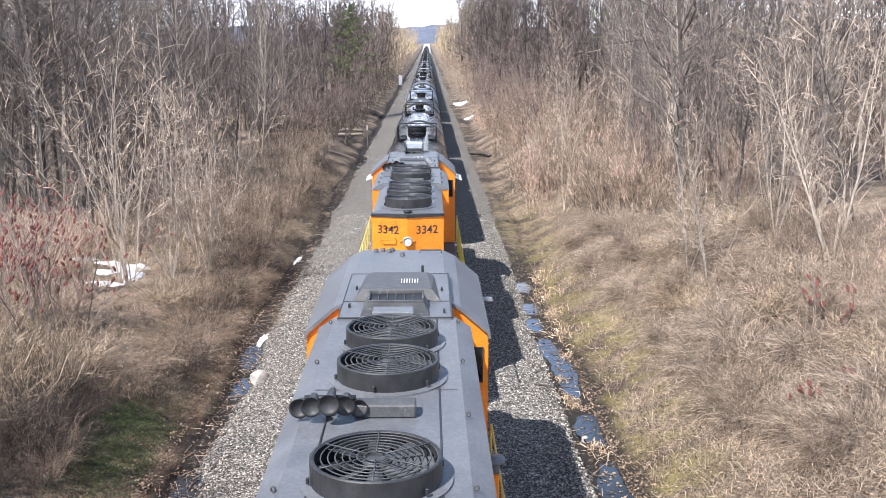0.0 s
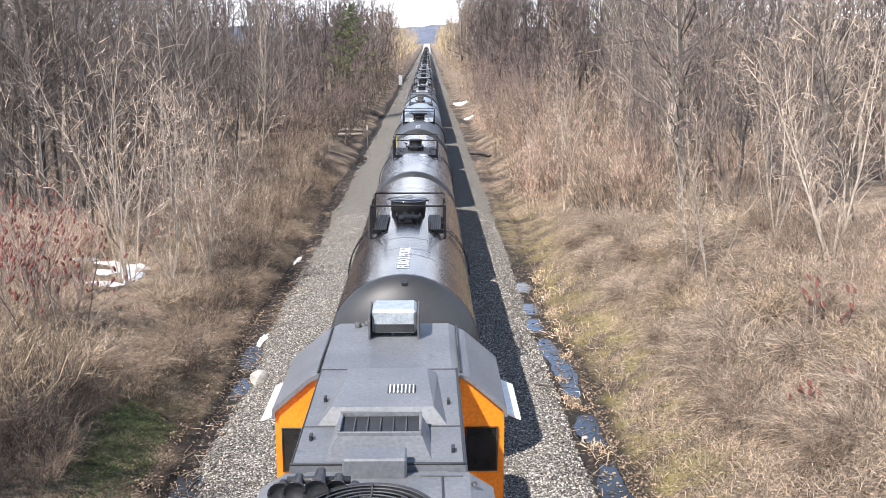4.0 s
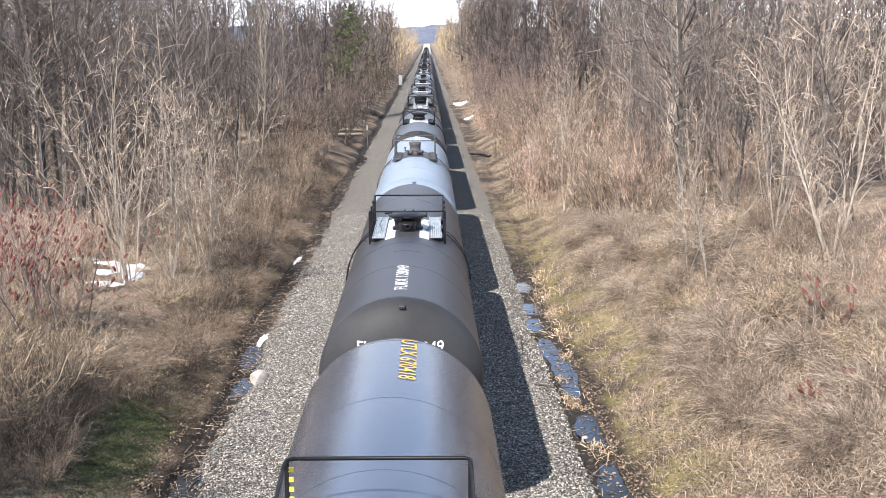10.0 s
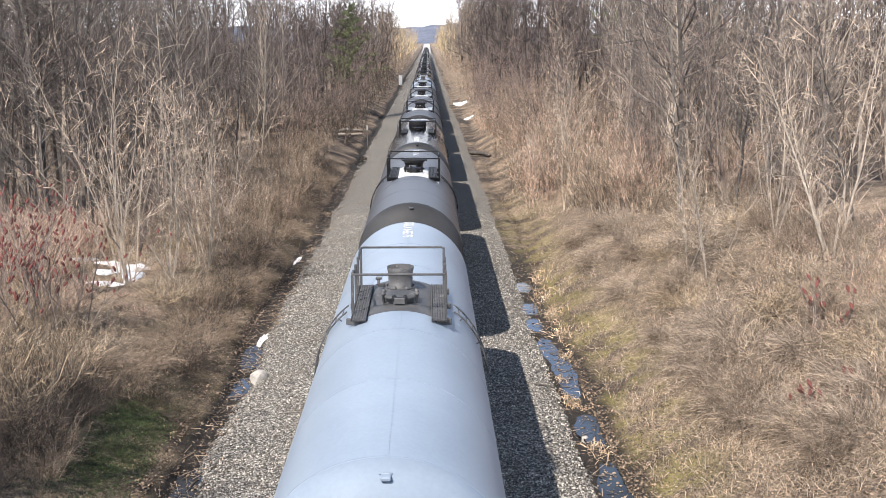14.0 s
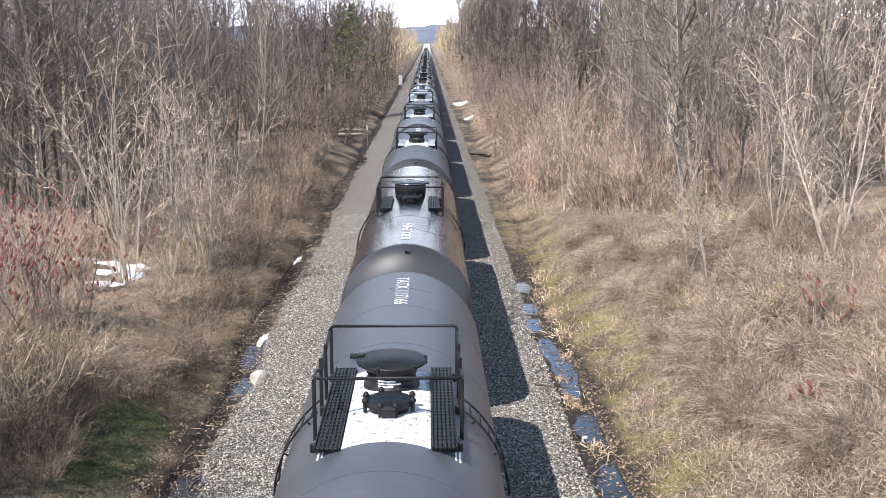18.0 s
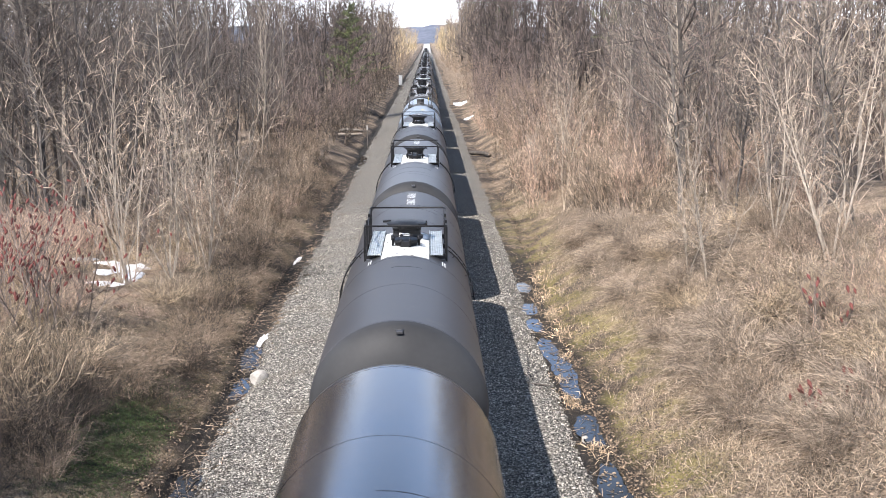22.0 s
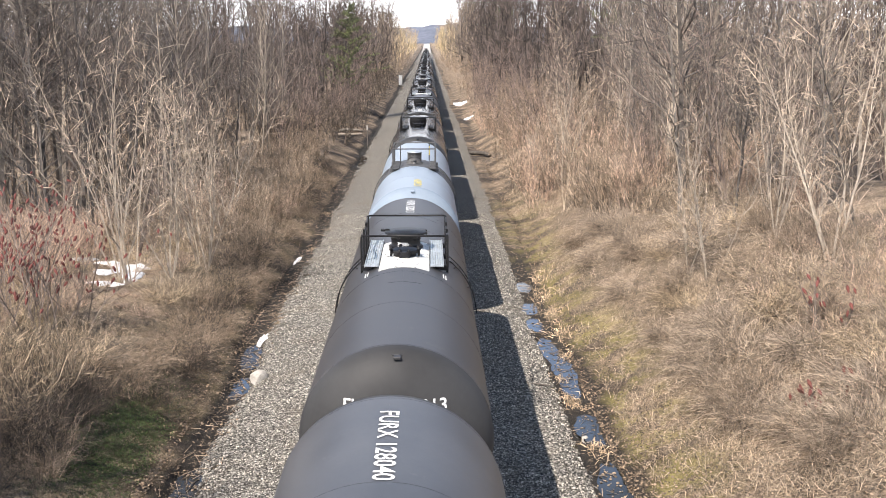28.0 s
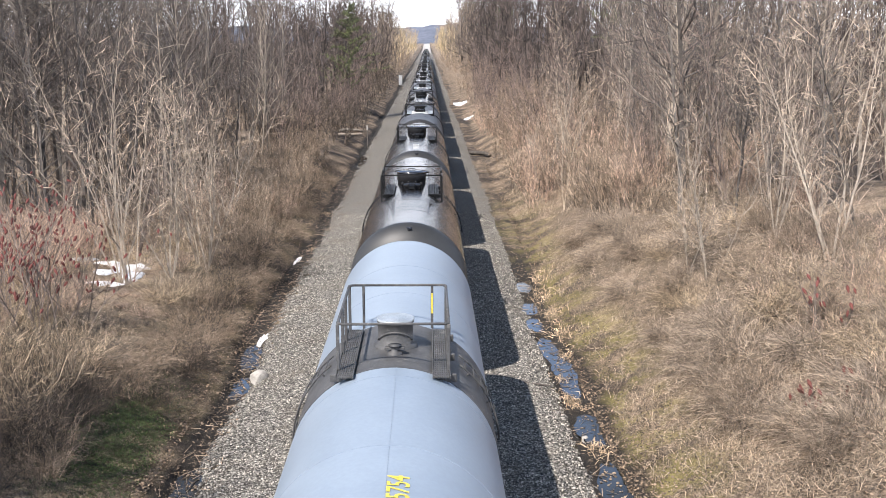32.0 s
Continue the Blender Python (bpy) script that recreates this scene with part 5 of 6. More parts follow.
def fuzz(seed, n, h, radius, thick=0.008):
    """A twiggy shrub: upright stems fanning from the root, each with many fine ascending twigs."""
    rng = random.Random(seed)
    segs, small = [], []
    for _ in range(n):
        a, q = rng.uniform(0, 6.283), radius * math.sqrt(rng.random())
        out = rng.uniform(0.05, 0.55)
        p = Vector((0.5 * q * math.cos(a), 0.5 * q * math.sin(a), -0.1))
        ln = h * rng.uniform(0.6, 1.1)
        pts = branch(rng, segs, p, Vector((out * math.cos(a), out * math.sin(a), 1)).normalized(), ln, thick * rng.uniform(0.8, 1.4), 4, 0.0, 0.14, 0.0)
        for k in range(9):
            u, du, _ = pts[1 + k % 3]
            tw = branch(rng, small, u + du * ln * 0.2 * rng.random(), side_way(rng, du, rng.uniform(0.3, 0.9), 0.1), ln * rng.uniform(0.14, 0.34), thick * 0.6, 1, 0, 0.1, 0.35)
            for j in range(3):
                v, dv, _ = tw[j % 2]
                branch(rng, small, v, side_way(rng, dv, rng.uniform(0.3, 0.9), 0.1), ln * rng.uniform(0.07, 0.18), thick * 0.5, 1, 0, 0.1, 0.0)
    return segs, small


def ground_z(x, y):
    return float(height(np.array([x]), np.array([y]))[0])


def tree_proto(name, label, bark, twig, **kw):
    wood, fine = bare_tree(**kw)
    t = thing(name, label, "tree", "bare trees of the cutting")
    part("trunk", rod_mesh("trunk", wood, bark), bark, t)
    part("crown", rod_mesh("crown", fine, twig), twig, t)
    return t


def place(ob, x, y, s=1.0, turn=0.0, first=False):
    m = pose(x, y, ground_z(x, y), 0, 0, turn)
    if first:
        ob.matrix_basis = m @ Matrix.Diagonal((s, s, s, 1))
        return ob
    c = copy_thing(ob, m)
    c.scale = (s, s, s)
    return c


def scattered(rows, segs_of, material, name, label, category):
    """Many plants too far off to count, in one mesh: rows of (kind, x, y, scale, turn)."""
    vs = []
    for k, x, y, s, turn in rows:
        a = np.array(segs_of[k])
        c, d = math.cos(turn), math.sin(turn)
        rot = np.array([[c, -d, 0], [d, c, 0], [0, 0, 1.0]]) * s
        o = np.array([x, y, ground_z(x, y)])
        vs.append(np.concatenate([a[:, :3] @ rot.T + o, a[:, 3:6] @ rot.T + o, a[:, 6:] * s], 1))
    thing(name, label, category, kind="stuff", data=rod_mesh(name, np.concatenate(vs, 0), material))


def build_trees():
    protos = [
        tree_proto("bare_tree", "pale grey leafless tree with thin upswept branches", BARK_PALE, TWIG_PALE, seed=11, h=13, r=0.10, limbs=28, subs=5, twigs=2, rise=0.2),
        tree_proto("bare_tree", "grey brown leafless tree in the woods", BARK_DARK, TWIG_DARK, seed=12, h=16, r=0.15, limbs=30, subs=5, twigs=2, low=0.25),
        tree_proto("bare_tree", "slender leafless tree with dark twigs", BARK_DARK, TWIG_DARK, seed=13, h=12, r=0.075, limbs=26, subs=5, twigs=2, low=0.12, lean=0.1, rise=0.2),
        tree_proto("bare_tree", "leafless tree with pale bark and fine twigs", BARK_PALE, TWIG_DARK, seed=14, h=16, r=0.13, limbs=30, subs=5, twigs=2, low=0.3),
        tree_proto("bare_tree", "leaning leafless tree with grey twigs", BARK_DARK, TWIG_PALE, seed=15, h=11, r=0.08, limbs=26, subs=5, twigs=2, low=0.15, lean=0.22),
        tree_proto("bare_tree", "many-stemmed young tree with pale bare stems", BARK_PALE, TWIG_PALE, seed=16, h=9.0, r=0.04, stems=6, limbs=36, subs=4, twigs=2, low=0.2, spread=0.55, rise=0.3),
        tree_proto("bare_tree", "clump of thin pale saplings without leaves", BARK_PALE, TWIG_PALE, seed=17, h=7, r=0.03, stems=4, limbs=32, subs=4, twigs=2, low=0.15, spread=0.6, rise=0.3),
        tree_proto("bare_tree", "slender upright dark grey tree without leaves", BARK_DARK, TWIG_DARK, seed=18, h=15, r=0.085, limbs=34, subs=4, twigs=2, low=0.10, spread=0.45, rise=0.3),
        tree_proto("bare_tree", "slender upright grey tree without leaves", BARK_PALE, TWIG_DARK, seed=19, h=14, r=0.06, limbs=32, subs=4, twigs=2, low=0.12, spread=0.45, lean=0.1, rise=0.3),
        tree_proto("bare_tree", "young reddish brown tree with a haze of fine twigs", BARK_RED, TWIG_RED, seed=20, h=9.5, r=0.05, stems=3, limbs=36, subs=5, twigs=2, low=0.08, spread=0.6, rise=0.35),
        tree_proto("bare_tree", "straight tall tree with a thick pale blotched trunk", BARK_PALE, TWIG_DARK, seed=21, h=17, r=0.17, limbs=20, subs=4, twigs=2, low=0.4, lean=0.03),
        tree_proto("bare_tree", "straight tall tree with a thick dark trunk", BARK_DARK, TWIG_DARK, seed=22, h=17, r=0.17, limbs=22, subs=4, twigs=2, low=0.35, lean=0.04),
    ]
    rng = random.Random(3)
    used = set()

    def put(k, x, y, s, turn):
        place(protos[k], x, y, s, turn, k not in used)
        used.add(k)

    # trees that stand out
    for k, x, y, s, turn in ((5, -9.7, 34.2, 1.05, 0), (6, -8.3, 39.1, 1.1, 40), (5, -8.8, 45.6, 0.85, 80), (8, 11.4, 55.4, 0.62, 0), (6, 9.6, 31.7, 0.9, 20), (4, 14.6, 32.2, 0.9, 200),
                             (8, 13.2, 53.9, 0.85, 70), (5, 13.0, 36.0, 0.95, 200), (0, 15.5, 40.0, 0.8, 120), (6, 8.6, 58.0, 1.0, 60), (6, 9.8, 66.0, 0.9, 10), (2, -15.2, 42.0, 1.0, 15), (1, -17.5, 48.0, 1.0, 60),
                             (6, 6.9, 56.0, 0.85, 130), (6, -10.6, 47.5, 0.9, 200), (9, -11.5, 41.0, 0.8, 30), (10, -20.2, 50.0, 0.8, 0), (10, -17.6, 50.5, 0.75, 140), (10, -12.6, 51.0, 0.6, 250)):
        put(k, x, y, s, turn)
    # unseen trees beside the bridge, added to shade the grass by the ditch
    for k, x, y, s, turn in ((1, -11.0, 15.8, 0.75, 0), (7, -10.2, 15.0, 0.7, 110), (7, -11.8, 17.4, 0.7, 200), (5, -11.4, 13.2, 0.8, 300), (7, -10.4, 13.4, 0.75, 20), (3, -12.6, 14.8, 0.7, 80), (1, -9.8, 12.0, 0.8, 40), (11, -11.2, 14.4, 0.75, 70), (1, -12.4, 16.6, 0.7, 150), (2, -9.6, 14.0, 0.8, 240)):
        put(k, x, y, s, turn)
    # stand of straight trunks on the side of the snow patches
    for i in range(34):
        y = 44 + 26 * (i + rng.random()) / 34
        put(rng.choice((11, 11, 11, 8, 7, 7, 1)), -(0.30 + 0.16 * rng.random()) * y, y, rng.uniform(0.75, 1.05), rng.uniform(0, 360))
    joined, young = [], []
    # woods on both sides
    for side in (-1, 1):
        n = 135 if side < 0 else 140
        for i in range(n):
            y = (46 if side < 0 else 38) + 108 * ((i + rng.random()) / n) ** 1.35
            lo = 10.5 if side < 0 else 10.0
            x = side * (lo + (6 + 0.12 * y) * rng.random() ** 0.8)
            view = (x - 0.5) / y
            if (-0.096 < view < -0.064 and y > 80) or (0.06 < view < 0.078 and y > 110):
                x -= side * -4.5        # keeps the evergreens in view
            k = rng.choice((1, 2, 7, 9, 7, 2, 7, 8, 1, 7) if side < 0 else (1, 2, 9, 9, 3, 9, 4, 8, 2, 7))
            if y > 92:
                joined.append((rng.randrange(6), x, y, rng.uniform(0.7, 1.05), rng.uniform(0, 6.28)))
            else:
                put(k, x, y, rng.uniform(0.7, 1.1) * (1.0 if side < 0 else 0.95), rng.uniform(0, 360))
    # young trees crowding the line further on
    for side, y0, n in ((-1, 72, 26), (1, 78, 34)):
        for i in range(n):
            y = y0 + 75 * ((i + rng.random()) / n)
            x = side * ((6.6 if side > 0 else 7.2) + 3.6 * rng.random())
            if not (side < 0 and 84 < y < 98 and x > -9):
                young.append((rng.randrange(3), x, y, rng.uniform(0.5, 0.85), rng.uniform(0, 6.28)))
    # far woods along the line
    kinds = []
    for s in range(6):
        w, f = bare_tree(40 + s, 14.5, 0.12, 1, 13, 3, 3, 0.10, 0.8, thin=2.1, rise=0.25)
        w = [q for q in w if q[6] > 0.014]
        kinds.append([(*q[:6], max(q[6], 0.022), q[7]) for q in w + f])
    saplings = [sum(bare_tree(50 + s, 9.5, 0.05, 3, 30, 4, 2, 0.08, 0.6, thin=1.6, rise=0.35), []) for s in range(3)]
    scattered(young, saplings, TWIG_RED, "young_woods", "reddish brown young trees crowding the line", "woods")
    rows, pale, gold = joined, [], []
    for side in (-1, 1):
        tall = 1.28 if side > 0 else 1.18
        for i in range(150):
            y = 125 + 150 * ((i + rng.random()) / 150) ** 1.1
            rows.append((rng.randrange(6), side * (9.5 + 24 * rng.random() ** 1.2), y, rng.uniform(0.75, 1.2) * tall, rng.uniform(0, 6.28)))
        for i in range(110):
            y = 210 + 260 * ((i + rng.random()) / 110) ** 1.2
            pale.append((rng.randrange(6), side * (8.5 + 20 * rng.random() ** 1.2), y, rng.uniform(0.8, 1.2) * tall, rng.uniform(0, 6.28)))
        for i in range(90):
            rows.append((rng.randrange(6), side * (25 + 75 * rng.random()), 110 + 110 * rng.random(), rng.uniform(1.0, 1.4) * tall, rng.uniform(0, 6.28)))
        for i in range(95):
            rows.append((rng.randrange(6), side * (22 + 40 * rng.random()), 62 + 95 * rng.random(), rng.uniform(0.9, 1.2) * (1.3 if side > 0 else 1.15), rng.uniform(0, 6.28)))
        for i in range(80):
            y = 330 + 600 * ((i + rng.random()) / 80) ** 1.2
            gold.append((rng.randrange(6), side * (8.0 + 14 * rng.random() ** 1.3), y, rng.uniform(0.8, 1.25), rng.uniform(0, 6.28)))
    scattered(rows, kinds, TWIG_FAR_SHADED, "far_woods", "leafless grey brown woods stretching along the line", "woods")
    scattered(pale, kinds, TWIG_BEIGE_HAZE, "pale_far_woods", "hazy beige leafless woods along the line", "woods")
    scattered(gold, kinds, GOLD_TWIG_LIT, "sunlit_far_woods", "golden sunlit leafless trees far down the line", "woods")


def build_brush():
    protos = []
    looks = ((brush, (60, 110, 1.7, 0.9, 0.30, 0.009), BRUSH, "tangled tan thicket of dry arching stems"), (brush, (61, 100, 2.1, 0.8, 0.16, 0.009), BRUSH, "upright clump of dry tan brush"),
             (brush, (62, 95, 1.6, 0.8, 0.22, 0.0085), BRUSH_RED, "reddish brown bramble thicket"), (fuzz, (63, 36, 2.5, 0.9, 0.0105), BRUSH_RED, "tall reddish brown leafless shrub"),
             (brush, (64, 140, 2.0, 1.0, 0.26, 0.0095), BRUSH_DARK, "dark tangled bramble thicket"),
             (mound, (65, 190, 1.9, 0.55, 0.0082), BRUSH_GREY, "dense mound of fine grey brown stems arching to the ground"), (brush, (66, 120, 1.9, 0.9, 0.24, 0.0095), BRUSH_MID, "dense brown thicket beside the ditch"),
             (fuzz, (67, 38, 2.3, 1.0, 0.0105), BRUSH_MID, "rounded grey brown shrub with a haze of fine twigs"), (mound, (68, 170, 1.6, 0.7, 0.008), BRUSH, "mound of tan stems combed over by snow"),
             (mound, (69, 180, 2.1, 0.5, 0.0085), BRUSH_MID, "heap of brown stems bent over to the ground"))
    looks += ((brush, (70, 46, 2.3, 1.0, 0.20, 0.0155), BRUSH, "sparse clump of thick pale bare stems"), (brush, (71, 40, 2.0, 0.9, 0.26, 0.0135), BRUSH_RED, "sparse clump of reddish bare stems"))
    for make, args, m, lab in looks:
        t = thing("shrub", lab, "shrub", "trackside brush")
        stems, twigs = make(*args)
        tagged(part("stem_tangle", rod_mesh("stem_tangle", stems, m), m, t), kind="stuff")
        tagged(part("twig_tangle", rod_mesh("twig_tangle", twigs, m), m, t), kind="stuff")
        protos.append(t)
    rng = random.Random(8)
    used = set()

    def put(k, x, y, s, turn=None):
        if 26.5 < y < 41.5 and -0.345 < (x - 0.5) / y < -0.265:
            s *= 0.4        # snow lies in the open here
        place(protos[k], x, y, s, rng.uniform(0, 360) if turn is None else turn, k not in used)
        used.add(k)

    # heaps of bent stems on the open bank, with bare litter between them
    for k, x, y, s in ((5, 9.2, 19.4, 0.95), (5, 10.4, 20.6, 1.0), (9, 8.4, 18.6, 0.85), (5, 8.0, 21.6, 0.8), (8, 10.9, 22.6, 1.0), (5, 9.6, 23.4, 0.9), (9, 11.8, 21.4, 1.0), (5, 7.6, 25.6, 0.85), (5, 8.6, 26.8, 0.95), (8, 9.8, 26.2, 0.9), (5, 7.4, 28.8, 0.7),
                       (9, 10.8, 25.0, 0.8), (5, 12.2, 24.4, 0.9), (8, 8.4, 31.0, 0.8), (5, 7.2, 33.4, 0.75), (9, 8.2, 36.0, 0.8), (5, 9.6, 34.8, 0.8), (8, 10.6, 38.6, 0.9), (5, 7.0, 38.2, 0.7), (9, 6.9, 42.0, 0.75), (5, 8.6, 41.5, 0.8), (8, 11.6, 28.6, 0.8), (5, 12.8, 27.4, 0.9), (5, 11.2, 18.4, 1.0), (9, 13.2, 22.6, 0.9)):
        put(k, x, y, s * rng.uniform(0.9, 1.1), rng.gauss(0, 45))
    for i in range(42):
        y = 18 + 26 * ((i + rng.random()) / 42) ** 1.2
        put(rng.choice((5, 5, 9, 8)), 7.4 + 6.0 * rng.random(), y, rng.uniform(0.6, 0.95), rng.gauss(0, 60))
    for i in range(26):
        y = 24 + 24 * rng.random()
        put(rng.choice((1, 2, 3, 7)), 11.5 + 4.5 * rng.random(), y, rng.uniform(0.5, 0.85))
    # twiggy shrubs along the foot and up the slope further on
    mid_rows, red_rows = [], []
    for i in range(120):
        y = 43 + 75 * ((i + rng.random()) / 120) ** 1.25
        lo = 6.2 if y > 50 else 8.0
        row = (rng.randrange(4), lo + 7.0 * rng.random() ** 1.2, y, rng.uniform(0.7, 1.25), rng.uniform(0, 6.28))
        (red_rows if rng.random() < 0.4 else mid_rows).append(row)
    for i in range(20):
        put(10, -8.2 - 4.6 * rng.random(), 18.5 + 8.5 * rng.random(), rng.uniform(0.55, 0.9))
    for i in range(18):
        put(rng.choice((10, 11)), -8.4 - 6.0 * rng.random(), 27 + 16 * rng.random(), rng.uniform(0.5, 0.85))
    for i in range(22):
        put(rng.choice((10, 11, 11)), 9.6 + 5.5 * rng.random(), 19 + 22 * rng.random(), rng.uniform(0.5, 0.8))
    for i in range(52):
        red_rows.append((rng.randrange(4), -12.8 - 8.0 * rng.random(), 35 + 12 * rng.random(), rng.uniform(0.4, 0.8), rng.uniform(0, 6.28)))
    for i in range(34):
        y = 27 + 26 * ((i + rng.random()) / 34) ** 1.2
        x = -(6.8 + 8.0 * rng.random())
        s = rng.uniform(0.7, 1.1) * (0.7 if x > -8 else 1.0)
        if x < -8.6 and y < 43:
            s *= 0.5        # open ground where the snow lies
        put(rng.choice((0, 6, 1, 2, 2, 3, 7)), x, y, s)
    for i in range(80):
        y = 42 + 60 * ((i + rng.random()) / 80) ** 1.2
        x = -6.8 - 5.6 * rng.random()
        if not (84 < y < 98 and x > -8.5):
            mid_rows.append((rng.randrange(4), x, y, rng.uniform(0.6, 1.05), rng.uniform(0, 6.28)))
    for i in range(60):
        put(rng.choice((0, 8, 2, 8, 2)), -8.6 - 6.5 * rng.random(), 25.5 + 17 * rng.random(), rng.uniform(0.35, 0.62))
    for i in range(22):
        put(rng.choice((3, 2, 1)), -11.0 - 6.0 * rng.random(), 31 + 12 * rng.random(), rng.uniform(0.55, 0.95))
    # tangles on the near bank
    for i in range(30):
        put(rng.choice((4, 4, 6)), -8.7 - 4.0 * rng.random(), 18.5 + 8.0 * rng.random(), rng.uniform(0.6, 0.95))
    for i in range(16):
        put(rng.choice((4, 4, 6)), -7.5 - 1.0 * rng.random(), 18.5 + 6.0 * rng.random(), rng.uniform(0.45, 0.7))
    for i in range(40):
        y = 25.5 + 50 * ((i + rng.random()) / 40) ** 1.3
        put(rng.choice((4, 6, 6, 9)), -6.3 - 1.6 * rng.random(), y, rng.uniform(0.45, 0.75), rng.gauss(150, 40))
    for i in range(30):
        put(rng.choice((6, 4, 9, 6)), -6.1 - 1.5 * rng.random(), 24.5 + 20 * rng.random(), rng.uniform(0.45, 0.75), rng.gauss(150, 40))
    kinds = [sum(fuzz(90 + s, 15, 2.4, 1.1, 0.0165), []) for s in range(4)]
    scattered(mid_rows, kinds, BRUSH_MID, "mid_brush", "grey brown twiggy shrubs crowding both ditches", "brush")
    scattered(red_rows, kinds, BRUSH_RED, "red_mid_brush", "reddish brown twiggy shrubs up the bank", "brush")
    kinds = [sum(fuzz(80 + s, 8, 2.6, 1.1, 0.019), []) for s in range(4)]
    rows, dark = [], []
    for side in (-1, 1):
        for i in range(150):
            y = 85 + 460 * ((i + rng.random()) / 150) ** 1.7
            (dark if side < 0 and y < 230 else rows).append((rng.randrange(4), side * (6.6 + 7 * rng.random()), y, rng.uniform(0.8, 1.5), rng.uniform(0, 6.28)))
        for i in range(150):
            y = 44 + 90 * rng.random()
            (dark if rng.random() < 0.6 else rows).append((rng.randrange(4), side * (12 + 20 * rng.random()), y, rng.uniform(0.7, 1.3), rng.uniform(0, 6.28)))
    scattered(rows, kinds, BRUSH_MID, "far_brush", "dry brown brush under the trees along the line", "brush")
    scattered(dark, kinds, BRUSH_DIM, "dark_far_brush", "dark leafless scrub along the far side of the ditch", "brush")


def blades(name, label, category, spots, material, h0, h1, w, seed, lay=0.5):
    """Short tapered blades at given spots: kind stuff."""
    rng = np.random.default_rng(seed)
    p = np.asarray(spots)
    n = len(p)
    z = height(p[:, 0], p[:, 1])
    a = rng.uniform(0, 6.283, n)
    tilt = rng.uniform(0.1, lay, n)
    ln = rng.uniform(h0, h1, n)
    d = np.stack([np.sin(tilt) * np.cos(a), np.sin(tilt) * np.sin(a), np.cos(tilt)], 1)
    base = np.stack([p[:, 0], p[:, 1], z - 0.02], 1)
    mid = base + d * ln[:, None] * 0.55
    bend = d * np.array([1.0, 1.0, 0.2]) + np.stack([0.5 * np.cos(a), 0.5 * np.sin(a), -0.25 * lay * np.ones(n)], 1)
    tip = mid + bend / np.linalg.norm(bend, axis=1)[:, None] * ln[:, None] * 0.45
    tip[:, 2] = np.maximum(tip[:, 2], height(tip[:, 0], tip[:, 1]) + 0.01)
    ws = w * rng.uniform(0.6, 1.4, n)[:, None]
    segs = np.concatenate([np.concatenate([base, mid, ws, ws * 0.75], 1), np.concatenate([mid, tip, ws * 0.75, ws * 0.0], 1)], 0)
    thing(name, label, category, kind="stuff", data=rod_mesh(name, segs, material))


def build_litter():
    rng = np.random.default_rng(4)
    n = 76000
    side = np.where(rng.random(n) < 0.5, -1, 1)
    y = 15 + 57 * rng.random(n) ** 1.7
    x = side * (np.where(side < 0, 6.0, 5.4) + 8.5 * rng.random(n))
    clump = 0.5 + 0.5 * wobble(x, y, 1.1, 5.0) + 0.4 * wobble(x, y, 0.4, 2.0)
    keep = (clump > rng.random(n) * 0.8) & ((side > 0) | (y > 27.5))
    blades("dead_grass", "straw-coloured dead grass lying over the banks", "grass", np.stack([x, y], 1)[keep], STRAW, 0.12, 0.5, 0.0055, 1, 1.45)
    n = 13000
    c = np.stack([-6.6 + 0.6 * rng.standard_normal(n), 22.0 + 1.9 * rng.standard_normal(n)], 1)
    blades("green_grass", "short green grass beside the ditch", "grass", c[(c[:, 0] < -5.7)], GRASS, 0.05, 0.16, 0.005, 2, 1.0)
    # fallen leaves: small bent quads
    n = 80000
    side = np.where(rng.random(n) < 0.34, -1, 1)
    y = 15 + 65 * rng.random(n) ** 1.7
    x = side * (np.where(side < 0, 5.5, 4.95) + 7.0 * rng.random(n) ** 1.7)
    ok = (side > 0) | (y > 27) | (x > -6.0) | (rng.random(n) < 0.5)
    side, x, y = side[ok], x[ok], y[ok]
    n = len(x)
    z = height(x, y) + 0.012
    a, s = rng.uniform(0, 6.283, n), rng.uniform(0.018, 0.046, n)
    u = np.stack([np.cos(a), np.sin(a), rng.normal(0, 0.35, n)], 1) * s[:, None]
    w = np.stack([-np.sin(a), np.cos(a), rng.normal(0, 0.35, n)], 1) * s[:, None] * 0.7
    c = np.stack([x, y, z], 1)
    v = np.stack([c - u, c + w, c + u, c - w], 1).reshape(-1, 3)
    f = np.arange(4 * n).reshape(-1, 4)
    thing("fallen_leaves", "dry brown fallen leaves over the banks", "leaves", kind="stuff", data=array_mesh("fallen_leaves", v, f, LEAF))


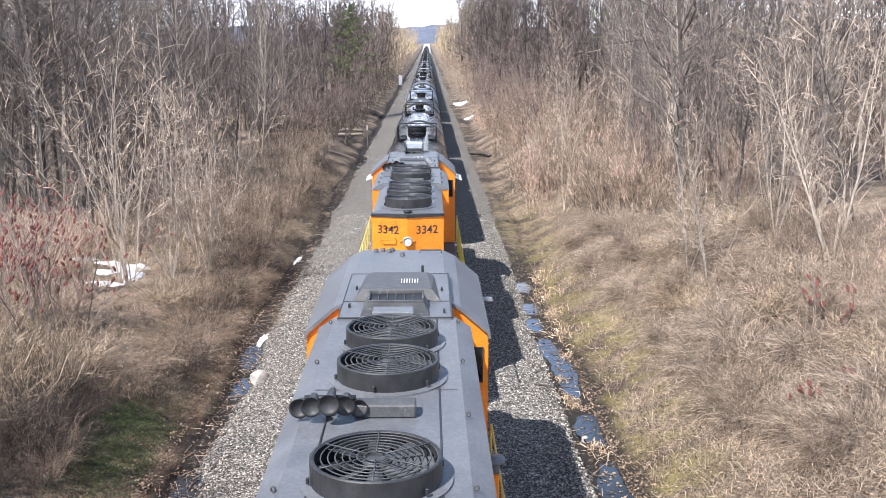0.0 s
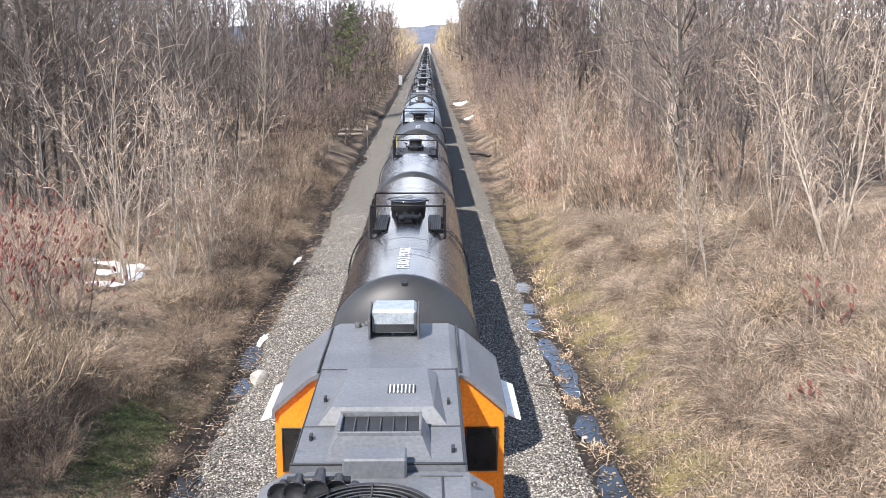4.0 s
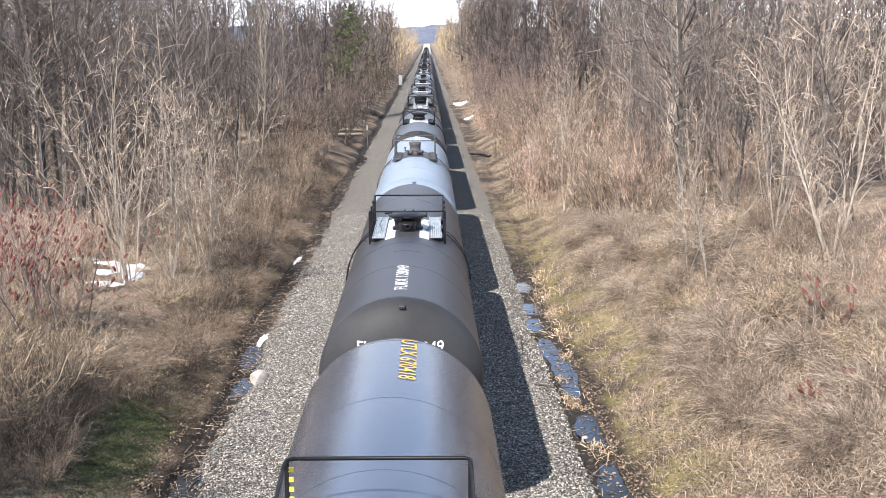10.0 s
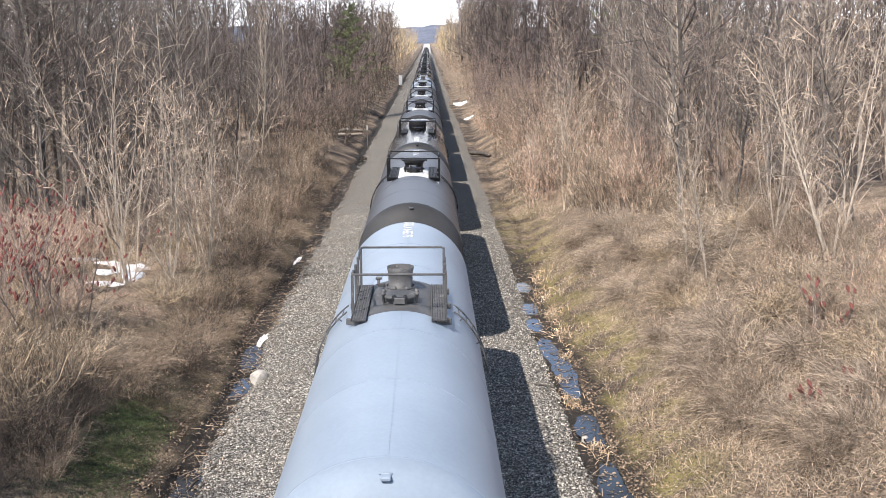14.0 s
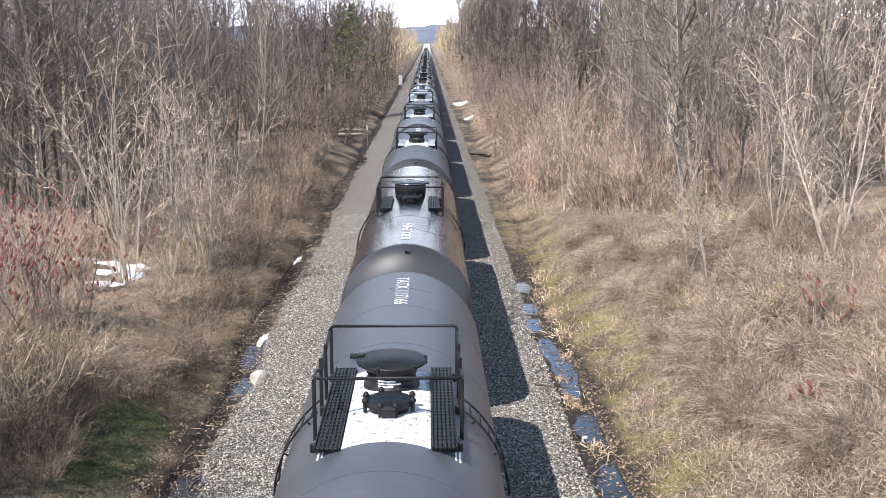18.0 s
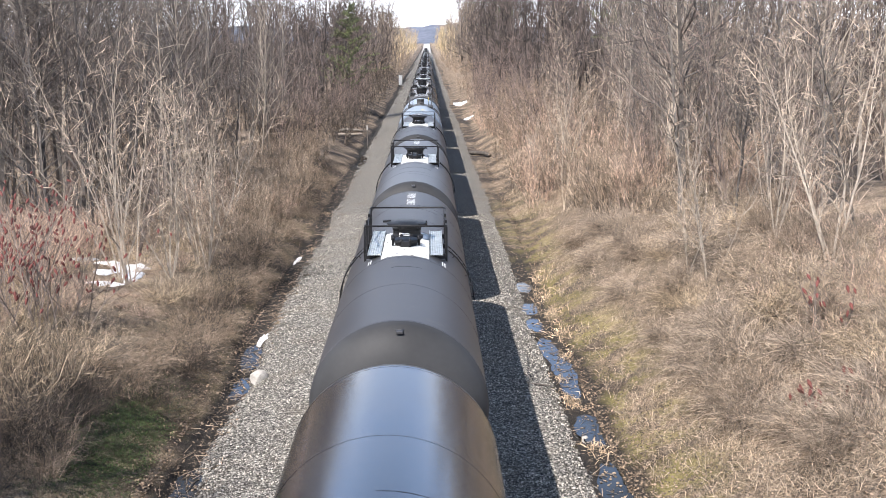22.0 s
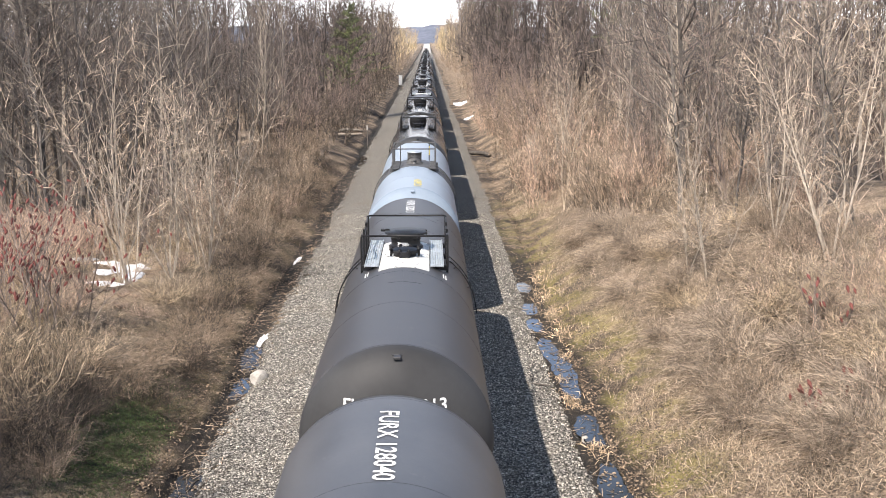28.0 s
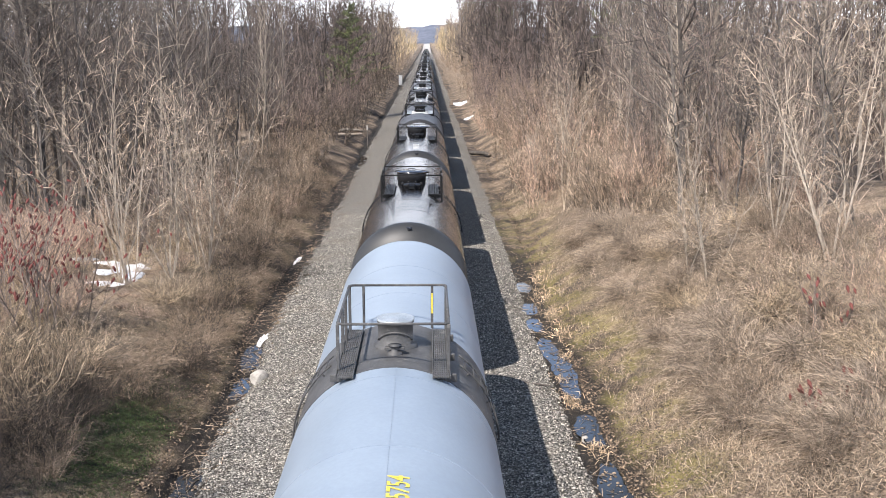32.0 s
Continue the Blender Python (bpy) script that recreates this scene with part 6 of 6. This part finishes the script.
def build_debris():
    """Sodden leaves, twigs and small stones lying in the muddy ditches."""
    rng = np.random.default_rng(21)
    n = 4200
    left = rng.random(n) < 0.72
    y = 17 + 60 * rng.random(n) ** 1.5
    x = np.where(left, -5.1 + 0.42 * rng.standard_normal(n), 4.62 + 0.30 * rng.standard_normal(n))
    z = np.maximum(height(x, y), -0.505) + 0.008
    a, s = rng.uniform(0, 6.283, n), rng.uniform(0.02, 0.07, n)
    u = np.stack([np.cos(a), np.sin(a), rng.normal(0, 0.25, n)], 1) * s[:, None]
    w = np.stack([-np.sin(a), np.cos(a), rng.normal(0, 0.25, n)], 1) * s[:, None] * rng.uniform(0.25, 0.8, n)[:, None]
    c = np.stack([x, y, z], 1)
    v = np.stack([c - u, c + w, c + u, c - w, c + np.array([0, 0, 0.02])], 1).reshape(-1, 3)
    o = np.arange(n)[:, None] * 5
    f = np.concatenate([o + np.array([[k, (k + 1) % 4, 4]]) for k in range(4)], 0)
    thing("ditch_debris", "sodden leaves and bits of wood in the muddy ditches", "leaves", kind="stuff", data=array_mesh("ditch_debris", v, f, LEAF))
    n = 800
    y = 17 + 40 * rng.random(n) ** 1.4
    x = np.where(rng.random(n) < 0.75, -5.0 + 0.35 * rng.standard_normal(n), 4.4 + 0.28 * rng.standard_normal(n))
    z = height(x, y)
    d = np.stack([rng.standard_normal(n), rng.standard_normal(n), 0.15 * rng.standard_normal(n)], 1)
    d *= (rng.uniform(0.1, 0.35, n) / np.linalg.norm(d, axis=1))[:, None]
    p = np.stack([x, y, np.maximum(z, -0.505) + 0.02], 1)
    r = rng.uniform(0.004, 0.011, n)[:, None]
    thing("ditch_sticks", "broken sticks lying in the muddy ditches", "sticks", kind="stuff", data=rod_mesh("ditch_sticks", np.concatenate([p - d, p + d, r, r * 0.6], 1), BRUSH_MID))


def build_stones():
    """Loose stones on top of the ballast."""
    rng = np.random.default_rng(9)
    n = 30000
    y = 17.5 + 38 * rng.random(n) ** 1.5
    x = np.where(rng.random(n) < 0.5, -4.6 + 3.2 * rng.random(n), 1.4 + 2.7 * rng.random(n))
    z = height(x, y) + 0.06
    s = rng.uniform(0.014, 0.034, n)
    base = np.array([[1, 0, 0], [0, 1, 0], [-1, 0, 0], [0, -1, 0], [0, 0, 0.8], [0, 0, -0.8]], float)
    jit = 1 + 0.35 * rng.standard_normal((n, 6, 1)).clip(-1, 1)
    a = rng.uniform(0, 6.283, n)
    c, d = np.cos(a), np.sin(a)
    bx = base[None, :, 0] * c[:, None] - base[None, :, 1] * d[:, None]
    by = base[None, :, 0] * d[:, None] + base[None, :, 1] * c[:, None]
    v = np.stack([bx, by, np.broadcast_to(base[None, :, 2], bx.shape)], 2) * jit * s[:, None, None] + np.stack([x, y, z], 1)[:, None, :]
    tri = np.array([[0, 1, 4], [1, 2, 4], [2, 3, 4], [3, 0, 4], [1, 0, 5], [2, 1, 5], [3, 2, 5], [0, 3, 5]])
    f = (np.arange(n)[:, None, None] * 6 + tri[None]).reshape(-1, 3)
    thing("ballast_stones", "loose angular grey ballast stones", "stones", kind="stuff", data=array_mesh("ballast_stones", v.reshape(-1, 3), f, STONE))


def build_far():
    """A wooded ridge closes the view."""
    xs = np.linspace(-2600, 2600, 160)
    h = 30 + 34 * np.exp(-((xs + 620) / 420) ** 2) + 20 * np.sin(xs * 0.004 + 1.0) + 5 * np.sin(xs * 0.021) + 2 * np.sin(xs * 0.09)
    v, f = [], []
    for j, (y, k) in enumerate(((2500, 0.0), (2700, 0.55), (2900, 0.9), (3100, 1.0), (3600, 0.8))):
        v += [(x, y, max(-2.0, q * k)) for x, q in zip(xs, h)]
    n = len(xs)
    for j in range(4):
        f += [(j * n + i, j * n + i + 1, (j + 1) * n + i + 1, (j + 1) * n + i) for i in range(n - 1)]
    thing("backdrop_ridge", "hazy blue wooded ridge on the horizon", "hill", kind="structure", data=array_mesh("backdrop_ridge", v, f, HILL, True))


def cone_tree(name, label, x, y, h, seed):
    """An evergreen: tapered trunk, whorls of limbs, tufts of needles."""
    rng = random.Random(seed)
    t = thing(name, label, "tree", "evergreens")
    wood, tufts = [], []
    branch(rng, wood, Vector((0, 0, -0.2)), Vector((0, 0, 1)), h, 0.2, 8, 0, 0.02, 0.1)
    for k in range(46):
        z = h * (0.22 + 0.77 * (k + rng.random()) / 46)
        a = rng.uniform(0, 6.283)
        ln = (h - z) * rng.uniform(0.32, 0.55) + 0.9 * rng.uniform(0.5, 1.2)
        limb = branch(rng, wood, Vector((0, 0, z)), Vector((math.cos(a), math.sin(a), 0.25)).normalized(), ln, 0.04, 3, -0.03, 0.1)
        for p, d, _ in limb[1:]:
            for j in range(26):
                w = Vector((rng.gauss(0, 1), rng.gauss(0, 1), rng.gauss(0.3, 0.7))).normalized()
                o = p - d * rng.uniform(0, ln / 3)
                tufts.append((*o, *(o + w * rng.uniform(0.2, 0.55)), 0.035, 0.008))
    part("trunk", rod_mesh("trunk", wood, BARK_DARK), BARK_DARK, t)
    part("crown", rod_mesh("crown", tufts, FOLIAGE), FOLIAGE, t)
    t.matrix_basis = pose(x, y, ground_z(x, y))


def sumac(x, y, seed, h=3.2, n=8):
    rng = random.Random(seed)
    t = thing("sumac_bush", "leafless sumac bush with dark red seed heads", "shrub", "sumac bushes")
    heads = []
    for _ in range(n):
        wood = []
        a = rng.uniform(0, 6.283)
        p = Vector((rng.gauss(0, 0.5), rng.gauss(0, 0.5), -0.1))
        st = branch(rng, wood, p, Vector((0.3 * math.cos(a), 0.3 * math.sin(a), 1)).normalized(), h * rng.uniform(0.6, 0.8), 0.022, 5, 0, 0.12, 0.6)
        for j in range(10):
            q, d, r = st[2 + j % 4]
            fork = branch(rng, wood, q, side_way(rng, d, 0.7, 0.4), h * rng.uniform(0.12, 0.3), r * 0.6, 2, -0.05, 0.14, 0.5)
            if rng.random() < (0.85 if h > 3 else 0.45):
                heads.append(fork[-1])
        part("stem", rod_mesh("stem", wood, BARK_RED), BARK_RED, t)
    for p, d, _ in heads:
        s = rng.uniform(0.55, 0.95)
        c = part("seed_head", Geo().lathe([(0.001, -0.02), (0.035 * s, 0.02), (0.05 * s, 0.07), (0.035 * s, 0.15 * s), (0.015, 0.21 * s), (0.001, 0.23 * s)], n=7, smooth=False), SUMAC_RED, t)
        c.matrix_basis = Matrix.Translation(p) @ pose(0, 0, 0, rng.gauss(150, 30), rng.gauss(0, 25), 0)
    t.matrix_basis = pose(x, y, ground_z(x, y))


def snow_patch(x, y, rx, ry, seed):
    rng = random.Random(seed)
    n, v, f = 22, [], []
    ph = [rng.uniform(0, 6.28) for _ in range(3)]
    for q, up in ((1.0, -0.02), (0.85, 0.05), (0.5, 0.08), (0.02, 0.09)):
        for i in range(n):
            a = 6.2832 * i / n
            r = q * (1 + 0.25 * math.sin(2 * a + ph[0]) + 0.18 * math.sin(3 * a + ph[1]) + 0.1 * math.sin(7 * a + ph[2]))
            px, py = x + rx * r * math.cos(a), y + ry * r * math.sin(a)
            v.append((px, py, ground_z(px, py) + up * min(1.0, rx / 0.5)))
    for j in range(3):
        f += [(j * n + i, j * n + (i + 1) % n, (j + 1) * n + (i + 1) % n, (j + 1) * n + i) for i in range(n)]
    thing("snow_patch", "melting patch of old white snow on dead grass", "snow", "snow patches", data=array_mesh("snow_patch", v, f, SNOW, True))


def rock(name, x, y, sx, sy, sz, seed, mat=None, label="pale angular stone at the edge of the ballast"):
    rng = random.Random(seed)
    bm = bmesh.new()
    bmesh.ops.create_icosphere(bm, subdivisions=2, radius=1)
    for v in bm.verts:
        k = 1 + 0.22 * noise.noise(v.co * 1.4 + Vector((seed, 0, 0))) + rng.uniform(-0.05, 0.05)
        v.co = Vector((max(-0.8, min(0.8, v.co.x)) * sx * k, max(-0.8, min(0.8, v.co.y)) * sy * k, max(-0.6, min(0.75, v.co.z)) * sz * k))
    me = bpy.data.meshes.new(name)
    bm.to_mesh(me)
    bm.free()
    me.materials.append(mat or ROCK)
    ob = thing(name, label, "stone", data=me)
    ob.matrix_basis = pose(x, y, ground_z(x, y) + sz * 0.5, 0, 0, seed * 40)


def log_piece(x, y, ln, r, turn, bark, label, seed, z=0.0):
    rng = random.Random(seed)
    segs = []
    pts = branch(rng, segs, Vector((0, 0, 0)), Vector((1, 0, 0.03)), ln, r, 5, 0, 0.08, 0.6)
    ob = thing("fallen_log", label, "log", "fallen wood", data=Geo().tube([p for p, _, _ in pts], r, 8).mesh("fallen_log", bark))
    ob.matrix_basis = pose(x, y, ground_z(x, y) + r + z, 0, -2, turn)


def leaning_tree(x, y, stems, seed, bark, twig, label):
    """A tree of a few long stems that lean their own ways: (dx, dy, length, radius)."""
    rng = random.Random(seed)
    wood, fine = [], []
    for dx, dy, ln, r in stems:
        st = branch(rng, wood, Vector((0, 0, -0.2)), Vector((dx, dy, 1)).normalized(), ln, r * 0.74, 9, -0.01, 0.06, 0.2)
        for k in range(16):
            p, d, q = st[2 + k % 7]
            lm = branch(rng, wood, p, side_way(rng, d, rng.uniform(0.4, 0.9), 0.35), ln * rng.uniform(0.10, 0.32), q * 0.42, 4, -0.03, 0.22, 0.2)
            for j in range(4):
                u, du, _ = lm[1 + j % 4]
                sb = branch(rng, fine, u, side_way(rng, du, rng.uniform(0.4, 1.0), 0.1), ln * rng.uniform(0.06, 0.16), 0.010, 2, 0, 0.25, 0.0)
                for i in range(2):
                    branch(rng, fine, sb[i][0], side_way(rng, sb[i][1], 0.8, 0.1), ln * rng.uniform(0.03, 0.08), 0.008, 1, 0, 0.2, 0.0)
    t = thing("bare_tree", label, "tree", "bare trees of the cutting")
    part("trunk", rod_mesh("trunk", wood, bark), bark, t)
    part("crown", rod_mesh("crown", fine, twig), twig, t)
    t.matrix_basis = pose(x, y, ground_z(x, y))


def build_trackside():
    leaning_tree(13.4, 31.5, [(-0.42, 0.05, 7.2, 0.06), (-0.30, 0.1, 6.4, 0.05), (0.22, 0.1, 7.5, 0.075)], 31, BARK_PALE, TWIG_PALE, "pale forked tree with long leaning bare stems")
    leaning_tree(12.3, 33.5, [(-0.12, 0.0, 6.0, 0.05), (0.1, 0.1, 5.6, 0.045), (-0.25, 0.05, 5.0, 0.04)], 32, BARK_PALE, TWIG_DARK, "clump of thin pale stems at the wood's edge")
    leaning_tree(-8.9, 36.5, [(-0.35, 0.0, 6.5, 0.04), (-0.16, 0.05, 7.5, 0.045), (0.02, 0.0, 8.0, 0.05), (0.14, 0.05, 7.0, 0.04), (0.3, 0.0, 6.0, 0.035)], 33, BARK_PALE, TWIG_PALE, "fan of slender pale stems without leaves")
    leaning_tree(9.2, 33.0, [(0.02, 0.0, 5.2, 0.035), (-0.18, 0.0, 3.8, 0.025), (0.2, 0.1, 3.6, 0.022)], 34, BARK_PALE, TWIG_PALE, "thin pale sapling on the bank")
    leaning_tree(-10.6, 36.0, [(-0.30, 0.0, 7.5, 0.045), (-0.10, 0.0, 8.5, 0.05), (0.10, 0.05, 8.0, 0.05), (0.26, 0.0, 6.8, 0.04)], 35, BARK_PALE, TWIG_PALE, "fan of slender pale stems without leaves")
    leaning_tree(-8.0, 38.5, [(-0.12, 0.0, 6.5, 0.045), (0.06, 0.0, 7.0, 0.05), (0.2, 0.0, 5.0, 0.035)], 36, BARK_PALE, TWIG_PALE, "thin pale saplings on the bank")
    leaning_tree(12.0, 50.5, [(0.03, 0.0, 9.5, 0.07), (0.1, 0.0, 7.5, 0.045)], 37, BARK_PALE, TWIG_DARK, "straight pale tree above the bank")
    leaning_tree(14.2, 47.5, [(0.0, 0.0, 11.0, 0.09), (0.16, 0.0, 8.5, 0.06)], 38, BARK_PALE, TWIG_PALE, "pale blotched tree with bare limbs")
    leaning_tree(7.6, 52.0, [(0.04, 0.0, 6.5, 0.035), (-0.08, 0.0, 5.6, 0.03)], 39, BARK_PALE, TWIG_PALE, "thin pale saplings on the bank")
    leaning_tree(12.6, 29.5, [(-0.24, 0.0, 6.8, 0.05), (0.18, 0.05, 7.5, 0.06)], 40, BARK_PALE, TWIG_PALE, "pale forked tree with long leaning bare stems")
    rock("boulder", -4.35, 28.0, 0.30, 0.22, 0.26, 1)
    rock("boulder", 4.45, 24.0, 0.12, 0.10, 0.13, 2)
    log_piece(4.2, 86.5, 3.2, 0.16, -62, BARK_DARK, "dark rotten log lying at the ditch", 1)
    log_piece(-7.6, 94.0, 2.6, 0.13, 40, BARK_PALE, "pale fallen tree limb beside the line", 2, 0.4)
    log_piece(-7.4, 90.5, 2.2, 0.11, 10, BARK_PALE, "pale fallen tree limb beside the line", 3, 0.5)
    log_piece(-6.8, 92.0, 2.4, 0.10, 75, BARK_DARK, "dark fallen tree limb beside the line", 4, 0.2)
    log_piece(3.1, 27.2, 0.9, 0.025, -15, BARK_DARK, "dark stick lying on the ballast", 5)
    post = thing("marker_post", "thin rusty trackside post with a pale plate", "post")
    part("post", Geo().box((0, 0, 1.05), (0.07, 0.07, 2.5), 0.01), BARK_DARK, post)
    part("plate", Geo().box((0.0, -0.045, 2.05), (0.15, 0.02, 0.40), 0.01), ROCK, post)
    post.matrix_basis = pose(-4.85, 91.2, ground_z(-4.85, 91.2))
    box = thing("relay_cabinet", "tall white signal relay cabinet beside the track", "cabinet")
    part("body", Geo().box((0, 0, 1.1), (0.75, 0.6, 1.9), 0.03), LETTER_WHITE, box)
    part("lid", Geo().box((0, 0, 2.09), (0.85, 0.7, 0.08), 0.02), LETTER_WHITE, box)
    part("door", Geo().box((0, -0.31, 1.1), (0.6, 0.03, 1.6), 0.01), LETTER_WHITE, box)
    part("plinth", Geo().box((0, 0, 0.02), (0.9, 0.8, 0.3), 0.02), ROCK, box)
    box.matrix_basis = pose(-5.3, 224, ground_z(-5.3, 224))
    for i, (x, y, a, b) in enumerate(((-13.3, 40.4, 0.55, 0.5), (-12.2, 39.9, 0.45, 0.5), (-11.3, 39.2, 0.7, 0.9), (-11.6, 37.6, 0.5, 0.5), (-10.5, 37.0, 0.5, 0.6), (-10.9, 35.0, 0.55, 0.65), (-10.2, 34.6, 0.35, 0.5), (-13.4, 27.2, 0.3, 0.35), (-11.9, 22.9, 0.25, 0.3), (5.3, 154, 0.95, 4.0), (5.5, 124, 0.6, 1.6), (-5.3, 44.5, 0.10, 0.9), (-4.95, 32.3, 0.16, 0.7))):
        snow_patch(x, y, a, b, 20 + i)
    for i, (x, y, h, n) in enumerate(((-10.7, 28.5, 4.9, 9), (-11.9, 29.6, 5.0, 9), (-9.7, 29.8, 4.2, 6), (-11.3, 27.4, 4.4, 8), (-12.4, 31.5, 4.8, 8), (10.4, 24.0, 1.6, 4), (9.4, 21.0, 1.3, 4))):
        sumac(x, y, 70 + i, h, n)
    cone_tree("pine_tree", "dark green pine among the bare trees", -8.9, 125, 12.6, 5)
    cone_tree("pine_tree", "dark green spruce behind bare trees", 14.6, 200, 17.5, 6)
    cone_tree("pine_tree", "dark green spruce behind bare trees", 22.0, 120, 15.0, 7)
    rng = np.random.default_rng(12)
    spots = []
    for x, y, s, n in ((4.9, 34.7, 0.35, 160), (4.75, 30.5, 0.28, 110), (4.45, 26.3, 0.25, 120), (4.9, 37.5, 0.4, 200), (5.1, 40.5, 0.4, 160), (4.95, 32.6, 0.3, 120), (4.6, 23.0, 0.22, 80), (4.5, 28.4, 0.25, 70), (-5.0, 47.0, 0.2, 30), (-5.2, 57.0, 0.3, 40)):
        spots.append(np.array([x, y]) + s * rng.standard_normal((n, 2)) * np.array([0.6, 1.3]))
    blades("reeds", "bleached broken reeds standing in the ditch", "reeds", np.concatenate(spots), REED, 0.10, 0.42, 0.0105, 3, 1.5)
    # pale gravel of the line climbing to a far level crossing
    v = [(-3.2, 760, -0.3), (3.2, 760, -0.3), (3.2, 1150, 5.2), (-3.2, 1150, 5.2), (-3.2, 760, -1), (3.2, 760, -1), (3.2, 1150, -1), (-3.2, 1150, -1)]
    thing("far_crossing", "pale gravel of the line rising to a distant crossing", "track bed", kind="structure", data=Geo().add(v, [(0, 1, 2, 3), (0, 4, 5, 1), (1, 5, 6, 2), (2, 6, 7, 3), (3, 7, 4, 0)]).mesh("far_crossing", ROCK))


build_far()
build_trees()
build_brush()
build_litter()
build_debris()
build_trackside()
build_stones()
motions()
